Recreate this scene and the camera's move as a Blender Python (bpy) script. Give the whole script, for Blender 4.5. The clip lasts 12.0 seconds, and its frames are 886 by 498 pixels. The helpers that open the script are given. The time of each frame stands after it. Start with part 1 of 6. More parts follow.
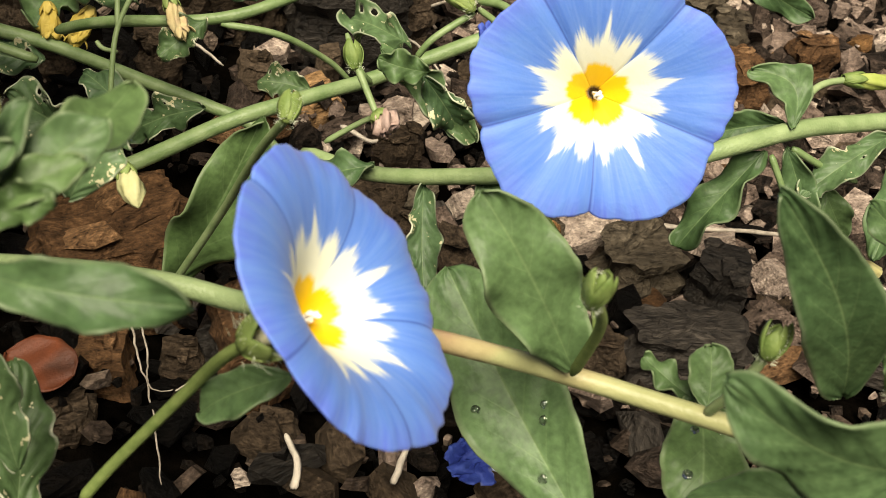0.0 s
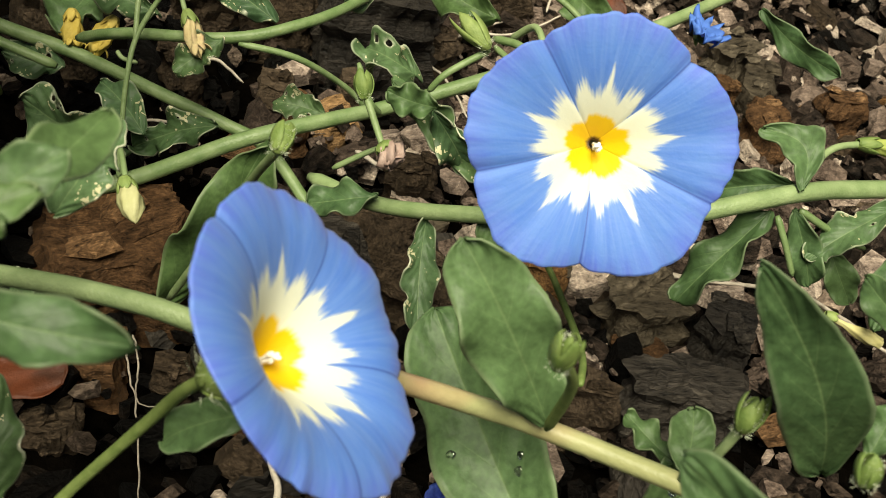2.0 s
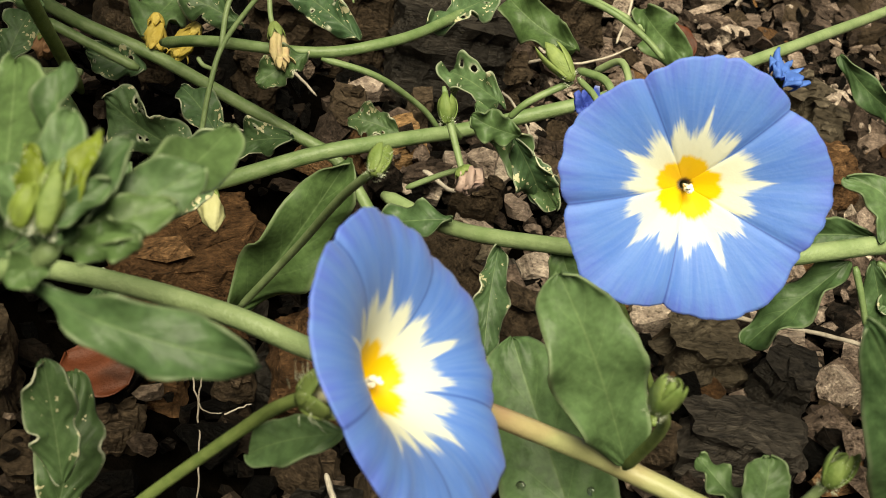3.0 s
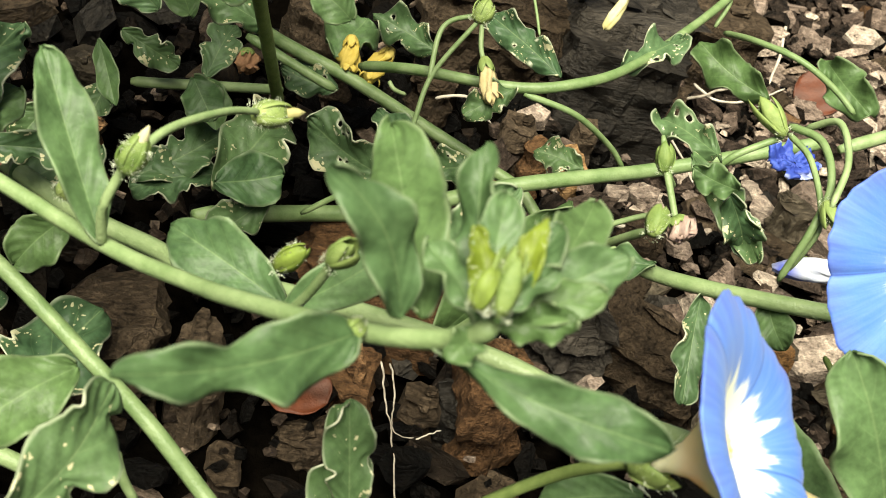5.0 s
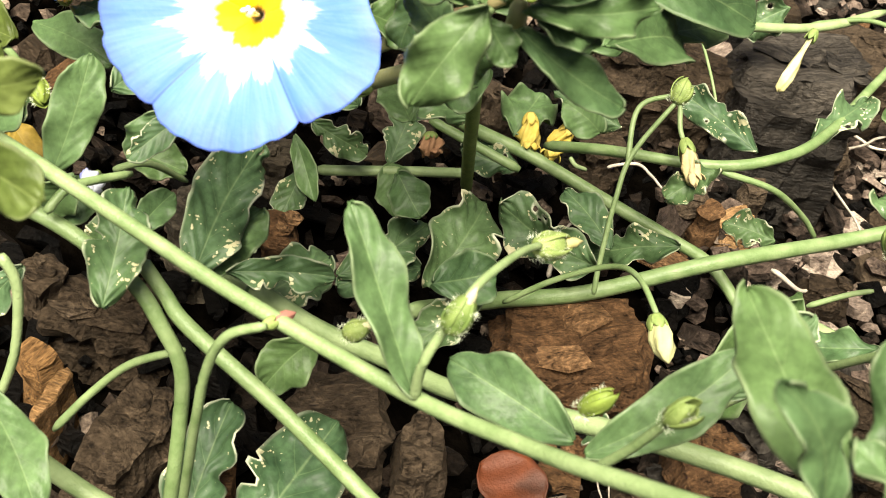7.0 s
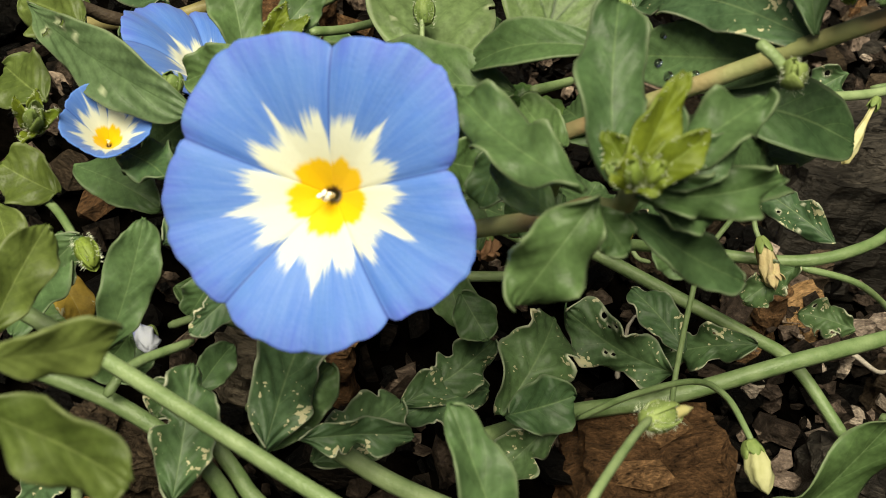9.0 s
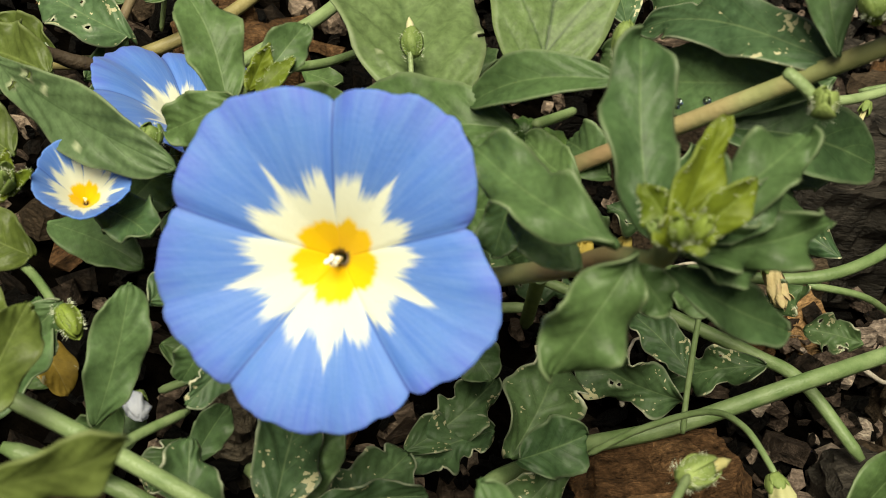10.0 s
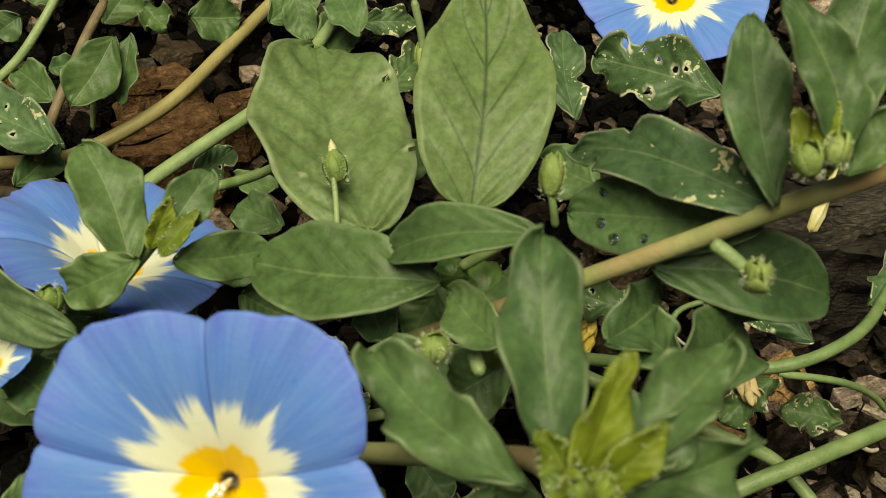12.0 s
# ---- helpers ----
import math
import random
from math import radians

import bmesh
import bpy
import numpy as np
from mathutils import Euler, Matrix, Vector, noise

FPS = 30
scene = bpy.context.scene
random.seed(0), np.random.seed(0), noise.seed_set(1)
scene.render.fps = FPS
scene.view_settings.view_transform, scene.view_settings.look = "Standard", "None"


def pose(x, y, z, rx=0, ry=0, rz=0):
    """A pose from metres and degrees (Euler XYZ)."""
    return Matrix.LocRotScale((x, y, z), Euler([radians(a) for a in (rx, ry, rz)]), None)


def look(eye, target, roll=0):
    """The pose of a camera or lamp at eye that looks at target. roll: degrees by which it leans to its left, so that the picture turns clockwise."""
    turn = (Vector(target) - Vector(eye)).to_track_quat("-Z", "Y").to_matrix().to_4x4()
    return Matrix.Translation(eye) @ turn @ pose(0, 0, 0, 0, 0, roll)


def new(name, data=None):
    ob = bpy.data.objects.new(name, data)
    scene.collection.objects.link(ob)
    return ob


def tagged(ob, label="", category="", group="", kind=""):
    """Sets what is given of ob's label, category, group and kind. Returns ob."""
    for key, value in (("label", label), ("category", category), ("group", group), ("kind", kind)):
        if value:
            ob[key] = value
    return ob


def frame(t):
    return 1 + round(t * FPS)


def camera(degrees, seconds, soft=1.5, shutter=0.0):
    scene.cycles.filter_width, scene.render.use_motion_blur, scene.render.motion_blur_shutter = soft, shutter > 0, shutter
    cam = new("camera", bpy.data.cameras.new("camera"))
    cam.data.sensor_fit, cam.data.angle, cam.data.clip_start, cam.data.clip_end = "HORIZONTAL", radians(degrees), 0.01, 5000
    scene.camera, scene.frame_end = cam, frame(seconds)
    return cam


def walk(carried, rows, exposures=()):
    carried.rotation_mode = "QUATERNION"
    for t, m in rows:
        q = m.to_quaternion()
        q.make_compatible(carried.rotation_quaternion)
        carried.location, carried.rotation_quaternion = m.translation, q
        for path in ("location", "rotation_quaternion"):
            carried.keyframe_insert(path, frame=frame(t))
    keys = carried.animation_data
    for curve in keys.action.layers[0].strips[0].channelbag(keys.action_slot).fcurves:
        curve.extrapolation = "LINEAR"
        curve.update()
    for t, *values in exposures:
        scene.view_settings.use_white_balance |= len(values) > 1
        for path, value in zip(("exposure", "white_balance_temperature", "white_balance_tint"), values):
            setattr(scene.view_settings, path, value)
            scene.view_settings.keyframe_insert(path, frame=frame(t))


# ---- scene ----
cam = camera(42.43, 12.0, soft=0.6)
# a small lens opening, set for the ground
cam.data.dof.use_dof, cam.data.dof.focus_distance, cam.data.dof.aperture_fstop = True, 0.23, 70.0
# seconds, eye in metres, Euler degrees
ROWS = [
    (0, -0.01495, 0.00932, 0.19463, 46.007, -5.995, -0.001),
    (0.5, -0.01099, 0.01122, 0.19547, 45.979, -6.165, 0.593),
    (1, -0.00781, 0.01072, 0.19432, 46.540, -6.445, 1.555),
    (1.5, -0.00731, 0.01224, 0.19525, 46.524, -7.149, 2.773),
    (2, -0.00891, 0.01297, 0.19641, 46.521, -7.950, 4.091),
    (2.5, -0.01196, 0.01324, 0.19702, 46.622, -8.776, 5.971),
    (3, -0.01700, 0.01290, 0.19671, 46.768, -9.687, 7.895),
    (3.2, -0.01947, 0.01213, 0.19701, 46.802, -9.898, 8.642),
    (4.8, -0.04608, 0.00863, 0.19827, 46.151, -11.336, 11.908),
    (5, -0.04987, 0.00974, 0.19871, 45.932, -11.219, 12.243),
    (5.5, -0.05911, 0.01113, 0.19886, 46.141, -10.884, 12.867),
    (6, -0.06746, 0.01249, 0.19990, 46.198, -10.022, 13.440),
    (6.5, -0.07639, 0.01396, 0.20248, 46.055, -8.716, 13.385),
    (7, -0.08341, 0.01573, 0.20356, 46.306, -7.807, 12.998),
    (7.2, -0.08601, 0.01660, 0.20368, 46.540, -7.391, 12.741),
    (8.8, -0.09765, 0.03317, 0.20715, 47.573, -5.375, 11.634),
    (9, -0.09799, 0.03549, 0.20827, 47.428, -5.035, 11.494),
    (9.5, -0.10100, 0.04092, 0.20774, 47.606, -4.291, 10.124),
    (10, -0.10506, 0.04533, 0.20585, 47.950, -4.001, 8.254),
    (10.5, -0.10611, 0.04954, 0.20418, 48.562, -3.372, 6.959),
    (11, -0.10397, 0.05569, 0.20668, 48.193, -2.563, 6.609),
    (11.5, -0.10088, 0.06268, 0.21127, 47.589, -2.124, 6.656),
    (12, -0.09797, 0.06880, 0.21442, 47.602, -1.727, 6.487),
]
walk(cam, [(row[0], pose(*row[1:])) for row in ROWS], [(0, 1.02, 7450, 9), (0.8, 0.92, 6850, 2), (3, 0.80, 7850, 1.5), (5, 1.48, 7100, 1), (6, 2.00, 7300, 5), (7, 1.84, 7200, 7), (9, 0.66, 7500, 1), (9.6, 0.74, 7600, 1), (10.5, 0.45, 7450, -1), (11, 0.42, 7450, -1.5), (12, 0.40, 8500, -5)])

# ---- world, sun, exposure ----
world = bpy.data.worlds.new("sky")
scene.world = world
world.use_nodes = True
wn = world.node_tree
sky = wn.nodes.new("ShaderNodeTexSky")
sky.sky_type = "NISHITA"
sky.sun_disc = False
sky.sun_elevation = radians(66)
sky.sun_rotation = radians(187)
sky.dust_density, sky.ozone_density, sky.air_density = 6.0, 0.3, 0.6
wn.nodes["Background"].inputs["Strength"].default_value = 0.030
wn.links.new(sky.outputs["Color"], wn.nodes["Background"].inputs["Color"])
sun_data = bpy.data.lights.new("sun", "SUN")
sun_data.energy, sun_data.angle, sun_data.color = 5.1, radians(36), (1.0, 0.96, 0.87)
sun = new("sun", sun_data)
sun.matrix_world = look((-0.05, -0.26, 0.95), (0, 0.15, 0))


# ---- materials ----
def mat(name):
    m = bpy.data.materials.new(name)
    m.use_nodes = True
    return m, m.node_tree.nodes, m.node_tree.links, m.node_tree.nodes["Principled BSDF"]


def nd(nodes, kind, **values):
    n = nodes.new(kind)
    for key, value in values.items():
        if key == "operation":
            n.operation = value
        elif key == "blend":
            n.data_type, n.blend_type = "RGBA", value
        elif key == "attribute":
            n.attribute_name = value
        else:
            n.inputs[key].default_value = value
    return n


def maths(nodes, links, op, a, b=None, clamp=False):
    n = nodes.new("ShaderNodeMath")
    n.operation, n.use_clamp = op, clamp
    for i, v in enumerate((a, b)):
        if v is None:
            continue
        if isinstance(v, (int, float)):
            n.inputs[i].default_value = v
        else:
            links.new(v, n.inputs[i])
    return n.outputs[0]


def ramp(nodes, links, fac, stops, smooth=False):
    n = nodes.new("ShaderNodeValToRGB")
    n.color_ramp.interpolation = "EASE" if smooth else "LINEAR"
    el = n.color_ramp.elements
    while len(el) < len(stops):
        el.new(0.5)
    for e, (pos, col) in zip(el, stops):
        e.position = pos
        e.color = (col, col, col, 1) if isinstance(col, (int, float)) else (*col, 1)
    if fac is not None:
        links.new(fac, n.inputs["Fac"])
    return n.outputs["Color"]


def mixed(nodes, links, fac, a, b, blend="MIX"):
    n = nodes.new("ShaderNodeMix")
    n.data_type, n.blend_type = "RGBA", blend
    for i, v in ((0, fac), (6, a), (7, b)):
        if isinstance(v, (int, float)):
            n.inputs[i].default_value = v
        elif isinstance(v, tuple):
            n.inputs[i].default_value = (*v, 1)
        else:
            links.new(v, n.inputs[i])
    return n.outputs[2]


def noise_at(nodes, links, scale, detail=3, coords="Object", rough=0.55):
    tc = nodes.new("ShaderNodeTexCoord")
    n = nodes.new("ShaderNodeTexNoise")
    n.inputs["Scale"].default_value, n.inputs["Detail"].default_value = scale, detail
    n.inputs["Roughness"].default_value = rough
    links.new(tc.outputs[coords], n.inputs["Vector"])
    return n.outputs["Fac"]


def bumped(nodes, links, shader, height, strength, distance):
    b = nodes.new("ShaderNodeBump")
    b.inputs["Strength"].default_value, b.inputs["Distance"].default_value = strength, distance
    links.new(height, b.inputs["Height"])
    links.new(b.outputs["Normal"], shader.inputs["Normal"])


def attr(nodes, name):
    n = nodes.new("ShaderNodeAttribute")
    n.attribute_name = name
    return n.outputs["Fac"]


def leaf_material(name, dark, light, vein, rim, spot_amount=0.0, wet=0.45, veiny=0.55):
    m, N, L, bsdf = mat(name)
    info = N.new("ShaderNodeObjectInfo")
    tone = maths(N, L, "ADD", maths(N, L, "MULTIPLY", noise_at(N, L, 130, 4), 0.85), maths(N, L, "MULTIPLY", info.outputs["Random"], 0.42))
    col = ramp(N, L, tone, [(0.25, dark), (0.8, light)])
    drift = maths(N, L, "FRACT", maths(N, L, "MULTIPLY", info.outputs["Random"], 7.31))
    col = mixed(N, L, maths(N, L, "MULTIPLY", drift, 0.3), col, tuple(0.75 * x for x in (light[0] * 1.2, light[1] * 1.08, light[2] * 0.5)))
    u, v = attr(N, "across"), attr(N, "along")
    side = maths(N, L, "ABSOLUTE", u)
    rib = maths(N, L, "SUBTRACT", 1.0, maths(N, L, "DIVIDE", side, 0.05), True)
    lane = maths(N, L, "FRACT", maths(N, L, "SUBTRACT", maths(N, L, "MULTIPLY", v, 6.0 if veiny < 0.8 else 4.2), maths(N, L, "MULTIPLY", side, 1.9)))
    line = maths(N, L, "SUBTRACT", 1.0, maths(N, L, "DIVIDE", maths(N, L, "ABSOLUTE", maths(N, L, "SUBTRACT", lane, 0.5)), 0.05 if veiny < 0.8 else 0.085), True)
    line = maths(N, L, "MULTIPLY", line, maths(N, L, "SUBTRACT", 1.0, side, True))
    veins = maths(N, L, "MAXIMUM", rib, maths(N, L, "MULTIPLY", line, 0.6 if veiny < 0.8 else 0.9))
    col = mixed(N, L, maths(N, L, "MULTIPLY", veins, veiny), col, vein)
    mott = noise_at(N, L, 900, 2)
    patchy = noise_at(N, L, 260, 3)
    col = mixed(N, L, 0.42, col, ramp(N, L, maths(N, L, "ADD", maths(N, L, "MULTIPLY", mott, 0.6), maths(N, L, "MULTIPLY", patchy, 0.4)), [(0.36, 0.26), (0.64, 0.76)]), "OVERLAY")
    # feeding scars
    if spot_amount > 0:
        tc = N.new("ShaderNodeTexCoord")
        vo = N.new("ShaderNodeTexVoronoi")
        vo.inputs["Scale"].default_value = 850
        wob = N.new("ShaderNodeTexNoise")
        wob.inputs["Scale"].default_value, wob.inputs["Detail"].default_value = 700, 3
        L.new(tc.outputs["Object"], wob.inputs["Vector"])
        shift = N.new("ShaderNodeVectorMath")
        shift.operation = "MULTIPLY_ADD"
        shift.inputs[1].default_value = (0.0024, 0.0024, 0.0024)
        L.new(wob.outputs["Color"], shift.inputs[0])
        L.new(tc.outputs["Object"], shift.inputs[2])
        L.new(shift.outputs[0], vo.inputs["Vector"])
        patch = noise_at(N, L, 150, 2)
        lim = maths(N, L, "MULTIPLY", maths(N, L, "SUBTRACT", maths(N, L, "ADD", patch, maths(N, L, "MULTIPLY", side, 0.10)), 0.61 - spot_amount * 0.18), 2.0)
        sp = maths(N, L, "GREATER_THAN", lim, vo.outputs["Distance"])
        col = mixed(N, L, sp, col, (0.50, 0.47, 0.29))
    edge = attr(N, "rim")
    col = mixed(N, L, maths(N, L, "MULTIPLY", edge, 0.75), col, rim)
    L.new(col, bsdf.inputs["Base Color"])
    bsdf.inputs["Roughness"].default_value = wet
    bsdf.inputs["Specular IOR Level"].default_value = 0.24
    h = maths(N, L, "ADD", maths(N, L, "MULTIPLY", veins, -0.18), maths(N, L, "MULTIPLY", mott, 0.5))
    bumped(N, L, bsdf, h, 0.35, 0.0006)
    tr = N.new("ShaderNodeBsdfTranslucent")
    L.new(col, tr.inputs["Color"])
    mx = N.new("ShaderNodeMixShader")
    mx.inputs[0].default_value = 0.34
    L.new(bsdf.outputs[0], mx.inputs[1])
    L.new(tr.outputs[0], mx.inputs[2])
    L.new(mx.outputs[0], N["Material Output"].inputs["Surface"])
    return m


def skin_material(name, low, high, scale, rough=0.5, bump=0.3, translucent=0.0, extra=None):
    """Plant skin, husks and petals: two tones by a noise that runs along the object, fine relief."""
    m, N, L, bsdf = mat(name)
    info = N.new("ShaderNodeObjectInfo")
    n1, n2 = noise_at(N, L, scale, 4), noise_at(N, L, scale * 7, 2)
    tone = maths(N, L, "ADD", maths(N, L, "MULTIPLY", n1, 0.75), maths(N, L, "MULTIPLY", info.outputs["Random"], 0.3))
    col = ramp(N, L, tone, [(0.3, low), (0.75, high)])
    if extra:
        col = mixed(N, L, ramp(N, L, noise_at(N, L, scale * 0.45, 2), [(0.5, 0.0), (0.68, 1.0)]), col, extra)
    L.new(col, bsdf.inputs["Base Color"])
    bsdf.inputs["Roughness"].default_value = rough
    bsdf.inputs["Specular IOR Level"].default_value = 0.28
    bumped(N, L, bsdf, n2, bump, 0.0004)
    if translucent:
        tr = N.new("ShaderNodeBsdfTranslucent")
        L.new(col, tr.inputs["Color"])
        mx = N.new("ShaderNodeMixShader")
        mx.inputs[0].default_value = translucent
        L.new(bsdf.outputs[0], mx.inputs[1])
        L.new(tr.outputs[0], mx.inputs[2])
        L.new(mx.outputs[0], N["Material Output"].inputs["Surface"])
    return m


def corolla_material(name, blue, deep):
    m, N, L, bsdf = mat(name)
    r, phi = attr(N, "reach"), attr(N, "sector")
    spin = attr(N, "turn")
    xyz = N.new("ShaderNodeCombineXYZ")
    L.new(maths(N, L, "MULTIPLY", maths(N, L, "COSINE", spin), 9.0), xyz.inputs[0])
    L.new(maths(N, L, "MULTIPLY", maths(N, L, "SINE", spin), 9.0), xyz.inputs[1])
    L.new(maths(N, L, "MULTIPLY", r, 2.2), xyz.inputs[2])
    sn = N.new("ShaderNodeTexNoise")
    sn.inputs["Scale"].default_value, sn.inputs["Detail"].default_value = 1.0, 4
    L.new(xyz.outputs[0], sn.inputs["Vector"])
    streak = sn.outputs["Fac"]
    fine = noise_at(N, L, 1500, 2)
    star = ramp(N, L, phi, [(0.0, 0.36), (0.06, 0.47), (0.2, 0.55), (0.45, 0.54), (0.60, 0.46), (0.80, 0.47), (0.92, 0.56), (1.0, 0.68)])
    xyz2 = N.new("ShaderNodeCombineXYZ")
    L.new(maths(N, L, "MULTIPLY", maths(N, L, "COSINE", spin), 34.0), xyz2.inputs[0])
    L.new(maths(N, L, "MULTIPLY", maths(N, L, "SINE", spin), 34.0), xyz2.inputs[1])
    L.new(maths(N, L, "MULTIPLY", r, 3.0), xyz2.inputs[2])
    fn = N.new("ShaderNodeTexNoise")
    fn.inputs["Scale"].default_value, fn.inputs["Detail"].default_value = 1.0, 3
    L.new(xyz2.outputs[0], fn.inputs["Vector"])
    feather = fn.outputs["Fac"]
    jag = maths(N, L, "MULTIPLY", maths(N, L, "SUBTRACT", feather, 0.5), 0.18)
    lim = maths(N, L, "ADD", maths(N, L, "ADD", star, jag), maths(N, L, "MULTIPLY", maths(N, L, "SUBTRACT", streak, 0.5), 0.26))
    white = maths(N, L, "MULTIPLY", maths(N, L, "SUBTRACT", lim, r), 12.0, True)
    haze = maths(N, L, "MULTIPLY", maths(N, L, "SUBTRACT", maths(N, L, "ADD", lim, 0.14), r), 3.0, True)
    rim = maths(N, L, "MULTIPLY", maths(N, L, "SUBTRACT", r, 0.78), 3.4, True)
    base = mixed(N, L, rim, blue, deep)
    base = mixed(N, L, ramp(N, L, streak, [(0.35, 0.0), (0.65, 0.7)]), base, (0.135, 0.300, 0.70))
    base = mixed(N, L, maths(N, L, "MULTIPLY", ramp(N, L, feather, [(0.4, 0.0), (0.7, 1.0)]), 0.35), base, (0.20, 0.36, 0.74))
    base = mixed(N, L, maths(N, L, "MULTIPLY", haze, 0.32), base, (0.30, 0.47, 0.78))
    crease = maths(N, L, "MULTIPLY", maths(N, L, "SUBTRACT", 1.0, maths(N, L, "DIVIDE", phi, 0.03), True), maths(N, L, "GREATER_THAN", r, 0.36))
    base = mixed(N, L, maths(N, L, "MULTIPLY", crease, 0.7), base, (0.02, 0.05, 0.32))
    col = mixed(N, L, white, base, (0.83, 0.84, 0.71))
    ylim = ramp(N, L, phi, [(0.0, 0.225), (0.45, 0.275), (1.0, 0.27)])
    yl = maths(N, L, "MULTIPLY", maths(N, L, "SUBTRACT", maths(N, L, "ADD", ylim, maths(N, L, "MULTIPLY", maths(N, L, "SUBTRACT", streak, 0.5), 0.08)), r), 30.0, True)
    col = mixed(N, L, yl, col, (0.88, 0.62, 0.010))
    dk = maths(N, L, "MULTIPLY", maths(N, L, "SUBTRACT", maths(N, L, "ADD", 0.045, maths(N, L, "MULTIPLY", streak, 0.07)), r), 30.0, True)
    col = mixed(N, L, dk, col, (0.13, 0.05, 0.006))
    L.new(col, bsdf.inputs["Base Color"])
    bsdf.inputs["Roughness"].default_value = 0.6
    bsdf.inputs["Sheen Weight"].default_value = 0.15
    bumped(N, L, bsdf, fine, 0.25, 0.0003)
    tr = N.new("ShaderNodeBsdfTranslucent")
    L.new(col, tr.inputs["Color"])
    mx = N.new("ShaderNodeMixShader")
    mx.inputs[0].default_value = 0.48
    L.new(bsdf.outputs[0], mx.inputs[1])
    L.new(tr.outputs[0], mx.inputs[2])
    L.new(mx.outputs[0], N["Material Output"].inputs["Surface"])
    return m


def bark_material(name, tones, scale, rough=0.75, strata=0.0, per_island=0.0, gloss=0.10):
    m, N, L, bsdf = mat(name)
    tc = N.new("ShaderNodeTexCoord")
    mp = N.new("ShaderNodeMapping")
    mp.inputs["Scale"].default_value = (1.0 - 0.12 * strata, 1.0 + strata * 1.1, 1.0 + strata * 1.5)
    L.new(tc.outputs["Object"], mp.inputs["Vector"])
    n1 = N.new("ShaderNodeTexNoise")
    n1.inputs["Scale"].default_value, n1.inputs["Detail"].default_value, n1.inputs["Roughness"].default_value = scale, 8, 0.72
    L.new(mp.outputs["Vector"], n1.inputs["Vector"])
    n2 = N.new("ShaderNodeTexNoise")
    n2.inputs["Scale"].default_value, n2.inputs["Detail"].default_value = scale * 4.5, 6
    L.new(mp.outputs["Vector"], n2.inputs["Vector"])
    if per_island:
        rnd = maths(N, L, "POWER", N.new("ShaderNodeNewGeometry").outputs["Random Per Island"], per_island)
    else:
        rnd = N.new("ShaderNodeObjectInfo").outputs["Random"]
    tone = maths(N, L, "ADD", maths(N, L, "MULTIPLY", n1.outputs["Fac"], 0.45), maths(N, L, "ADD", maths(N, L, "MULTIPLY", rnd, 0.6 if per_island else 0.36), 0.0 if per_island else 0.12))
    k = len(tones)
    col = ramp(N, L, tone, [(0.2 + 0.65 * i / (k - 1), c) for i, c in enumerate(tones)])
    # cavity shade put into the colour: low relief darkened, high relief lightened
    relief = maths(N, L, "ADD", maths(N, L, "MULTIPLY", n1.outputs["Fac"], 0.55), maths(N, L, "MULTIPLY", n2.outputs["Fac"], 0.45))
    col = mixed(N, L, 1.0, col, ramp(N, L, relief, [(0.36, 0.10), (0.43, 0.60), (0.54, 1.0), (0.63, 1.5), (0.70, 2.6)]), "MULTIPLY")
    vo = N.new("ShaderNodeTexVoronoi")
    vo.feature = "DISTANCE_TO_EDGE"
    vo.inputs["Scale"].default_value = scale * 1.6
    wob = N.new("ShaderNodeVectorMath")
    wob.operation = "MULTIPLY_ADD"
    wob.inputs[1].default_value = (0.012, 0.012, 0.012)
    L.new(n1.outputs["Color"], wob.inputs[0])
    L.new(mp.outputs["Vector"], wob.inputs[2])
    L.new(wob.outputs[0], vo.inputs["Vector"])
    crack = ramp(N, L, vo.outputs["Distance"], [(0.0, 1.0 if per_island else 0.5), (0.03, 1.0)])
    col = mixed(N, L, crack, (0.002, 0.0015, 0.001), col)
    L.new(col, bsdf.inputs["Base Color"])
    L.new(ramp(N, L, n2.outputs["Fac"], [(0.3, rough - 0.25), (0.7, rough + 0.1)]), bsdf.inputs["Roughness"])
    bsdf.inputs["Specular IOR Level"].default_value = gloss
    h = maths(N, L, "ADD", maths(N, L, "ADD", n1.outputs["Fac"], maths(N, L, "MULTIPLY", n2.outputs["Fac"], 0.6)), maths(N, L, "MULTIPLY", crack, 0.12))
    bumped(N, L, bsdf, h, 0.9, 0.0022)
    return m


LEAF = leaf_material("leaf_green", (0.031, 0.068, 0.028), (0.090, 0.155, 0.064), (0.16, 0.235, 0.10), (0.50, 0.54, 0.36))
LEAF_EATEN = leaf_material("leaf_scarred", (0.030, 0.066, 0.030), (0.086, 0.148, 0.068), (0.17, 0.235, 0.11), (0.68, 0.68, 0.52), 0.62)
LEAF_YOUNG = leaf_material("leaf_young", (0.056, 0.094, 0.010), (0.150, 0.196, 0.024), (0.22, 0.30, 0.07), (0.34, 0.42, 0.15), 0.0, 0.5)
LEAF_VEINED = leaf_material("leaf_veined", (0.062, 0.108, 0.042), (0.128, 0.196, 0.086), (0.024, 0.050, 0.014), (0.40, 0.44, 0.24), 0.0, 0.45, 0.9)
LEAF_BROAD = leaf_material("leaf_broad", (0.070, 0.117, 0.050), (0.145, 0.214, 0.103), (0.056, 0.098, 0.036), (0.46, 0.50, 0.32), 0.0, 0.45, 0.45)
LEAF_OLIVE = leaf_material("leaf_olive", (0.050, 0.078, 0.016), (0.128, 0.168, 0.046), (0.20, 0.25, 0.08), (0.44, 0.48, 0.26))
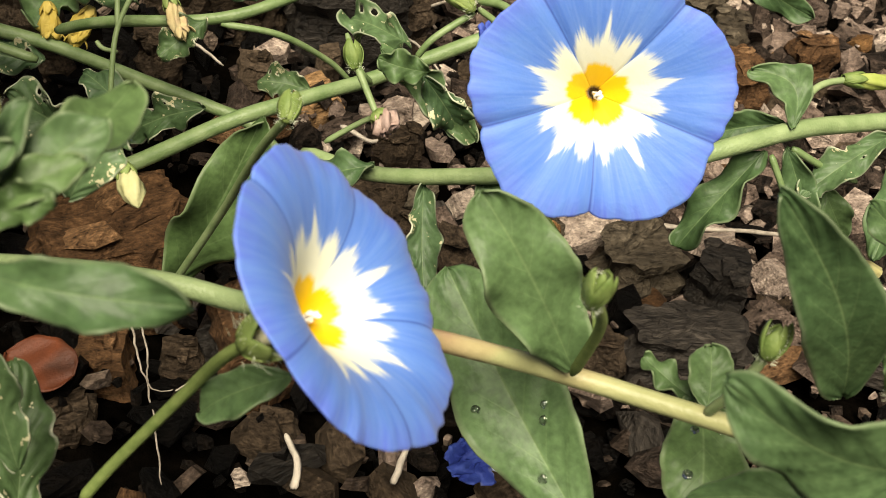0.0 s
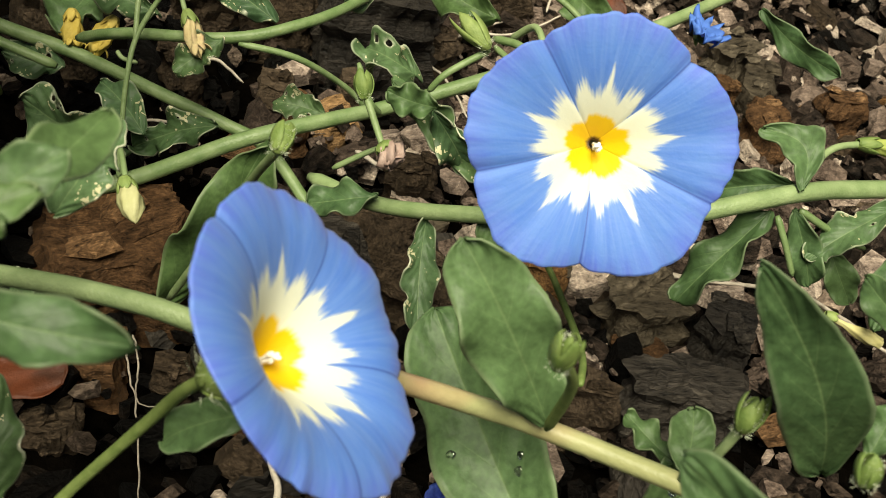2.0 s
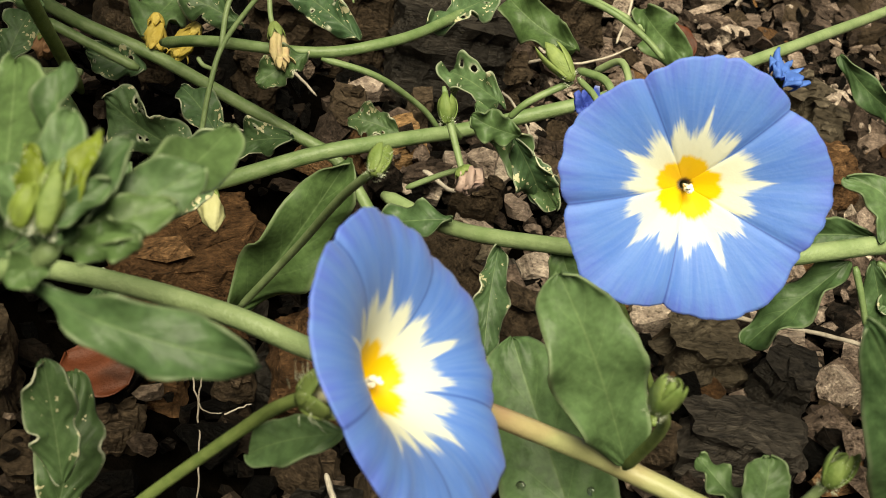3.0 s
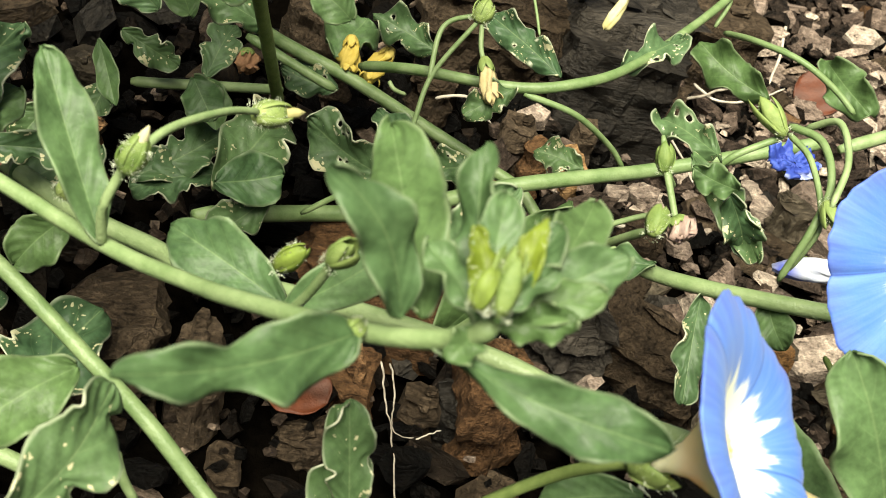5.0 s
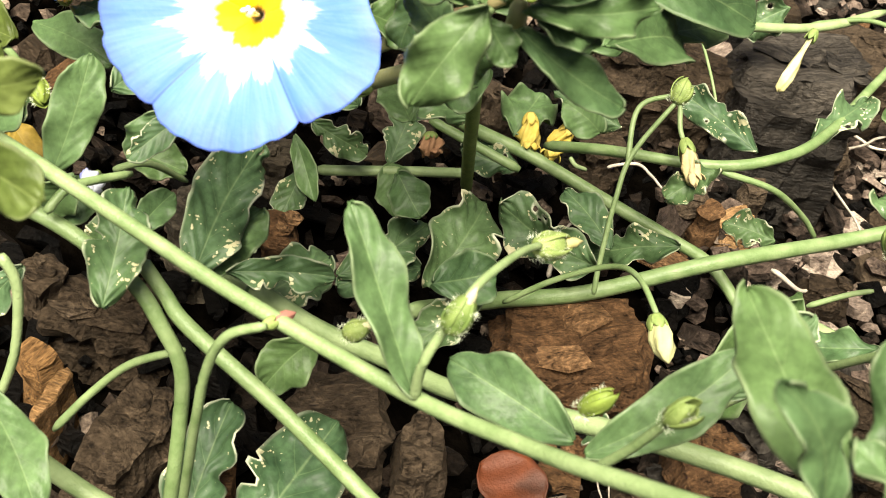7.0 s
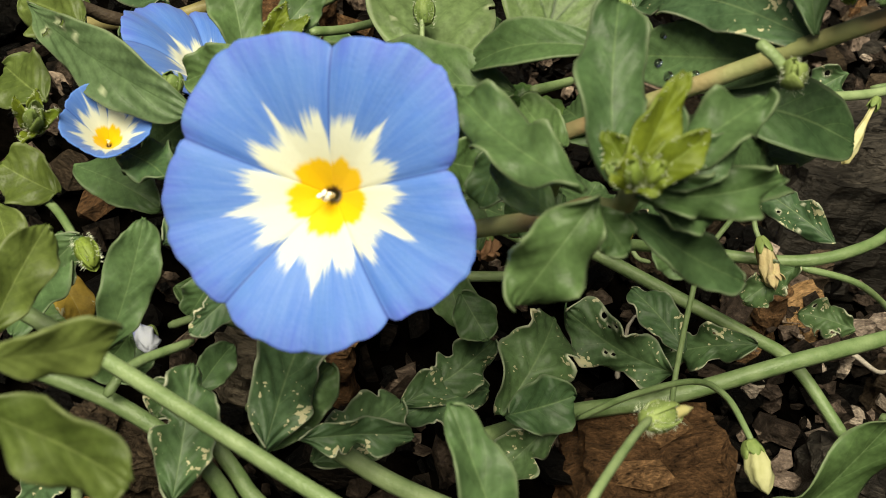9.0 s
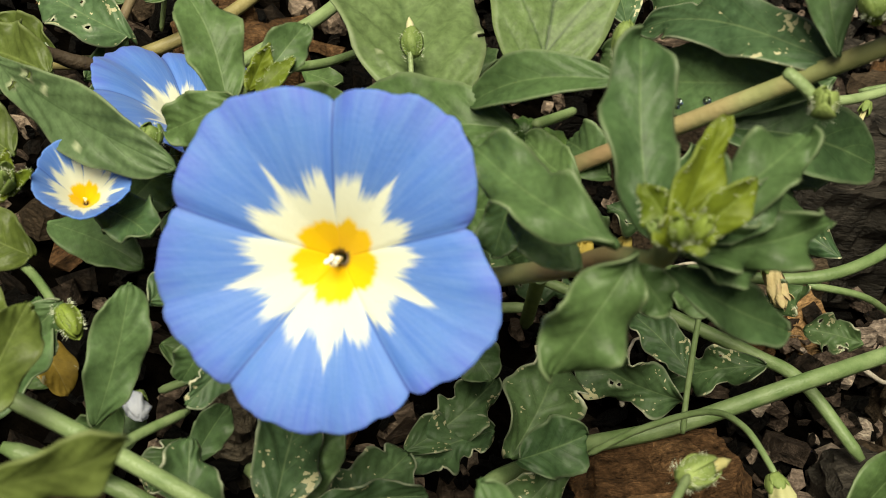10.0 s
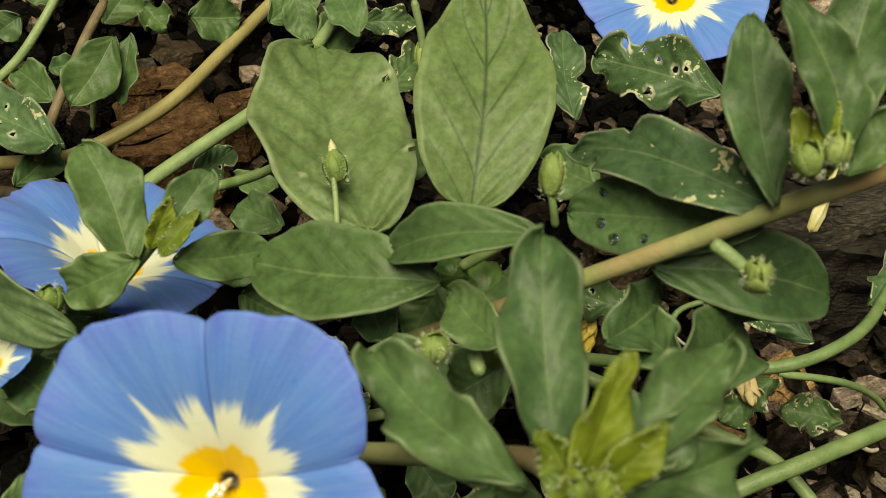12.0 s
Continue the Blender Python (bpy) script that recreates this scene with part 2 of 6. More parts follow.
LEAF_YELLOW = leaf_material("leaf_yellowed", (0.26, 0.17, 0.03), (0.42, 0.30, 0.06), (0.4, 0.32, 0.12), (0.3, 0.18, 0.06), 0.3, 0.6)
STEM = skin_material("stem_green", (0.088, 0.138, 0.050), (0.205, 0.262, 0.128), 260, 0.45, 0.35)
STEM_RED = skin_material("stem_flushed", (0.140, 0.158, 0.060), (0.260, 0.262, 0.125), 120, 0.45, 0.35, 0.0, (0.29, 0.185, 0.105))
STEM_TAN = skin_material("stem_tan", (0.115, 0.100, 0.038), (0.230, 0.195, 0.085), 160, 0.5, 0.35)
BRANCH = skin_material("branch_dark", (0.012, 0.008, 0.005), (0.042, 0.029, 0.018), 180, 0.75, 0.7)
STEM_BROWN = skin_material("stem_brown", (0.070, 0.050, 0.030), (0.150, 0.115, 0.066), 220, 0.6, 0.5)
CALYX = skin_material("calyx_green", (0.095, 0.148, 0.036), (0.225, 0.285, 0.092), 500, 0.55, 0.4, 0.15)
CAPSULE = skin_material("capsule_green", (0.026, 0.060, 0.014), (0.085, 0.140, 0.040), 500, 0.3, 0.3)
HAIR = skin_material("hair_white", (0.50, 0.54, 0.40), (0.66, 0.70, 0.55), 500, 0.7, 0.1, 0.3)
COROLLA = corolla_material("corolla_blue", (0.090, 0.235, 0.68), (0.125, 0.165, 0.68))
ANTHER = skin_material("anther_white", (0.70, 0.66, 0.55), (0.9, 0.88, 0.82), 900, 0.6, 0.2)
WILT = {
    "yellow": skin_material("wilted_yellow", (0.354, 0.258, 0.109), (0.503, 0.422, 0.231), 300, 0.65, 0.6, 0.2, (0.374, 0.177, 0.136)),
    "gold": skin_material("wilted_gold", (0.46, 0.34, 0.06), (0.62, 0.50, 0.16), 300, 0.65, 0.6, 0.2),
    "dusky": skin_material("wilted_dusky", (0.204, 0.116, 0.095), (0.381, 0.286, 0.245), 300, 0.65, 0.6, 0.2, (0.082, 0.048, 0.068)),
    "brown": skin_material("wilted_brown", (0.177, 0.082, 0.041), (0.313, 0.177, 0.095), 300, 0.7, 0.6, 0.2),
    "lemon": skin_material("rolled_lemon", (0.449, 0.408, 0.177), (0.558, 0.544, 0.381), 260, 0.6, 0.3, 0.25, (0.490, 0.374, 0.041)),
    "green": skin_material("rolled_green", (0.231, 0.286, 0.054), (0.354, 0.394, 0.122), 260, 0.6, 0.3, 0.25),
    "rose": skin_material("rolled_rose", (0.299, 0.116, 0.088), (0.408, 0.204, 0.163), 260, 0.6, 0.3, 0.25, (0.374, 0.272, 0.034)),
    "tube": skin_material("flower_tube", (0.70, 0.68, 0.40), (0.80, 0.78, 0.58), 260, 0.6, 0.2, 0.5),
    "pale": skin_material("rolled_pale", (0.33, 0.33, 0.14), (0.46, 0.45, 0.25), 260, 0.6, 0.3, 0.25),
}
BLUE_WILT = skin_material("wilted_blue", (0.012, 0.025, 0.22), (0.07, 0.13, 0.50), 260, 0.6, 0.5, 0.2, (0.66, 0.70, 0.78))
BLUE_FOLD = skin_material("folded_blue", (0.060, 0.150, 0.52), (0.115, 0.255, 0.68), 160, 0.6, 0.2, 0.4)
WHITE_ROLL = skin_material("rolled_white", (0.36, 0.40, 0.58), (0.70, 0.72, 0.76), 200, 0.6, 0.3, 0.2, (0.10, 0.13, 0.48))
# near-black soil: the shade of the gaps between chips is in its colour
SOIL = bark_material("soil_gap_shade", [(0.0006, 0.0005, 0.0004), (0.0011, 0.0009, 0.0007), (0.0028, 0.0021, 0.0015)], 60, 0.9, 0.0, 0.0, 0.0)
# the darkest chip tones hold gap shade as well
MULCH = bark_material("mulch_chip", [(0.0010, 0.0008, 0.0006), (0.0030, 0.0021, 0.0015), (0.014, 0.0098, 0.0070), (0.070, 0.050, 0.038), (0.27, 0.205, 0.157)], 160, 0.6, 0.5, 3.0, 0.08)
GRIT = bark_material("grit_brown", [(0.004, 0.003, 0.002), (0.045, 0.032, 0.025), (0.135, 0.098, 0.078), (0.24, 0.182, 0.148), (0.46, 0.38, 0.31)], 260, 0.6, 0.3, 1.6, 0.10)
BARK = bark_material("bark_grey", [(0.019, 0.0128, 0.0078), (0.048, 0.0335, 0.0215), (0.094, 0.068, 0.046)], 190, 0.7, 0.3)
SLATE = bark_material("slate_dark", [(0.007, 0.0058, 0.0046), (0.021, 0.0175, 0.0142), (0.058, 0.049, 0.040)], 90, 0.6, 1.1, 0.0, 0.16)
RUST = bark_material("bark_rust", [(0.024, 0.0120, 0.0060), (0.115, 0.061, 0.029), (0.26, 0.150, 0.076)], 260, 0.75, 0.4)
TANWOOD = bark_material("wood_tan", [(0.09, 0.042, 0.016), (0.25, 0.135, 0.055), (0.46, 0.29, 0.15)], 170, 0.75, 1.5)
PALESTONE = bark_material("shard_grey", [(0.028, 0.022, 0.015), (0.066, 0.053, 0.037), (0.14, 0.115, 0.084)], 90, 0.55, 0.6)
REDLEAF = skin_material("dry_leaf_red", (0.050, 0.013, 0.005), (0.115, 0.030, 0.010), 240, 0.6, 0.4, 0.0, (0.032, 0.010, 0.004))
STICK = skin_material("dry_stick", (0.17, 0.145, 0.115), (0.46, 0.41, 0.34), 420, 0.75, 0.6)
m_, N_, L_, b_ = mat("water")
b_.inputs["Roughness"].default_value, b_.inputs["IOR"].default_value = 0.02, 1.33
b_.inputs["Transmission Weight"].default_value = 1.0
WATER = m_


# ---- building helpers ----
def mesh_of(name, verts, faces, attributes=None, smooth=True):
    me = bpy.data.meshes.new(name)
    me.from_pydata([tuple(v) for v in verts], [], faces)
    for key, values in (attributes or {}).items():
        a = me.attributes.new(key, "FLOAT", "POINT")
        a.data.foreach_set("value", np.asarray(values, dtype=np.float32))
    if smooth:
        me.polygons.foreach_set("use_smooth", [True] * len(me.polygons))
    me.update()
    return me


def place(name, me, material, parent=None, m=None, label=""):
    """Links a mesh as one object; m is its pose in the world."""
    ob = new(name, me)
    if material is not None and not me.materials:
        me.materials.append(material)
    m = Matrix() if m is None else m
    if parent is not None:
        ob.parent = parent
        root = Matrix()
        p = parent
        while p is not None:
            root = p.matrix_basis @ root
            p = p.parent
        m = root.inverted() @ m
    ob.matrix_basis = m
    if label:
        ob["label"] = label
    return ob


def root(name, where, label, category, group=""):
    ob = new(name)
    ob.empty_display_size = 0.01
    ob.matrix_basis = Matrix.Translation(where)
    return tagged(ob, label, category, group)


def sheet(grid, attributes, thick, wrap=False, keep=None):
    """A thin skin with two sides from a grid of points; keep marks the cells that stand."""
    n, k = grid.shape[:2]
    du = np.roll(grid, -1, 1) - np.roll(grid, 1, 1) if wrap else np.gradient(grid, axis=1)
    dv = np.gradient(grid, axis=0)
    nor = np.cross(du, dv)
    nor /= np.linalg.norm(nor, axis=2, keepdims=True) + 1e-12
    low = grid - nor * thick
    verts = np.concatenate([grid.reshape(-1, 3), low.reshape(-1, 3)])
    cols = k if wrap else k - 1
    if keep is None:
        keep = np.ones((n - 1, cols), bool)
    total = n * k
    faces = []
    for i in range(n - 1):
        for j in range(cols):
            if not keep[i, j]:
                continue
            a, b = i * k + j, i * k + (j + 1) % k
            c, d = b + k, a + k
            faces.append((a, b, c, d))
            faces.append((d + total, c + total, b + total, a + total))
            for (p, q), (oi, oj) in (((a, b), (i - 1, j)), ((b, c), (i, j + 1)), ((c, d), (i + 1, j)), ((d, a), (i, j - 1))):
                if wrap:
                    oj %= cols
                if oi < 0 or oi >= n - 1 or oj < 0 or oj >= cols or not keep[oi, oj]:
                    faces.append((q, p, p + total, q + total))
    at = {key: np.concatenate([v.reshape(-1), v.reshape(-1)]) for key, v in attributes.items()}
    return verts, faces, at


def spline(points, per=7):
    """A smooth line through the points."""
    p = [np.array(q, float) for q in points]
    p = [2 * p[0] - p[1]] + p + [2 * p[-1] - p[-2]]
    out = []
    for i in range(1, len(p) - 2):
        for s in range(per):
            t = s / per
            a, b, c, d = p[i - 1 : i + 3]
            out.append(0.5 * (2 * b + (c - a) * t + (2 * a - 5 * b + 4 * c - d) * t * t + (3 * b - a - 3 * c + d) * t ** 3))
    out.append(p[-2])
    return np.array(out)


def tube(points, r0, r1, sides=9, lumps=0.06, per=7):
    line = spline(points, per)
    n = len(line)
    tan = np.gradient(line, axis=0)
    tan /= np.linalg.norm(tan, axis=1, keepdims=True) + 1e-12
    ref = np.array((0.13, 0.21, 0.97))
    verts, faces = [], []
    for i in range(n):
        a = np.cross(tan[i], ref)
        a /= np.linalg.norm(a) + 1e-12
        b = np.cross(tan[i], a)
        r = (r0 + (r1 - r0) * i / (n - 1)) * (0.6 if i in (0, n - 1) else 1.0)
        for s in range(sides):
            w = 2 * math.pi * s / sides
            rr = r * (1 + lumps * noise.noise(Vector(line[i] * 150 + s)))
            verts.append(line[i] + rr * (math.cos(w) * a + math.sin(w) * b))
    for i in range(n - 1):
        for s in range(sides):
            q = (s + 1) % sides
            faces.append((i * sides + s, i * sides + q, (i + 1) * sides + q, (i + 1) * sides + s))
    faces.append(tuple(range(sides - 1, -1, -1)))
    faces.append(tuple((n - 1) * sides + s for s in range(sides)))
    return verts, faces


def lathe(profile, sides, lobes=0, depth=0.0, twist=0.0, rough=0.0, seed=0.0, closed=True):
    """Profile of (radius, height), turned round z."""
    verts, faces = [], []
    n = len(profile)
    for i, (r, z) in enumerate(profile):
        for s in range(sides):
            w = 2 * math.pi * s / sides + twist * i / n
            k = 1 + depth * math.cos(lobes * 2 * math.pi * s / sides) + rough * noise.noise(Vector((3 * math.cos(w), 3 * math.sin(w), 5 * i / n + seed)))
            verts.append((r * k * math.cos(w), r * k * math.sin(w), z * (1 + 0.3 * rough * noise.noise(Vector((math.cos(w) * 2, math.sin(w) * 2, seed))))))
    for i in range(n - 1):
        for s in range(sides):
            q = (s + 1) % sides
            faces.append((i * sides + s, i * sides + q, (i + 1) * sides + q, (i + 1) * sides + s))
    faces.append(tuple(range(sides - 1, -1, -1)))
    if closed:
        faces.append(tuple((n - 1) * sides + s for s in range(sides)))
    return verts, faces


def joined(pieces):
    verts, faces = [], []
    for v, f in pieces:
        k = len(verts)
        verts += [tuple(p) for p in v]
        faces += [tuple(i + k for i in g) for g in f]
    return verts, faces


def moved(piece, m):
    return [tuple(m @ Vector(p)) for p in piece[0]], piece[1]


def frame_along(base, tip, facing, roll=0.0):
    """A pose at base, y to the tip, z as near to facing as it can be, turned by roll about y."""
    y = (Vector(tip) - Vector(base)).normalized()
    z = Vector(facing)
    z = (z - y * z.dot(y)).normalized()
    x = y.cross(z)
    m = Matrix((x, y, z)).transposed().to_4x4()
    return Matrix.Translation(base) @ m @ Matrix.Rotation(radians(roll), 4, "Y")


def axis_pose(base, tip, spin=0.0):
    z = (Vector(tip) - Vector(base)).normalized()
    x = z.orthogonal().normalized()
    m = Matrix((x, z.cross(x), z)).transposed().to_4x4()
    return Matrix.Translation(base) @ m @ Matrix.Rotation(radians(spin), 4, "Z")


# ---- plant parts ----
def stem(vine, points, r0, r1, material=None, name="stem"):
    return place(name, mesh_of(name, *tube(points, r0 / 1000, r1 / 1000)), material or STEM, vine)


def stalk(vine, points, r, material=None):
    return place("stalk", mesh_of("stalk", *tube(points, r * 1.15 / 1000, r / 1000, 7)), material or STEM, vine)


LEAF_COUNT = [0]


def leaf(vine, base, tip, width, facing, roll=0.0, fold=0.24, arch=0.03, wave=0.22, holes=0, kind="", drops=False, belly=0.0, waist=0.0, bend=0.0, curl=None):
    """An obovate leaf with midrib, wavy margin, bitten holes and a thickness of its own."""
    LEAF_COUNT[0] += 1
    rng = random.Random(LEAF_COUNT[0] * 7 + 3)
    length = (Vector(tip) - Vector(base)).length
    w = width / 1000
    eaten = holes > 0 or kind == "spots"
    n, k = (46, 21) if eaten else (30, 17)
    v = (1 - np.cos(np.linspace(0, 1, n) * math.pi)) / 2 * 0.55 + np.linspace(0, 1, n) * 0.45
    u = np.linspace(-1, 1, k)
    peak = 1.0 if kind == "wide" else 0.8
    half = w / 2 * (np.sin(math.pi * np.clip(v, 0, 1) ** (1.32 if kind != "veined" else 0.9)) ** (0.62 * peak) * 0.96 + 0.07 * (1 - v) ** 2)
    if kind == "round":
        half = w / 2 * (np.sin(math.pi * v ** 1.08) ** 0.40 * 0.97 + 0.07 * (1 - v) ** 2)
    if kind == "young" and not belly:
        belly = 0.42
    if belly:
        half = w / 2 * (np.sin(math.pi * v ** (math.log(0.5) / math.log(belly))) ** 0.62 * 0.97 + 0.07 * (1 - v) ** 2)
    half = half * (1 - waist * np.exp(-((v - 0.56) / 0.12) ** 2))
    half[-1] = w * 0.012
    U, V = np.meshgrid(u, v)
    ph = rng.uniform(0, 6)
    roll += rng.uniform(-14, 14)
    droop = rng.uniform(-0.02, 0.10) * (kind not in ("round", "veined"))
    curl = droop if curl is None else curl
    ragged = np.array([noise.noise(Vector((4.5 * a + ph, 3.1, ph))) for a in v])
    raggedr = np.array([noise.noise(Vector((4.5 * a + ph, 9.7, ph))) for a in v])
    rag = np.where(U < 0, ragged[:, None], raggedr[:, None])
    nick = np.array([[noise.noise(Vector((13 * a + ph, s, 2.3))) for s in (1.7, 8.2)] for a in v])
    rag = rag + 0.45 * np.where(U < 0, nick[:, :1], nick[:, 1:])
    bitten = np.zeros((n, 2))
    for _ in range(rng.choice((3, 4, 5)) if eaten and kind not in ("round", "pale") else 0):
        bv, bs, bd = rng.uniform(0.18, 0.97), rng.uniform(0.025, 0.075), rng.uniform(0.14, 0.5)
        side = rng.randrange(2)
        bitten[:, side] = np.maximum(bitten[:, side], bd * np.clip(1.3 * np.exp(-((v - bv) / bs) ** 2), 0, 1))
    bite = np.where(U < 0, bitten[:, :1], bitten[:, 1:])
    X = U * half[:, None] * (1 + (0.05 + 0.40 * wave) * rag * np.abs(U)) * (1 - bite)
    Y = V * length + 0.03 * length * rag * np.abs(U) ** 2
    Z = arch * length * 4 * V * (1 - V) + fold * np.abs(X) - 0.5 * fold * w * 0.25
    Z += wave * w * 0.55 * U ** 2 * np.sin(V * 2 * math.pi * rng.uniform(1.6, 2.6) + ph + np.where(U < 0, 0, 1.9))
    Z += 0.022 * w * (1 - np.abs(U)) * np.abs(U) * 4 * np.sin((V * 6 - np.abs(U) * 1.9) * 2 * math.pi) + 0.05 * w * np.sin(V * 5 + ph) + - curl * length * V ** 3
    X = X + (bend or rng.uniform(-0.05, 0.05)) * length * np.sin(V * math.pi)
    rim = np.clip((np.abs(U) - 0.93) / 0.05, 0, 1) * np.clip((0.36 if eaten else 0.24) + 2.5 * bite, 0, 1)
    keep = np.ones((n - 1, k - 1), bool)
    for _ in range(holes):
        hv, hu, hr = rng.uniform(0.25, 0.85), rng.choice((-1, 1)) * rng.uniform(0.25, 0.8), rng.uniform(0.03, 0.075) * min(w, 0.011)
        cx, cy = np.interp(hv, v, half) * hu, hv * length
        d = np.hypot(X - cx, Y - cy) + 1e-9
        near = (d < 1.45 * hr) & (d > 0.45 * hr)
        X, Y = np.where(near, cx + (X - cx) * hr / d, X), np.where(near, cy + (Y - cy) * hr / d, Y)
        rim = np.maximum(rim, np.clip(2.6 - d / hr * 1.7, 0, 1))
        mx = (X[:-1, :-1] + X[1:, :-1] + X[:-1, 1:] + X[1:, 1:]) / 4
        my = (Y[:-1, :-1] + Y[1:, :-1] + Y[:-1, 1:] + Y[1:, 1:]) / 4
        keep &= np.hypot(mx - cx, my - cy) > 0.93 * hr
    grid = np.stack([X, Y, Z], -1)
    verts, faces, at = sheet(grid, {"across": U, "along": V, "rim": rim}, 0.00028, False, keep)
    material = {"veined": LEAF_VEINED, "young": LEAF_YOUNG, "yellowed": LEAF_YELLOW, "spots": LEAF_EATEN, "round": LEAF_BROAD, "pale": LEAF_BROAD, "olive": LEAF_OLIVE}.get(kind, LEAF_EATEN if holes else LEAF)
    label = {"young": "yellow-green young leaf", "yellowed": "withered yellow leaf", "spots": "leaf with pale feeding scars"}.get(kind, "leaf bitten through with holes" if holes else "")
    ob = place("leaf", mesh_of("leaf", verts, faces, at), material, vine, frame_along(base, tip, facing, roll), label)
    if kind == "young":
        m = frame_along(base, tip, facing, roll)
        fuzz = []
        for _ in range(34):
            i, j = rng.randrange(3, n - 1), rng.choice((0, 1, k - 2, k - 1, rng.randrange(k)))
            p, d = Vector(grid[i, j]), Vector((rng.uniform(-1, 1), rng.uniform(-0.2, 1), rng.uniform(0.1, 1))).normalized() * rng.uniform(0.0004, 0.0008)
            s = d.orthogonal().normalized() * 0.00003
            q = d.cross(s).normalized() * 0.00003
            fuzz.append(([p + s, p - s * 0.5 + q, p - s * 0.5 - q, p + d], [(0, 1, 3), (1, 2, 3), (2, 0, 3)]))
        place("hairs", mesh_of("hairs", *joined(fuzz), None, False), HAIR, ob, m, "fine white hairs")
    if drops:
        m = frame_along(base, tip, facing, roll)
        for _ in range(4):
            i, j = rng.randrange(8, n - 5), rng.randrange(3, k - 3)
            r = rng.uniform(0.0006, 0.0009)
            prof = [(r * math.sin(a), r * 0.3 * math.cos(a)) for a in np.linspace(math.pi / 2, 0.05, 7)]
            place("droplet", mesh_of("droplet", *lathe(prof, 12)), WATER, ob, m @ Matrix.Translation(Vector(grid[i, j]) + Vector((0, 0, 0.0001))), "clear water droplet")
    return ob


def sepal(length, width, bend, close=0.0):
    grid = []
    for i in range(9):
        t = i / 8
        hw = width / 2 * (math.sin(math.pi * min(1, t * 0.86 + 0.14)) ** 0.8)
        grid.append([(s * hw, bend * math.sin(t * 2.4) - close * t * t + 0.3 * hw * s * s * -1, t * length) for s in (-1, -0.5, 0, 0.5, 1)])
    return sheet(np.array(grid, float), {}, 0.0002)[:2]


def hairs(rng, count, low, high, radius, length):
    out = []
    for _ in range(count):
        a, z = rng.uniform(0, 6.283), rng.uniform(low, high)
        p = Vector((radius * math.cos(a), radius * math.sin(a), z))
        d = Vector((math.cos(a), math.sin(a), rng.uniform(-0.2, 0.9))).normalized() * length * rng.uniform(0.5, 1.2)
        s = d.orthogonal().normalized() * 0.000045
        q = d.cross(s).normalized() * 0.000045
        out.append(([p + s, p - s * 0.5 + q, p - s * 0.5 - q, p + d], [(0, 1, 3), (1, 2, 3), (2, 0, 3)]))
    return joined(out)


BUDS = [0]


def bud(vine, base, tip, width, kind="hairy"):
    """A bud in its five sepals."""
    BUDS[0] += 1
    rng = random.Random(BUDS[0] * 11)
    length, w = (Vector(tip) - Vector(base)).length, width / 1000
    m = axis_pose(base, tip, rng.uniform(0, 72))
    pieces = []
    for s in range(5):
        turn = Matrix.Rotation(2 * math.pi * s / 5 + rng.uniform(-0.2, 0.2), 4, "Z")
        lean = Matrix.Rotation(-rng.uniform(0.0, 0.26 if kind == "hairy" else 0.12), 4, "X")
        pieces.append(moved(sepal(length * rng.uniform(0.8, 1.05), w * 0.8, w * 0.26, w * 0.34), turn @ Matrix.Translation((0, w * 0.2, 0)) @ lean))
    prof = [(w * 0.10, -length * 0.06), (w * 0.34, length * 0.02), (w * 0.42, length * 0.22), (w * 0.34, length * 0.5), (w * 0.2, length * 0.72), (w * 0.03, length * 0.86)]
    pieces.append(lathe(prof, 14, 5, 0.06))
    calyx = place("bud", mesh_of("bud", *joined(pieces)), LEAF_YOUNG if kind == "young" else CALYX, vine, m, "yellow-green leafy bud" if kind == "young" else "green hairy bud in its sepals")
    if kind == "tipped":
        prof = [(w * 0.2, length * 0.4), (w * 0.24, length * 0.7), (w * 0.16, length * 1.05), (w * 0.02, length * 1.25)]
        place("bud_tip", mesh_of("bud_tip", *lathe(prof, 12, 5, 0.08, 0.8)), WILT["lemon"], calyx, m, "rolled yellow petal tip")
    if kind != "plain":
        place("hairs", mesh_of("hairs", *hairs(rng, 190, -0.12 * length, length * 0.75, w * 0.38, w * 0.22), None, False), HAIR, calyx, m, "fine white hairs")
    return calyx


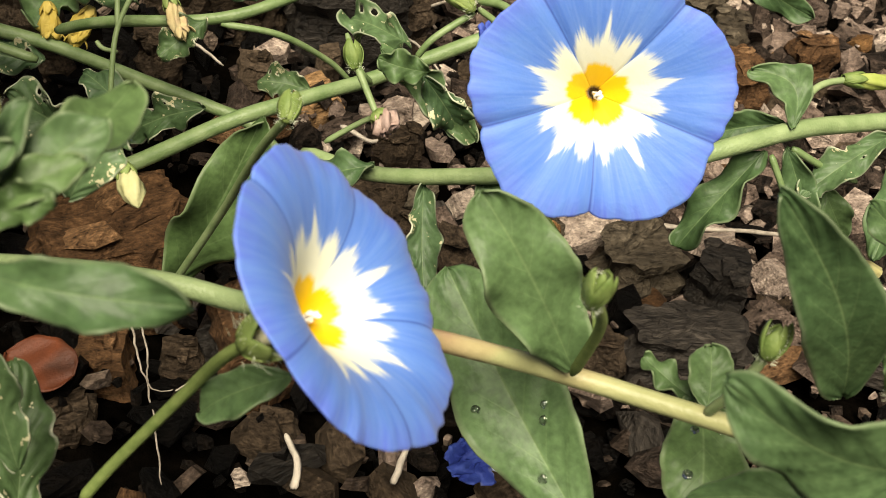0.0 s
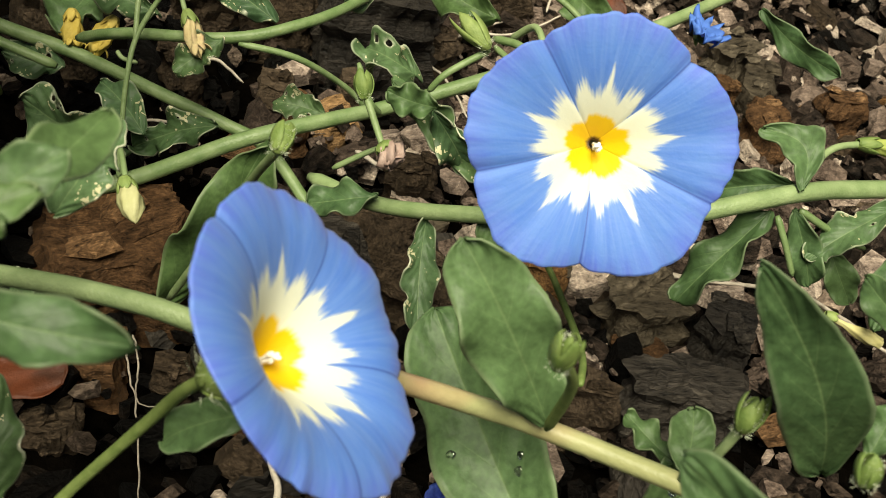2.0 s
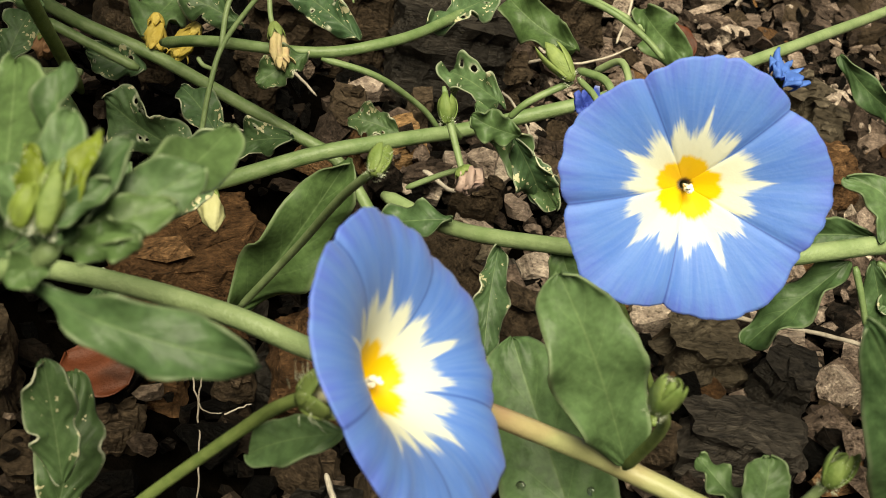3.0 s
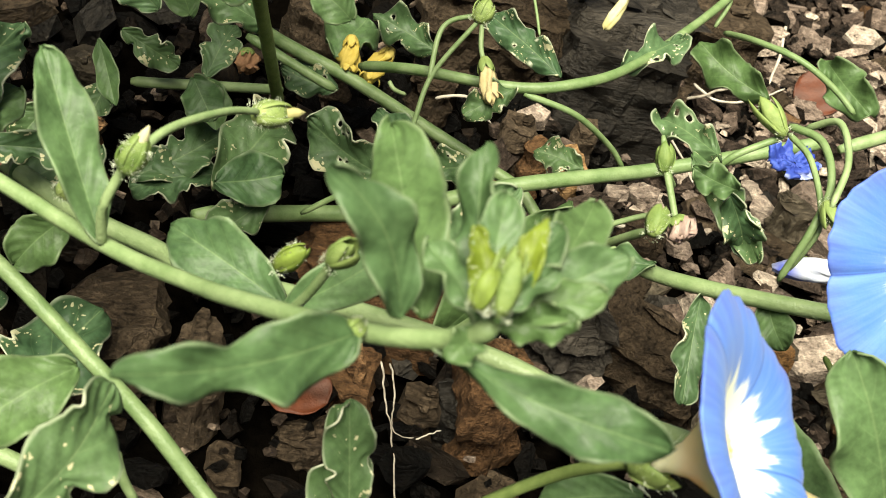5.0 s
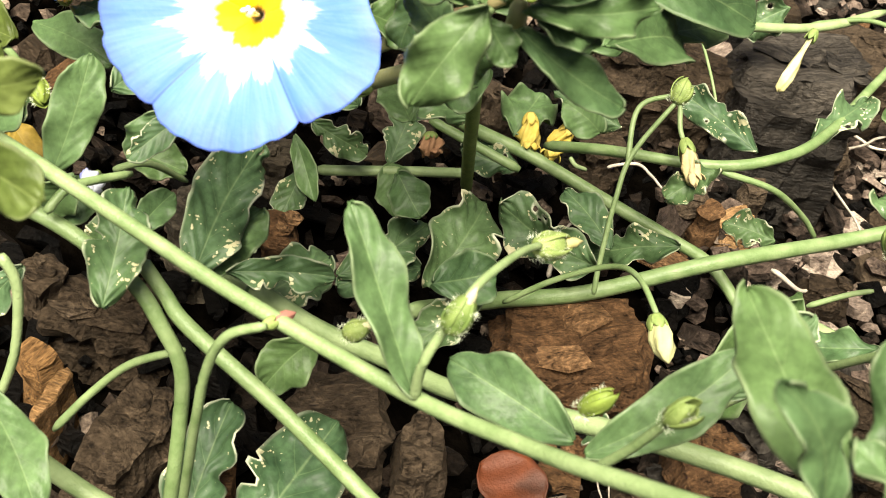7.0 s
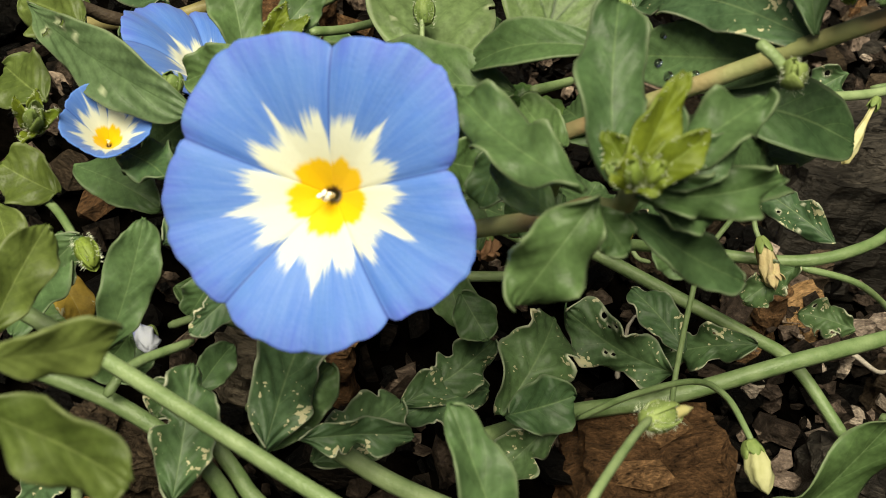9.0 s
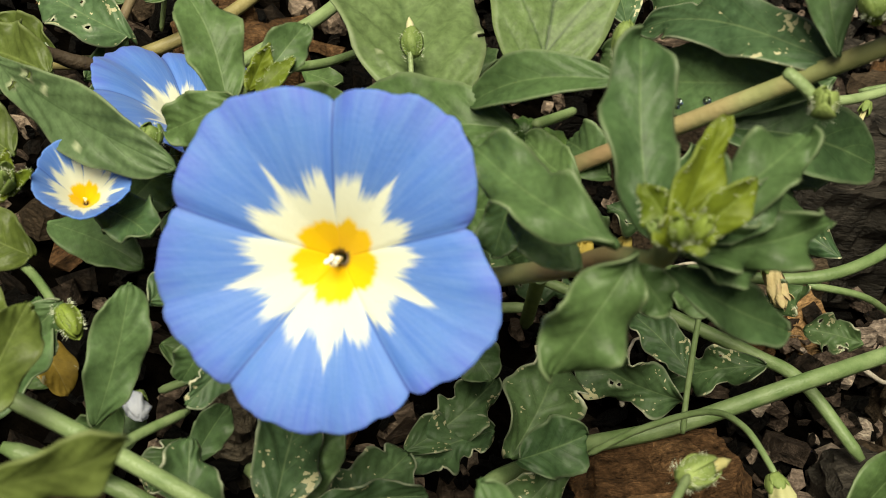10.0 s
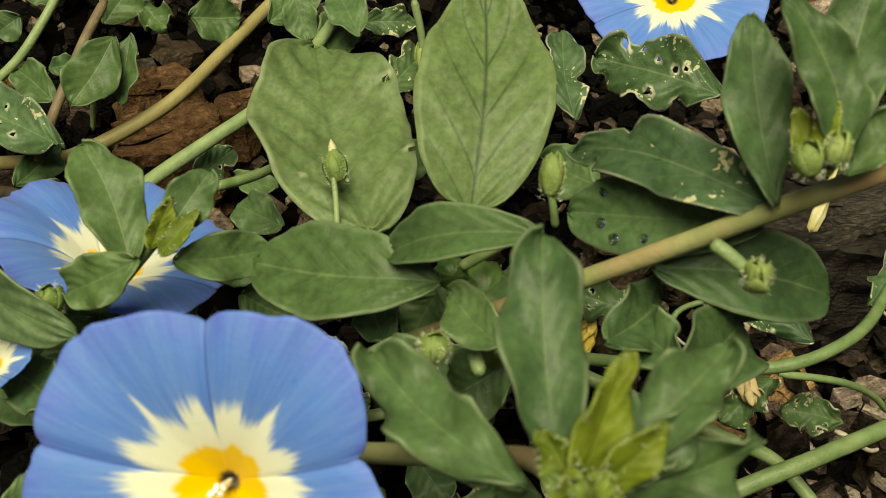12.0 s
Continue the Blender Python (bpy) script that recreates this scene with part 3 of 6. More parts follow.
def wilted(vine, base, tip, width, tone):
    """A spent flower hanging from its calyx: a crumpled tube with a frayed mouth."""
    BUDS[0] += 1
    rng = random.Random(BUDS[0] * 11)
    length, w = (Vector(tip) - Vector(base)).length, width / 1000
    m = axis_pose(base, tip, rng.uniform(0, 72))
    prof = [(w * 0.16, 0.0), (w * 0.3, length * 0.12), (w * 0.42, length * 0.35), (w * 0.5, length * 0.6), (w * 0.42, length * 0.8), (w * 0.3, length * 0.93), (w * 0.08, length)]
    pieces = [lathe(prof, 30, 5, 0.24, 2.2, 0.75, BUDS[0])]
    for s in range(6):
        turn = Matrix.Rotation(s * 1.05 + rng.uniform(-0.3, 0.3), 4, "Z")
        lean = Matrix.Rotation(-rng.uniform(-0.3, 0.7), 4, "X")
        pieces.append(moved(sepal(length * rng.uniform(0.22, 0.42), w * 0.42, w * 0.2), turn @ Matrix.Translation((0, w * 0.2, length * 0.72)) @ lean))
    ob = place("spent_flower", mesh_of("spent_flower", *joined(pieces)), WILT[tone], vine, m, "withered drooping spent flower")
    pieces = [moved(sepal(length * 0.4, w * 0.5, w * 0.15), Matrix.Rotation(s * 1.2566, 4, "Z") @ Matrix.Translation((0, w * 0.14, -length * 0.06)) @ Matrix.Rotation(-0.25, 4, "X")) for s in range(5)]
    place("calyx", mesh_of("calyx", *joined(pieces)), WILT["gold"] if tone == "gold" else CALYX, ob, m, "pale hairy calyx")
    return ob


def rolled(vine, base, tip, width, tone):
    """A closed flower, twisted into a spindle."""
    BUDS[0] += 1
    length, w = (Vector(tip) - Vector(base)).length, width / 1000
    m = axis_pose(base, tip)
    prof = [(w * 0.2, 0), (w * 0.36, length * 0.15), (w * 0.5, length * 0.45), (w * 0.44, length * 0.7), (w * 0.22, length * 0.9), (w * 0.04, length)]
    sheath = 0.38
    if tone == "lemon":
        prof = [(w * 0.16, 0), (w * 0.2, length * 0.3), (w * 0.42, length * 0.55), (w * 0.5, length * 0.75), (w * 0.38, length * 0.96), (w * 0.06, length)]
        sheath = 0.2
    ob = place("rolled_flower", mesh_of("rolled_flower", *lathe(prof, 24, 5, 0.12, 2.2, 0.1, BUDS[0])), WILT[tone], vine, m, "closed twisted flower")
    pieces = [moved(sepal(length * sheath, w * 0.55, w * 0.12), Matrix.Rotation(s * 1.2566, 4, "Z") @ Matrix.Translation((0, w * 0.22, -length * 0.06)) @ Matrix.Rotation(-0.12, 4, "X")) for s in range(5)]
    place("calyx", mesh_of("calyx", *joined(pieces)), CALYX, ob, m, "green calyx")
    return ob


def capsule(vine, centre, width):
    """A ribbed round seed capsule."""
    r = width / 2000
    prof = [(r * math.sin(a), -r * math.cos(a)) for a in np.linspace(0.08, math.pi - 0.08, 12)]
    return place("seed_capsule", mesh_of("seed_capsule", *lathe(prof, 40, 10, 0.07, 0.3, 0.05)), CAPSULE, vine, Matrix.Translation(centre) @ pose(0, 0, 0, 50, 20, 0), "ribbed round dark green seed capsule")


def flower(centre, axis, size, turn, label, cup=0.31, mouth=1.0, bell=2.3, category="flower", lobes=(1, 1, 1, 1, 1), folds=(1, 1, 1, 1, 1), wide=1.0, reflex=0.0, plait=0.045):
    """An open funnel flower: corolla with star and yellow throat, stamens, calyx."""
    R = size / 2000
    z = Vector(axis).normalized()
    y = (Vector((0, 0, 1)) - z * z.z)
    y = y.normalized() if y.length > 0.05 else Vector((0, 1, 0))
    m = Matrix((y.cross(z), y, z)).transposed().to_4x4()
    m = Matrix.Translation(centre) @ m @ Matrix.Rotation(radians(turn), 4, "Z")
    thing = root("flower", Vector(centre), label, category, "open blue flowers")
    n, k = 40, 150
    r = np.linspace(0.03, 1, n) ** 0.9
    th = np.linspace(0, 2 * math.pi, k, endpoint=False)
    T, Rr = np.meshgrid(th, r)
    five = (T / (2 * math.pi) * 5) % 1.0
    phi = 1 - np.abs(five - 0.5) * 2
    edge = np.array([noise.noise(Vector((2.2 * math.cos(a), 2.2 * math.sin(a), size))) for a in th])
    fine = np.array([noise.noise(Vector((9 * math.cos(a), 9 * math.sin(a), size + 5))) for a in th])
    sector = (th / (2 * math.pi) * 5).astype(int) % 5
    nearest = np.where(five[0] < 0.5, sector, (sector + 1) % 5)
    low, high = 0.945 * np.array(folds)[nearest], 1.045 * np.array(lobes)[sector]
    swell = np.clip(phi[0] / 0.9, 0, 1) ** 0.85
    outline = low + (high - low) * swell - 0.018 * np.clip(0.1 - phi[0], 0, 1) / 0.1 - 0.016 * np.clip(phi[0] - 0.9, 0, 1) / 0.1 + 0.03 * edge + 0.026 * fine
    rad = Rr * (1 + (outline[None, :] - 1) * Rr ** 3)
    X, Y = rad * np.cos(T) * mouth, rad * np.sin(T) * mouth
    spun = radians(turn)
    across = (X * math.cos(spun) - Y * math.sin(spun)) * (wide - 1)
    X, Y = X + across * math.cos(spun), Y - across * math.sin(spun)
    Z = -cup * (1 - Rr) ** bell + 0.02 - reflex * Rr ** 4
    Z -= plait * np.exp(-(phi / 0.08) ** 2) * Rr * (1 - 0.3 * Rr)
    Z += 0.67 * plait * Rr ** 1.5 * np.sin(phi * math.pi)
    Z += (0.07 * edge[None, :] + 0.018 * fine[None, :]) * Rr ** 3 - 0.05 * np.clip(Rr - 0.85, 0, 1) ** 2 * 8
    grid = np.stack([X, Y, Z], -1) * R
    verts, faces, at = sheet(grid, {"reach": Rr * (0.72 if cup > 1 else 1.0), "sector": phi, "turn": T}, 0.0002, True)
    place("corolla", mesh_of("corolla", verts, faces, at), COROLLA, thing, m, "blue funnel with ragged white star and yellow throat")
    deep = -cup * 0.93 * R
    prof = [(R * 0.035, deep - R * 0.28), (R * 0.06, deep - R * 0.12), (R * 0.065, deep - R * 0.05)]
    for q in (0.10, 0.16, 0.22, 0.28, 0.34, 0.40):
        prof.append((R * q * mouth + 0.0003, R * (0.02 - cup * (1 - q) ** bell - plait * q) - 0.0005))
    place("flower_tube", mesh_of("flower_tube", *lathe(prof, 40, closed=False)), WILT["tube"], thing, m, "pale yellow tube")
    for s in range(5):
        a = s * 1.2566 + 0.3
        tip = (0.022 * R * math.cos(a), 0.022 * R * math.sin(a), deep + 0.22 * R + 0.035 * R * (s % 3))
        pieces = [tube([(0, 0, deep), (tip[0] * 0.6, tip[1] * 0.6, deep + 0.12 * R), tip], R * 0.009, R * 0.007, 6, 0, 3)]
        blob = [(R * 0.017 * math.sin(q), -R * 0.036 * math.cos(q)) for q in np.linspace(0.1, 3.04, 6)]
        pieces.append(moved(lathe(blob, 8), Matrix.Translation(tip) @ pose(0, 0, 0, 25 * math.sin(a), 25 * math.cos(a), 0)))
        place("stamen", mesh_of("stamen", *joined(pieces)), ANTHER, thing, m, "white stamen")
    sl, sw = R * 0.32, R * 0.23
    pieces = [moved(sepal(sl, sw, sw * 0.2), Matrix.Rotation(s * 1.2566, 4, "Z") @ Matrix.Translation((0, R * 0.05, deep - R * 0.3)) @ Matrix.Rotation(-0.3, 4, "X")) for s in range(5)]
    cal = place("calyx", mesh_of("calyx", *joined(pieces)), CALYX, thing, m, "green hairy calyx")
    place("hairs", mesh_of("hairs", *hairs(random.Random(int(size * 10)), 60, deep - R * 0.3, deep, R * 0.13, R * 0.13), None, False), HAIR, cal, m)
    return thing, m @ Vector((0, 0, deep - R * 0.3))


FALLEN_LABEL = {
    "crumpled": "crumpled withered blue flower lying on the mulch",
    "folded": "half-closed blue flower turned away among the stems",
    "tubular": "rolled-up white and blue withered flower on the mulch",
}


def crumpled_flower(centre, size, form):
    """A fallen flower: a torn, folded blue skin, or a white and blue roll."""
    R = size / 2000
    thing = root("fallen_flower", Vector(centre), FALLEN_LABEL[form], "flower", "withered flowers")
    rng = random.Random(int(size))
    if form != "tubular":
        n, k = 22, 60
        T, Rr = np.meshgrid(np.linspace(0, 2 * math.pi, k, endpoint=False), np.linspace(0.05, 1, n))
        fold = np.array([[noise.noise(Vector((3 * q * math.cos(a), 3 * q * math.sin(a), size))) for a in T[0]] for q in Rr[:, 0]])
        fine = np.array([[noise.noise(Vector((9 * math.cos(a), 9 * math.sin(a), size + 3 * q))) for a in T[0]] for q in Rr[:, 0]])
        fine = fine * (0.25 if form == "folded" else 1.0)
        X = Rr * np.cos(T) * (1 + 0.5 * fold)
        Y = Rr * np.sin(T) * (0.55 + 0.5 * fold)
        Z = 0.35 + 0.65 * fold * Rr + 0.3 * fine * Rr
        verts, faces, at = sheet(np.stack([X, Y, Z], -1) * R, {}, 0.0003, True)
        place("corolla", mesh_of("corolla", verts, faces, at), BLUE_FOLD if form == "folded" else BLUE_WILT, thing, Matrix.Translation(centre) @ pose(0, 0, 0, 20, 10, rng.uniform(0, 90)))
    else:
        prof = [(R * 0.1, -R), (R * 0.25, -R * 0.7), (R * 0.34, -R * 0.2), (R * 0.4, R * 0.3), (R * 0.34, R * 0.7), (R * 0.2, R)]
        place("corolla", mesh_of("corolla", *lathe(prof, 26, 5, 0.14, 2.0, 0.3, size)), WHITE_ROLL, thing, Matrix.Translation(centre) @ pose(0, 0, 0, 70, 0, rng.uniform(0, 180)))
    pieces = [moved(sepal(R * 0.6, R * 0.3, R * 0.06), Matrix.Rotation(s * 1.2566, 4, "Z") @ Matrix.Rotation(-0.4, 4, "X")) for s in range(5)]
    place("calyx", mesh_of("calyx", *joined(pieces)), CALYX, thing, Matrix.Translation(Vector(centre) + Vector((0, R * 0.6, 0))) @ pose(0, 0, 0, 100, 0, 20))
    return thing


# ---- ground ----
def rise(x, y):
    """The lie of the land: level, rising gently towards the far side of the bed."""
    return 0.2 * min(max(0.0, -x), 0.4)


def ground_height(x, y):
    p = Vector((x, y, 0))
    near = max(0.0, 1 - math.hypot(x, y - 0.2) / 1.5)
    return rise(x, y) + near * (0.006 * noise.noise(p * 14) + 0.004 * noise.noise(p * 45)) - 0.010


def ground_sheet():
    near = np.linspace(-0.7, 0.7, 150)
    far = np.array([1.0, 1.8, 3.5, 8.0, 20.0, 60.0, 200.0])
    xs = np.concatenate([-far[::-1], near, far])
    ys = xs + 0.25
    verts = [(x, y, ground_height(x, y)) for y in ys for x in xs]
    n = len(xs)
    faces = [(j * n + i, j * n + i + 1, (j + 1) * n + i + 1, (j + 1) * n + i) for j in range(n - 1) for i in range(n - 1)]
    return tagged(place("ground", mesh_of("ground", verts, faces), SOIL), "damp soil under bark mulch, gap shade put into its near-black colour", "ground", "", "structure")


def chip(rng, w, l, h):
    """An angular flake: an uneven many-cornered slab, thinner on one side."""
    n = rng.choice((5, 6, 6, 7))
    out = []
    slope = rng.uniform(-0.5, 0.5)
    for z in (0, 1):
        k = 1 - 0.3 * z * rng.random()
        for c in range(n):
            a = 2 * math.pi * (c + rng.uniform(-0.3, 0.3)) / n
            q = k * rng.uniform(0.75, 1.15) / max(abs(math.cos(a)), abs(math.sin(a))) ** 0.5
            x, y = math.cos(a) * w / 2 * q, math.sin(a) * l / 2 * q
            out.append(Vector((x, y, h * (z - 0.4) * rng.uniform(0.7, 1.2) + z * slope * x * 0.5)))
    faces = [tuple(range(n - 1, -1, -1)), tuple(range(n, 2 * n))]
    faces += [(c, (c + 1) % n, n + (c + 1) % n, n + c) for c in range(n)]
    return out, faces


def strewn(name, seed, count, spot, small, large, sink, material, label, tumble=38):
    """Loose pieces strewn over the soil, too many to count."""
    rng = random.Random(seed)
    verts, faces = [], []
    for i in range(count):
        x, y = spot(rng, i)
        s = small + large * rng.random() ** 3
        v, f = chip(rng, s * rng.uniform(0.8, 2.2), s * rng.uniform(0.6, 1.2), s * rng.uniform(0.25, 0.7))
        m = Matrix.Translation((x, y, ground_height(x, y) + rng.uniform(0.001, 0.009) + sink)) @ pose(0, 0, 0, rng.gauss(0, tumble), rng.gauss(0, tumble), rng.uniform(0, 360))
        k = len(verts)
        verts += [tuple(m @ p) for p in v]
        faces += [tuple(q + k for q in g) for g in f]
    ob = place(name, mesh_of(name, verts, faces, None, False), material)
    return tagged(ob, label, "mulch", "", "stuff")


def over_bed(rng, i):
    if i % 3 == 0:
        return rng.gauss(-0.05, 0.5), rng.gauss(0.3, 0.5)
    return rng.uniform(-0.40, 0.26), rng.uniform(0.04, 0.62)


def grit_patch(rng, i):
    """A worn patch of finer grit, thinning out towards its rim."""
    x, y = 0.085 + rng.gauss(0, 0.075), 0.30 + rng.gauss(0, 0.075)
    return (x, y) if x > -0.06 + 0.03 * rng.random() else (0.12 - x, y)


ROCK_MATERIAL = {"bark": BARK, "rust": RUST, "slate": SLATE, "shard": PALESTONE, "tan": TANWOOD}
ROCK_LABEL = {
    "bark": "dark grey-brown cracked chunk of bark on mulch",
    "rust": "reddish-brown rough chunk of bark on mulch",
    "slate": "dark layered slab with splintered edges on mulch",
    "shard": "pale grey flat angular shard lying on mulch",
    "tan": "orange-tan splintered piece of wood on mulch",
}
ROCKS = [0]


def rock(where, width, length, height, turn, kind):
    """A broken slab: a block with cut corners, layered flanks and a rough top."""
    ROCKS[0] += 1
    seed = ROCKS[0]
    rng = random.Random(seed * 5)
    w, l, h = width / 1000, length / 1000, height / 1000 + 0.006
    corners = 7 + seed % 4
    ang = sorted(2 * math.pi * (i + rng.uniform(-0.32, 0.32)) / corners for i in range(corners))
    rings, sides = 9, 56
    tops = 7
    outline = []
    for s in range(sides):
        a = 2 * math.pi * s / sides
        lo = max((q for q in ang if q <= a), default=ang[-1] - 2 * math.pi)
        hi = min((q for q in ang if q > a), default=ang[0] + 2 * math.pi)
        t = (a - lo) / (hi - lo)
        def corner(q):
            k = max(abs(math.cos(q)) , abs(math.sin(q)))
            return Vector((math.cos(q) / k ** 0.8, math.sin(q) / k ** 0.8))
        outline.append(corner(lo).lerp(corner(hi), t))
    verts, faces = [], []
    layers = 2.5 + 3 * (kind == "slate")
    tilt = Vector((rng.uniform(-0.16, 0.16), rng.uniform(-0.16, 0.16)))
    def at(o, k, z):
        p = Vector((o.x * w / 2 * k, o.y * l / 2 * k, z))
        d = noise.noise(Vector((p.x * 160, p.y * 160, p.z * 420 + seed * 3.7))) * 0.0030 + noise.noise(p * 520 + Vector((seed, 0, 0))) * 0.0014
        step = 0.0022 * (math.floor(z / h * layers + seed) % 2) * rng.uniform(0.7, 1.0)
        out = Vector((o.x, o.y)).normalized() * (d - step) * min(1.0, w / 0.018)
        return (p.x + out.x, p.y + out.y, p.z)
    for i in range(rings):
        z = -0.008 + (h + 0.008) * i / (rings - 1)
        k = 1.0 - 0.06 * (i / (rings - 1)) ** 4
        verts += [at(o, k, z) for o in outline]
    for i in range(1, tops + 1):
        k = 0.93 * (1 - i / (tops + 0.5))
        for o in outline:
            x, y = o.x * w / 2 * k, o.y * l / 2 * k
            p = Vector((x * 140, y * 140, seed))
            ridge = noise.noise(Vector((x * 90, y * 330, seed))) * 0.0012 if kind in ("bark", "rust", "tan") else 0
            verts.append((x, y, h + (noise.noise(p * 0.6) * 0.0022 + noise.noise(p * 3.1) * 0.0007) * (0.3 if kind == "shard" else 0.8) * min(1.0, w / 0.018) + ridge * 0.9 + 0.0006))
    total = rings + tops
    for i in range(total - 1):
        for s in range(sides):
            q = (s + 1) % sides
            faces.append((i * sides + s, i * sides + q, (i + 1) * sides + q, (i + 1) * sides + s))
    faces.append(tuple((total - 1) * sides + s for s in range(sides)))
    verts = [(x, y, z + (tilt.x * x + tilt.y * y) * (z > 0)) for x, y, z in verts]
    name = {"slate": "slate_slab", "shard": "stone_shard", "tan": "wood_piece"}.get(kind, "bark_chunk")
    me = mesh_of(name, verts, faces, None, False)
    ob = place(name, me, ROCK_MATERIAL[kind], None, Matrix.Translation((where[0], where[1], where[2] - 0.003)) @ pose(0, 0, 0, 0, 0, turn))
    for i in range(rng.choice((2, 3, 3)) if width > 8 and kind != "tan" else 0):
        v, f = chip(rng, w * rng.uniform(0.25, 0.55), l * rng.uniform(0.2, 0.45), rng.uniform(0.0008, 0.0016))
        m = ob.matrix_basis @ Matrix.Translation((rng.uniform(-0.32, 0.32) * w, rng.uniform(-0.34, 0.34) * l, h + 0.0010)) @ pose(0, 0, 0, rng.gauss(0, 5) + math.degrees(tilt.y), rng.gauss(0, 5) - math.degrees(tilt.x), rng.gauss(0, 20))
        place("flake", mesh_of("flake", v, f, None, False), ROCK_MATERIAL[kind], ob, m)
    return tagged(ob, ROCK_LABEL[kind], "stone" if kind in ("slate", "shard") else "bark", "bark and stone pieces")


def twig(points, radius, material=None, label="thin bleached dry twig lying on mulch"):
    line = spline(points, 5)
    points = [p + 0.0005 * np.array(noise.noise_vector(Vector(p * 300))) * (1, 1, 0.4) + 0.00022 * np.array(noise.noise_vector(Vector(p * 1100))) for p in line]
    ob = place("dry_twig", mesh_of("dry_twig", *tube(points, radius * 0.8 / 1000, radius * 0.5 / 1000, 7, 0.5, 2)), material or STICK)
    return tagged(ob, label, "twig", "dry twigs")


def dry_leaf(where, width, length, facing, turn):
    n, k = 20, 15
    U, V = np.meshgrid(np.linspace(-1, 1, k), np.linspace(0, 1, n))
    half = np.sqrt(np.clip(1 - (2 * V - 1) ** 2, 0.001, 1)) * width / 2000
    X, Y = U * half, (V - 0.5) * length / 1000
    half = half * (1 + 0.04 * np.sin(V * 17) + 0.03 * np.sin(V * 7 + 2 * np.sign(U)))
    X = U * half
    Z = 0.0007 * U ** 2 + 0.0006 * np.sin(V * 4 + 1) + 0.0002 * np.sin(V * 13 + U * 5)
    verts, faces, at = sheet(np.stack([X, Y, Z], -1), {}, 0.0003)
    z = (Vector(facing) + Vector((0, 0, 0.8))).normalized()
    x = Vector((1, 0, 0))
    x = (x - z * x.dot(z)).normalized()
    m = Matrix.Translation(where) @ Matrix((x, z.cross(x), z)).transposed().to_4x4() @ Matrix.Rotation(radians(turn), 4, "Z")
    ob = place("dry_leaf", mesh_of("dry_leaf", verts, faces), REDLEAF, None, m)
    return tagged(ob, "fallen reddish-brown dry leaf on the mulch", "leaf", "fallen leaves")


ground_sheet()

# ---- plants, flowers, stones ----

vine = root("trailing_vine", (-0.1041, 0.1701, 0.0208), "green trailing vine with bitten leaves and drooping spent flowers", "plant", "trailing vines")
stem(vine, [(-0.1041, 0.1701, 0.0386), (-0.0871, 0.1902, 0.0283), (-0.0687, 0.1986, 0.0290), (-0.0448, 0.2069, 0.0386), (-0.0265, 0.2174, 0.0400), (-0.0132, 0.2256, 0.0404), (0.0076, 0.2343, 0.0460), (0.0238, 0.2410, 0.0506)], 1.9, 1.65)
leaf(vine, (-0.0290, 0.2235, 0.0365), (-0.0413, 0.2247, 0.0368), 8.4, (0.10, -0.80, 0.60), roll=20, wave=0.6, holes=6)
leaf(vine, (-0.0098, 0.1894, 0.0747), (-0.0208, 0.2010, 0.0717), 8.4, (0.04, -0.83, 0.55), roll=10, wave=0.7, holes=4)
leaf(vine, (-0.0047, 0.1820, 0.0731), (-0.0142, 0.1820, 0.0753), 5.9, (0.01, -0.81, 0.58), roll=-20, wave=0.5)
leaf(vine, (-0.0053, 0.1865, 0.0690), (0.0035, 0.1865, 0.0550), 7.8, (-0.03, -0.79, 0.61), roll=15, wave=0.5, kind="spots")
leaf(vine, (-0.0137, 0.1891, 0.0726), (0.0064, 0.1863, 0.0543), 7.7, (-0.20, -0.78, 0.59), roll=10, wave=0.6, kind="spots")
stalk(vine, [(-0.0675, 0.1916, 0.0359), (-0.0680, 0.1958, 0.0419), (-0.0682, 0.2035, 0.0530), (-0.0671, 0.2104, 0.0602), (-0.0606, 0.2186, 0.0711)], 0.55)
stalk(vine, [(-0.0606, 0.2186, 0.0711), (-0.0591, 0.2144, 0.0665), (-0.0570, 0.2102, 0.0648)], 0.52)
wilted(vine, (-0.0576, 0.2120, 0.0653), (-0.0537, 0.2057, 0.0597), 3.5, "yellow")
bud(vine, (-0.0612, 0.2178, 0.0700), (-0.0600, 0.2212, 0.0742), 4.6)
stalk(vine, [(-0.0677, 0.2086, 0.0584), (-0.0682, 0.2185, 0.0660), (-0.0611, 0.2206, 0.0703)], 0.55)
stem(vine, [(-0.0182, 0.1862, 0.0707), (-0.0160, 0.1831, 0.0675), (-0.0134, 0.1794, 0.0638)], .75, .6)
bud(vine, (-0.0183, 0.1855, 0.0700), (-0.0196, 0.1894, 0.0740), 3.1, "hairy")
stalk(vine, [(-0.0152, 0.1871, 0.0660), (-0.0175, 0.1855, 0.0701), (-0.0204, 0.1901, 0.0747)], 0.59)
wilted(vine, (-0.0138, 0.1801, 0.0645), (-0.0106, 0.1776, 0.0620), 5.0, "dusky")
stalk(vine, [(-0.0240, 0.1981, 0.0419), (-0.0173, 0.1992, 0.0466), (-0.0128, 0.1991, 0.0497)], 0.59)

vine = root("trailing_vine", (-0.1163, 0.2273, 0.0233), "low green vine over mulch with hole-bitten leaves", "plant", "trailing vines")
stem(vine, [(-0.1163, 0.2273, 0.0491), (-0.1059, 0.2313, 0.0414), (-0.0884, 0.2307, 0.0373), (-0.0666, 0.2235, 0.0348), (-0.0514, 0.2191, 0.0326), (-0.0405, 0.2163, 0.0293), (-0.0272, 0.2042, 0.0217)], 1.7, 1.4)
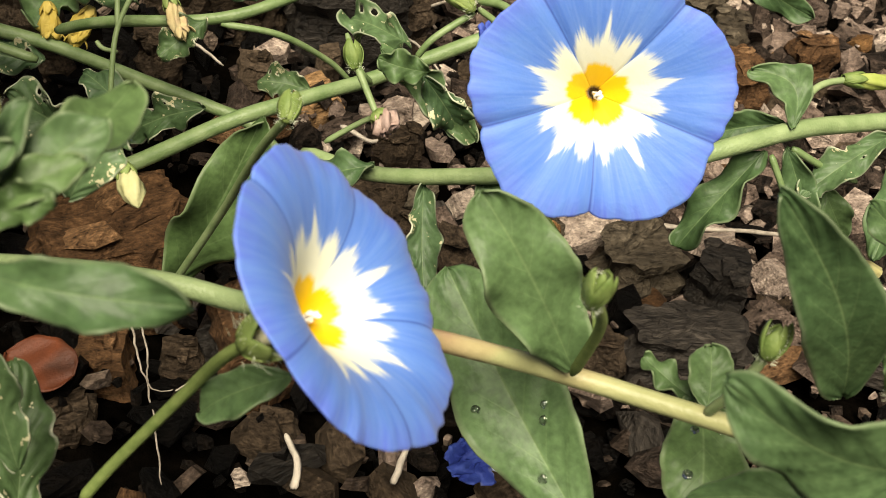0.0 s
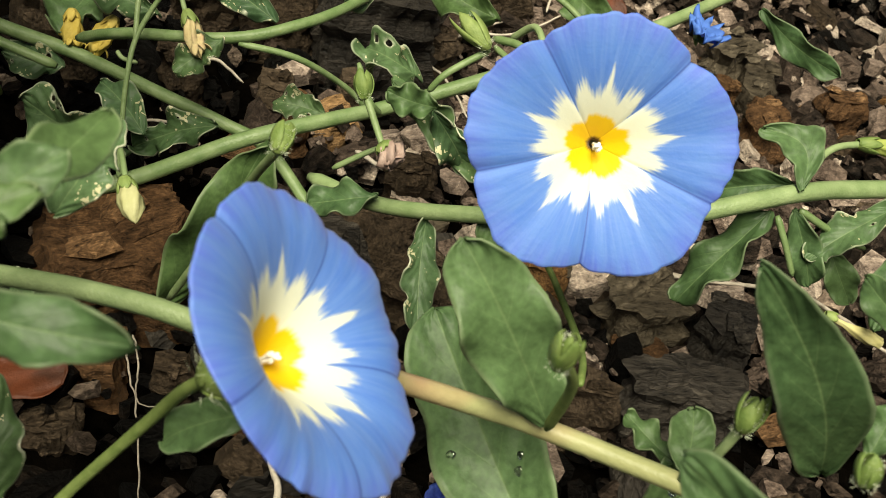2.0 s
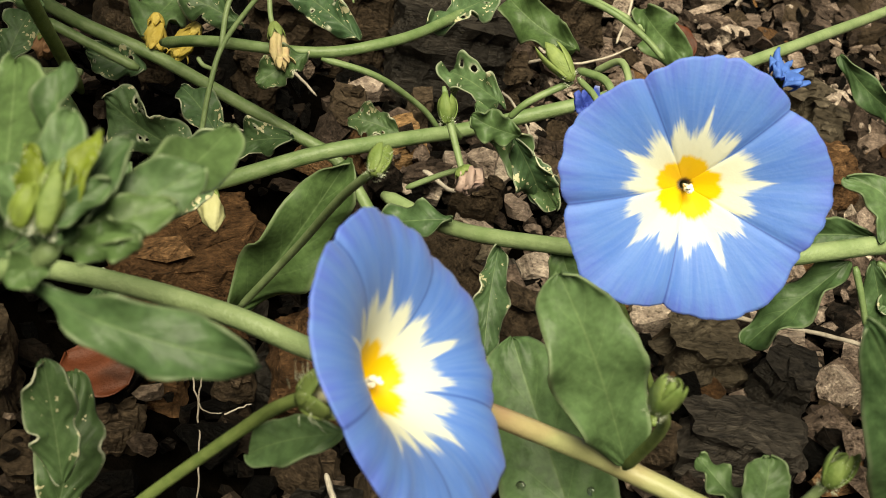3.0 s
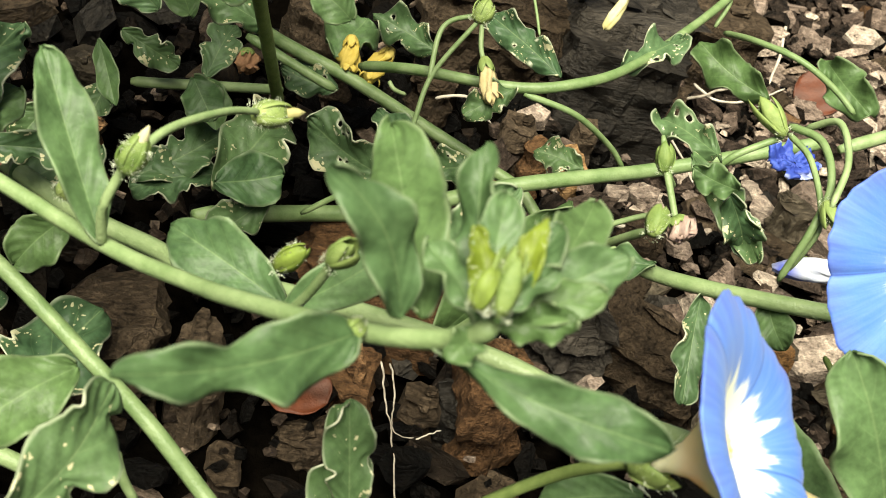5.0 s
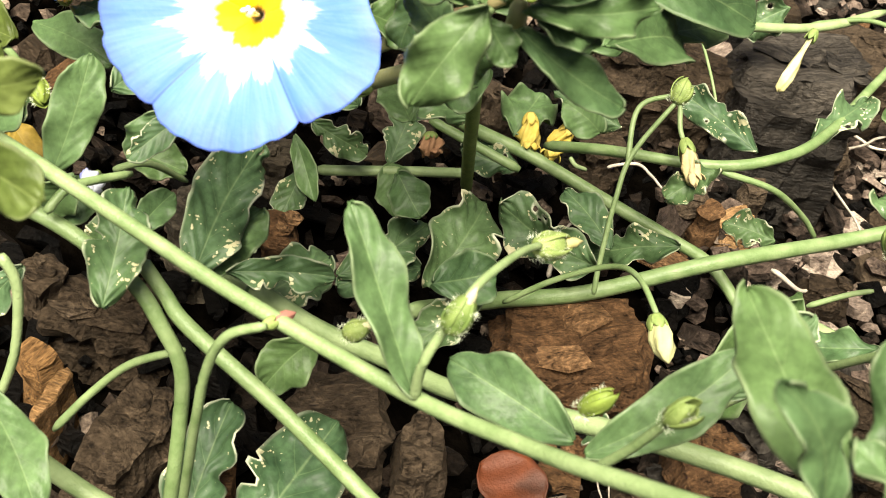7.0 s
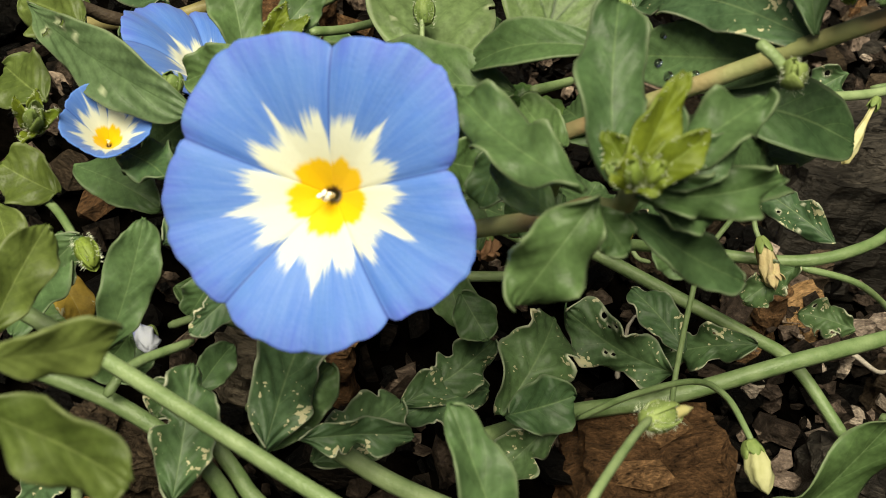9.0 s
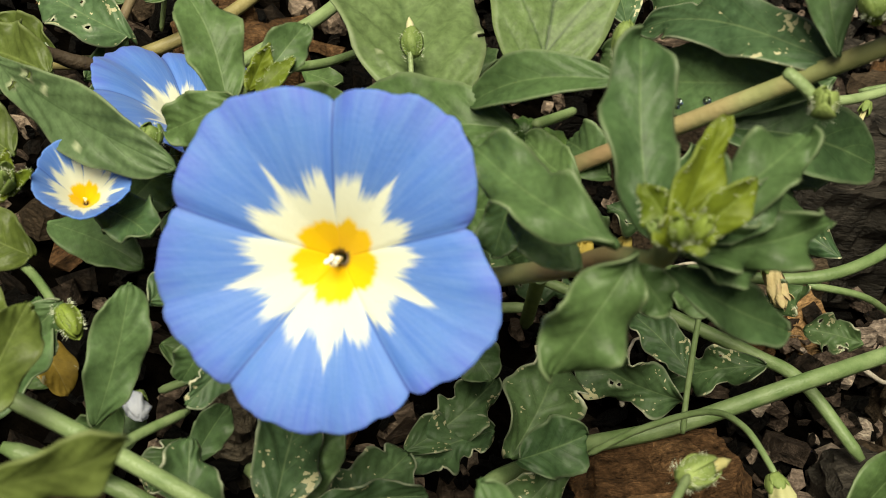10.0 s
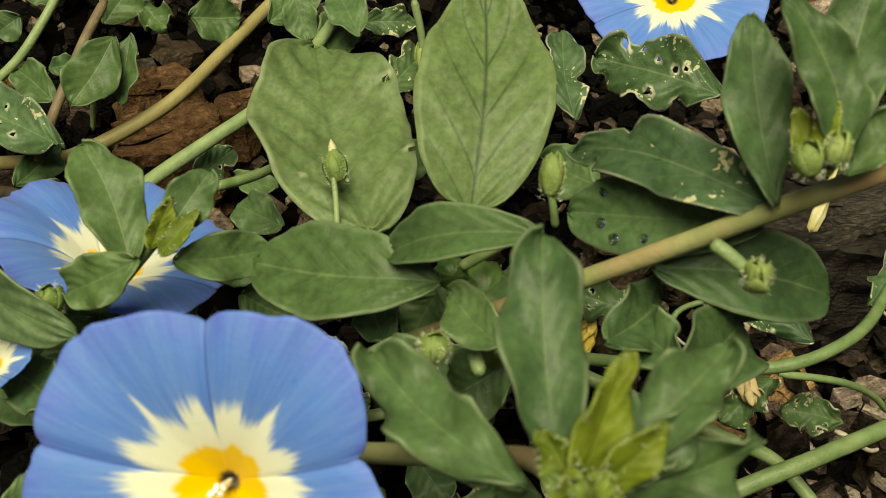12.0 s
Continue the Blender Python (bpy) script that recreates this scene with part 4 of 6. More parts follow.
leaf(vine, (-0.0902, 0.2283, 0.0348), (-0.1046, 0.2290, 0.0360), 9.4, (0.17, -0.79, 0.59), roll=10, wave=0.4, holes=2)
leaf(vine, (-0.0674, 0.1991, 0.0365), (-0.0919, 0.2029, 0.0432), 12.8, (-0.01, -0.75, 0.66), roll=-10, wave=0.5, holes=6)
leaf(vine, (-0.0658, 0.2054, 0.0372), (-0.0787, 0.2168, 0.0419), 8.8, (-0.04, -0.77, 0.64), roll=0, kind="spots")
leaf(vine, (-0.0509, 0.2105, 0.0386), (-0.0702, 0.2110, 0.0288), 9.8, (0.20, -0.76, 0.62), roll=20, wave=0.5, holes=2)
wilted(vine, (-0.0906, 0.2371, 0.0442), (-0.0887, 0.2314, 0.0380), 4.4, "gold")
wilted(vine, (-0.0807, 0.2371, 0.0440), (-0.0843, 0.2311, 0.0376), 4.4, "gold")
stalk(vine, [(-0.0791, 0.2322, 0.0386), (-0.0773, 0.2311, 0.0375), (-0.0745, 0.2325, 0.0359)], 0.52)

vine = root("trailing_vine", (-0.0853, 0.2249, 0.0171), "thin green vine crossing dark bark behind other stems", "plant", "trailing vines")
stem(vine, [(-0.0853, 0.2249, 0.0457), (-0.0716, 0.2171, 0.0545), (-0.0491, 0.2158, 0.0583), (-0.0341, 0.2234, 0.0602), (-0.0245, 0.2384, 0.0584), (-0.0152, 0.2602, 0.0551), (-0.0028, 0.2876, 0.0547), (0.0099, 0.3184, 0.0580)], 1.3, 1.1)
leaf(vine, (-0.0499, 0.2104, 0.0613), (-0.0583, 0.2031, 0.0567), 7.8, (0.02, -0.82, 0.58), roll=10, wave=0.6, holes=2)
leaf(vine, (-0.0408, 0.2225, 0.0594), (-0.0607, 0.2340, 0.0635), 9.0, (0.00, -0.85, 0.53), roll=10, wave=0.6, holes=4)
leaf(vine, (-0.0278, 0.2368, 0.0567), (-0.0144, 0.2562, 0.0595), 9.3, (-0.11, -0.86, 0.51), roll=-10, wave=0.6, holes=2)
leaf(vine, (0.0063, 0.2396, 0.0587), (-0.0111, 0.2520, 0.0607), 10.3, (-0.17, -0.85, 0.50), roll=20, wave=0.7)
stalk(vine, [(-0.0476, 0.2152, 0.0576), (-0.0355, 0.2179, 0.0543), (-0.0253, 0.2249, 0.0439), (-0.0201, 0.2270, 0.0372)], 0.67)
stalk(vine, [(-0.0036, 0.2672, 0.0563), (0.0017, 0.2547, 0.0634), (0.0114, 0.2467, 0.0662), (0.0207, 0.2441, 0.0631), (0.0267, 0.2413, 0.0599)], 0.74)
rolled(vine, (-0.0265, 0.2848, 0.0559), (-0.0318, 0.2715, 0.0452), 3.2, "lemon")
stalk(vine, [(-0.0584, 0.2806, 0.0577), (-0.0549, 0.2728, 0.0549), (-0.0504, 0.2634, 0.0503), (-0.0476, 0.2575, 0.0466)], 0.37)
stem(vine, [(-0.0698, 0.2770, 0.0550), (-0.0525, 0.2789, 0.0553), (-0.0253, 0.2932, 0.0529), (-0.0055, 0.3096, 0.0537)], 1.4, 1.2)
leaf(vine, (-0.0324, 0.2955, 0.0562), (-0.0442, 0.2876, 0.0490), 10.4, (-0.14, -0.87, 0.48), roll=10, wave=0.7, holes=2)
stalk(vine, [(-0.0247, 0.3003, 0.0501), (-0.0126, 0.2991, 0.0553), (-0.0052, 0.2943, 0.0569), (-0.0017, 0.2891, 0.0541), (-0.0040, 0.2816, 0.0491)], 0.62)

vine = root("trailing_vine", (-0.0282, 0.1935, 0.0056), "green vine with folded grey-green leaves and pale rolled flowers", "plant", "trailing vines")
stem(vine, [(-0.0282, 0.1935, 0.0426), (-0.0134, 0.1830, 0.0471), (0.0039, 0.1738, 0.0561), (0.0237, 0.1685, 0.0637), (0.0413, 0.1659, 0.0710), (0.0611, 0.1734, 0.0732), (0.0738, 0.1800, 0.0709), (0.0940, 0.1875, 0.0687)], 1.6, 1.8)
leaf(vine, (-0.0134, 0.1810, 0.0508), (-0.0271, 0.1812, 0.0471), 7.3, (0.06, -0.76, 0.65), roll=20, wave=0.5)
leaf(vine, (-0.0034, 0.1774, 0.0507), (-0.0022, 0.1584, 0.0392), 6.9, (-0.02, -0.72, 0.69), roll=0, wave=0.5, kind="spots")
leaf(vine, (0.0608, 0.1715, 0.0756), (0.0532, 0.1809, 0.0806), 8.3, (-0.30, -0.78, 0.55), roll=20, fold=0.35, wave=0.2, bend=0.36)
leaf(vine, (0.0605, 0.1750, 0.0734), (0.0473, 0.1781, 0.0670), 7.5, (-0.28, -0.76, 0.58), roll=-20, fold=0.5)
leaf(vine, (0.0567, 0.1711, 0.0704), (0.0434, 0.1625, 0.0528), 8.4, (-0.27, -0.73, 0.63), roll=25, fold=0.4, wave=0.5)
leaf(vine, (0.0620, 0.1736, 0.0691), (0.0689, 0.1687, 0.0555), 6.3, (-0.33, -0.72, 0.60), roll=-10, wave=0.4)
leaf(vine, (0.0824, 0.1787, 0.0702), (0.0661, 0.1693, 0.0618), 7.5, (-0.37, -0.73, 0.58), roll=10, wave=0.4, holes=2)
leaf(vine, (0.0845, 0.1734, 0.0750), (0.0761, 0.1539, 0.0607), 8.5, (-0.40, -0.70, 0.59), roll=20, wave=0.3)
leaf(vine, (0.0740, 0.1781, 0.0572), (0.0803, 0.1727, 0.0489), 6.6, (-0.36, -0.70, 0.61), roll=0)
leaf(vine, (0.0071, 0.1738, 0.0564), (0.0121, 0.1667, 0.0521), 7.9, (-0.08, -0.74, 0.66), roll=20)
stalk(vine, [(0.0581, 0.1704, 0.0698), (0.0608, 0.1675, 0.0653), (0.0634, 0.1655, 0.0605)], 0.59)
stalk(vine, [(0.0630, 0.1737, 0.0692), (0.0705, 0.1746, 0.0648), (0.0788, 0.1757, 0.0609)], 0.67)
rolled(vine, (0.0698, 0.1588, 0.0582), (0.0805, 0.1566, 0.0552), 2.6, "lemon")
stalk(vine, [(0.0617, 0.1759, 0.0758), (0.0687, 0.1849, 0.0758), (0.0763, 0.1892, 0.0751)], 0.67)
rolled(vine, (0.0749, 0.1884, 0.0755), (0.0869, 0.1904, 0.0742), 3.2, "green")

vine = root("trailing_vine", (0.0257, 0.2354, 0.0000), "slender green vine with curved stalks and hairy buds", "plant", "trailing vines")
stem(vine, [(0.0257, 0.2354, 0.0534), (0.0487, 0.2509, 0.0590), (0.0675, 0.2705, 0.0586), (0.0911, 0.3001, 0.0545), (0.1142, 0.3266, 0.0542)], 1.6, 1.3)
leaf(vine, (0.0747, 0.2726, 0.0533), (0.0946, 0.2585, 0.0454), 7.5, (-0.30, -0.82, 0.48), roll=10, wave=0.3)
leaf(vine, (0.0213, 0.2645, 0.0585), (0.0323, 0.2489, 0.0565), 10.2, (-0.15, -0.86, 0.49), roll=0, wave=0.5)
stalk(vine, [(0.0105, 0.2689, 0.0556), (0.0207, 0.2620, 0.0558), (0.0296, 0.2551, 0.0543)], 0.67)
bud(vine, (0.0034, 0.2023, 0.0746), (-0.0032, 0.2081, 0.0780), 3.8, "hairy")
stalk(vine, [(0.0040, 0.2037, 0.0731), (-0.0036, 0.1996, 0.0690), (-0.0067, 0.1985, 0.0649)], 0.67)
stalk(vine, [(0.0045, 0.2054, 0.0749), (0.0102, 0.1994, 0.0771), (0.0123, 0.1894, 0.0751), (0.0106, 0.1815, 0.0696), (0.0084, 0.1772, 0.0592)], 0.74)
stalk(vine, [(0.0078, 0.2057, 0.0751), (0.0117, 0.2008, 0.0815), (0.0136, 0.1911, 0.0799), (0.0118, 0.1817, 0.0757)], 0.67)
stalk(vine, [(0.0049, 0.2043, 0.0737), (0.0092, 0.1965, 0.0740), (0.0124, 0.1842, 0.0695), (0.0104, 0.1806, 0.0598)], 0.59)
bud(vine, (0.0111, 0.1838, 0.0750), (0.0134, 0.1791, 0.0729), 2.7, "hairy")

vine = root("trailing_vine", (-0.1670, 0.1269, 0.0334), "raised green vine ending in a leafy cluster of young buds", "plant", "trailing vines")
stem(vine, [(-0.1670, 0.1269, 0.1019), (-0.1502, 0.1223, 0.0997), (-0.1334, 0.1167, 0.0979), (-0.1164, 0.1106, 0.0968), (-0.0924, 0.1021, 0.0975), (-0.0793, 0.0952, 0.1030), (-0.0708, 0.0885, 0.1101), (-0.0572, 0.0796, 0.1207), (-0.0491, 0.0767, 0.1262), (-0.0459, 0.0754, 0.1305)], 1.12, 0.95)
leaf(vine, (-0.0919, 0.1013, 0.0981), (-0.1045, 0.1139, 0.1149), 7.0, (0.34, -0.68, 0.65), roll=25, fold=0.35, arch=0.05)
leaf(vine, (-0.0574, 0.0768, 0.1232), (-0.0729, 0.0610, 0.1288), 7.2, (0.18, -0.62, 0.77), roll=-5, fold=0.12, wave=0.3, belly=0.36, waist=0.42, curl=0.0)
leaf(vine, (-0.0498, 0.0770, 0.1245), (-0.0292, 0.0711, 0.1270), 5.9, (-0.11, -0.66, 0.74), roll=5, fold=0.12, arch=0.10, wave=0.42, belly=0.72, curl=0.12)
leaf(vine, (-0.0517, 0.0792, 0.1251), (-0.0611, 0.1034, 0.1263), 8.6, (0.05, -0.74, 0.67), roll=5, fold=0.1, wave=0.3, belly=0.55, curl=0.0)
leaf(vine, (-0.0475, 0.0801, 0.1274), (-0.0509, 0.0912, 0.1368), 4.6, (-0.01, -0.75, 0.66), roll=-20, fold=0.25, wave=0.55, belly=0.45, curl=0.0)
leaf(vine, (-0.0437, 0.0815, 0.1288), (-0.0387, 0.1021, 0.1246), 6.2, (-0.08, -0.74, 0.66), roll=0, fold=0.12, wave=0.3, belly=0.62, curl=0.0)
leaf(vine, (-0.0452, 0.0783, 0.1298), (-0.0363, 0.0842, 0.1346), 5.4, (-0.10, -0.73, 0.68), roll=-5, fold=0.12, wave=0.2, belly=0.62, curl=0.0)
leaf(vine, (-0.0534, 0.0774, 0.1262), (-0.0621, 0.0782, 0.1401), 5.6, (0.07, -0.72, 0.69), roll=15, fold=0.15, wave=0.3, belly=0.5, bend=0.1, curl=0.0)
leaf(vine, (-0.0467, 0.0753, 0.1320), (-0.0496, 0.0805, 0.1362), 2.9, (-0.02, -0.73, 0.69), roll=10, wave=0.4, kind="young")
leaf(vine, (-0.0455, 0.0751, 0.1331), (-0.0447, 0.0815, 0.1385), 2.7, (-0.06, -0.74, 0.68), roll=-25, wave=0.4, kind="young")
leaf(vine, (-0.0463, 0.0740, 0.1335), (-0.0421, 0.0782, 0.1364), 2.4, (-0.06, -0.72, 0.69), roll=20, wave=0.4)
leaf(vine, (-0.0473, 0.0759, 0.1297), (-0.0532, 0.0813, 0.1327), 3.8, (0.00, -0.71, 0.70), roll=25, fold=0.3, wave=0.5)
leaf(vine, (-0.0453, 0.0760, 0.1297), (-0.0394, 0.0773, 0.1324), 3.6, (-0.08, -0.70, 0.71), roll=20, fold=0.3, wave=0.5)
leaf(vine, (-0.0466, 0.0764, 0.1287), (-0.0487, 0.0729, 0.1280), 3.3, (-0.03, -0.68, 0.74), roll=0, fold=0.3, wave=0.4)
leaf(vine, (-0.0465, 0.0756, 0.1308), (-0.0479, 0.0852, 0.1367), 4.4, (-0.03, -0.74, 0.68), roll=20, fold=0.35)
leaf(vine, (-0.0452, 0.0760, 0.1312), (-0.0428, 0.0837, 0.1364), 4.3, (-0.06, -0.73, 0.68), roll=-25, fold=0.35)
leaf(vine, (-0.0446, 0.0767, 0.1304), (-0.0377, 0.0800, 0.1338), 3.8, (-0.09, -0.71, 0.69), roll=-10)
bud(vine, (-0.0459, 0.0741, 0.1336), (-0.0459, 0.0787, 0.1370), 2.1, "hairy")
bud(vine, (-0.0478, 0.0740, 0.1336), (-0.0475, 0.0766, 0.1364), 2.0, "young")
bud(vine, (-0.0573, 0.0792, 0.1218), (-0.0577, 0.0764, 0.1232), 2.0, "hairy")
stalk(vine, [(-0.0919, 0.1013, 0.0981), (-0.0917, 0.1014, 0.1041), (-0.0903, 0.1030, 0.1086), (-0.0887, 0.1031, 0.1117)], 0.59)
bud(vine, (-0.0895, 0.1026, 0.1097), (-0.0880, 0.1042, 0.1143), 3.5, "tipped")
stalk(vine, [(-0.0897, 0.1040, 0.1097), (-0.0876, 0.1104, 0.1107), (-0.0842, 0.1208, 0.1071), (-0.0818, 0.1279, 0.1029)], 0.52)
bud(vine, (-0.0824, 0.1282, 0.1018), (-0.0776, 0.1316, 0.1015), 4.0, "tipped")
leaf(vine, (-0.0702, 0.1049, 0.0918), (-0.0543, 0.1160, 0.1049), 7.7, (-0.15, -0.66, 0.74), roll=10, wave=0.2)
stalk(vine, [(-0.0692, 0.1014, 0.0939), (-0.0661, 0.1003, 0.1012), (-0.0635, 0.0995, 0.1088)], 0.59)
bud(vine, (-0.0640, 0.0991, 0.1084), (-0.0615, 0.0991, 0.1126), 2.7, "hairy")
leaf(vine, (-0.0712, 0.1121, 0.0850), (-0.0898, 0.1181, 0.0875), 9.2, (-0.02, -0.65, 0.76), roll=15, fold=0.3)
bud(vine, (-0.0719, 0.1084, 0.0957), (-0.0688, 0.1089, 0.1003), 3.0, "young")
bud(vine, (-0.1036, 0.1146, 0.0910), (-0.1003, 0.1149, 0.0940), 3.0, "tipped")

vine = root("trailing_vine", (-0.0140, 0.0995, 0.0028), "flushed green vine bearing large leaves, hairy buds and droplets", "plant", "trailing vines")
stem(vine, [(-0.0140, 0.0995, 0.0956), (-0.0051, 0.1061, 0.0857), (0.0057, 0.1085, 0.0803), (0.0157, 0.1101, 0.0754), (0.0342, 0.1031, 0.0766), (0.0465, 0.0952, 0.0808), (0.0582, 0.0890, 0.0838), (0.0707, 0.0814, 0.0883)], 1.4, 1.6, STEM_RED)
leaf(vine, (0.0147, 0.1073, 0.0797), (-0.0008, 0.1154, 0.1033), 12.7, (-0.10, -0.69, 0.72), roll=15, fold=0.2, arch=0.08)
leaf(vine, (0.0212, 0.1009, 0.0513), (-0.0019, 0.1323, 0.0729), 17.9, (-0.10, -0.62, 0.78), roll=-10, drops=True)
leaf(vine, (-0.0513, 0.1656, 0.0288), (-0.0335, 0.1709, 0.0662), 13.9, (0.12, -0.72, 0.69), roll=10, wave=0.34, belly=0.5)
stalk(vine, [(-0.0498, 0.1602, 0.0348), (-0.0390, 0.1536, 0.0604), (-0.0313, 0.1423, 0.0838), (-0.0263, 0.1341, 0.0972)], 0.67)
bud(vine, (-0.0261, 0.1316, 0.0988), (-0.0252, 0.1361, 0.1008), 2.9, "hairy")
leaf(vine, (-0.0220, 0.0936, 0.0916), (-0.0331, 0.0938, 0.0835), 6.0, (0.12, -0.60, 0.79), roll=10)
# stalk coloured with the brighter calyx green against the shade under the flower
stalk(vine, [(-0.0490, 0.0950, 0.0617), (-0.0442, 0.0960, 0.0690), (-0.0336, 0.0951, 0.0865), (-0.0283, 0.0914, 0.0976), (-0.0235, 0.0883, 0.1048)], .75, CALYX)
stalk(vine, [(0.0145, 0.1072, 0.0795), (0.0138, 0.0992, 0.0973), (0.0107, 0.0932, 0.1082)], 0.67, CALYX)
bud(vine, (0.0096, 0.0914, 0.1092), (0.0102, 0.0913, 0.1149), 2.6, "hairy")
stalk(vine, [(0.0225, 0.1278, 0.0655), (0.0244, 0.1416, 0.0584), (0.0210, 0.1593, 0.0551), (0.0192, 0.1656, 0.0544)], 0.6, CALYX)

leaf(vine, (0.0490, 0.1031, 0.0837), (0.0290, 0.0995, 0.1193), 10.4, (-0.34, -0.65, 0.68), roll=5, fold=0.2, arch=0.05, wave=0.12, belly=0.45, bend=0.06, curl=0.0)
leaf(vine, (0.0400, 0.0712, 0.1100), (0.0196, 0.0745, 0.1150), 12.4, (-0.40, -0.57, 0.72), roll=-40, fold=0.15, wave=0.2, belly=0.4)
leaf(vine, (0.0418, 0.0765, 0.0958), (0.0235, 0.0827, 0.0887), 5.8, (-0.36, -0.53, 0.77), roll=10)
leaf(vine, (0.0359, 0.1104, 0.0699), (0.0371, 0.1195, 0.0738), 7.2, (-0.26, -0.62, 0.74), roll=0)
leaf(vine, (0.0367, 0.1164, 0.0646), (0.0293, 0.1232, 0.0655), 4.6, (-0.23, -0.62, 0.75), roll=20, wave=0.5)
leaf(vine, (0.0378, 0.1189, 0.0643), (0.0353, 0.0965, 0.0580), 12.3, (-0.30, -0.57, 0.77), roll=0, drops=True)
stalk(vine, [(0.0326, 0.1037, 0.0771), (0.0342, 0.1011, 0.0862), (0.0356, 0.1005, 0.0945)], 0.67)
bud(vine, (0.0351, 0.0998, 0.0936), (0.0362, 0.1015, 0.0985), 2.8, "hairy")
bud(vine, (0.0425, 0.0853, 0.1051), (0.0424, 0.0863, 0.1091), 2.7, "hairy")
leaf(vine, (0.0521, 0.1010, 0.0903), (0.0547, 0.1059, 0.0958), 4.9, (-0.41, -0.61, 0.68), roll=10, wave=0.4)
leaf(vine, (0.0593, 0.1168, 0.0962), (0.0536, 0.1257, 0.0976), 5.3, (-0.43, -0.68, 0.59), roll=0)
leaf(vine, (-0.0575, 0.0910, 0.0571), (-0.0599, 0.1088, 0.0725), 9.0, (0.27, -0.55, 0.79), roll=10, wave=0.3, kind="spots")

vine = root("trailing_vine", (-0.1394, 0.1300, 0.0279), "thick pale green vine with scarred leaves near the mulch", "plant", "trailing vines")
stem(vine, [(-0.1394, 0.1300, 0.0775), (-0.1342, 0.1262, 0.0759), (-0.1288, 0.1225, 0.0743), (-0.1123, 0.1158, 0.0698), (-0.0976, 0.1095, 0.0646), (-0.0857, 0.1032, 0.0624), (-0.0750, 0.0982, 0.0562), (-0.0630, 0.0907, 0.0536)], 1.2, 1.3)
leaf(vine, (-0.1389, 0.1159, 0.0815), (-0.1412, 0.1307, 0.0915), 9.3, (0.34, -0.64, 0.69), roll=10, wave=0.4, kind="spots")
leaf(vine, (-0.1312, 0.1293, 0.0774), (-0.1287, 0.1544, 0.0861), 12.3, (0.26, -0.70, 0.67), roll=10, wave=0.3, fold=0.1, kind="spots")
leaf(vine, (-0.1274, 0.1339, 0.0759), (-0.1116, 0.1398, 0.0747), 6.3, (0.20, -0.67, 0.71), roll=25, fold=0.4, wave=0.4, kind="spots")
leaf(vine, (-0.1119, 0.1327, 0.0673), (-0.1184, 0.1274, 0.0594), 9.0, (0.17, -0.62, 0.76), roll=0)
leaf(vine, (-0.1258, 0.1064, 0.0350), (-0.1261, 0.1331, 0.0458), 11.7, (0.22, -0.52, 0.82), roll=0, kind="spots", wave=0.4)
leaf(vine, (-0.1162, 0.1075, 0.0381), (-0.1074, 0.1342, 0.0479), 16.0, (0.15, -0.54, 0.83), roll=0, kind="spots", wave=0.4)
stalk(vine, [(-0.1256, 0.1044, 0.0314), (-0.1230, 0.1043, 0.0558), (-0.1204, 0.1041, 0.0787), (-0.1192, 0.1052, 0.0885), (-0.1168, 0.1058, 0.0948), (-0.1120, 0.1065, 0.0979)], 0.67)
rolled(vine, (-0.1122, 0.1072, 0.0972), (-0.1096, 0.1110, 0.0966), 1.7, "rose")
stem(vine, [(-0.1656, 0.1286, 0.0861), (-0.1512, 0.1275, 0.0834), (-0.1387, 0.1245, 0.0789), (-0.1326, 0.1220, 0.0727), (-0.1295, 0.1206, 0.0664), (-0.1291, 0.1187, 0.0571), (-0.1288, 0.1129, 0.0422), (-0.1300, 0.1093, 0.0209)], 1.25, 1.2)
stalk(vine, [(-0.1520, 0.1197, 0.0430), (-0.1462, 0.1227, 0.0515), (-0.1393, 0.1236, 0.0605), (-0.1296, 0.1221, 0.0695)], 0.67)
stem(vine, [(-0.1628, 0.1059, 0.0763), (-0.1528, 0.1045, 0.0709), (-0.1463, 0.1029, 0.0626), (-0.1373, 0.1027, 0.0557), (-0.1272, 0.1015, 0.0533), (-0.1131, 0.1011, 0.0486), (-0.0969, 0.1011, 0.0439)], 1.5, 1.4)
stalk(vine, [(-0.1612, 0.1272, 0.0738), (-0.1587, 0.1262, 0.0682), (-0.1591, 0.1233, 0.0564), (-0.1612, 0.1203, 0.0475)], 0.81)
leaf(vine, (-0.1596, 0.1300, 0.0693), (-0.1671, 0.1228, 0.0566), 6.3, (0.41, -0.56, 0.72), roll=0, kind="spots")
leaf(vine, (-0.1476, 0.0987, 0.0787), (-0.1340, 0.0860, 0.0785), 7.9, (0.37, -0.49, 0.79), roll=0)
leaf(vine, (-0.0863, 0.0630, 0.0950), (-0.0800, 0.0800, 0.1013), 9.3, (0.27, -0.50, 0.82), roll=15, fold=0.15, wave=0.3, kind="spots")
leaf(vine, (-0.0917, 0.0937, 0.0841), (-0.1004, 0.0824, 0.0810), 10.2, (0.31, -0.53, 0.79), roll=0)
stalk(vine, [(-0.0868, 0.0934, 0.0690), (-0.0852, 0.0923, 0.0649), (-0.0833, 0.0918, 0.0612)], 0.67)

vine = root("trailing_vine", (-0.1408, 0.1503, 0.0282), "green vine half hidden under scarred and folded leaves", "plant", "trailing vines")
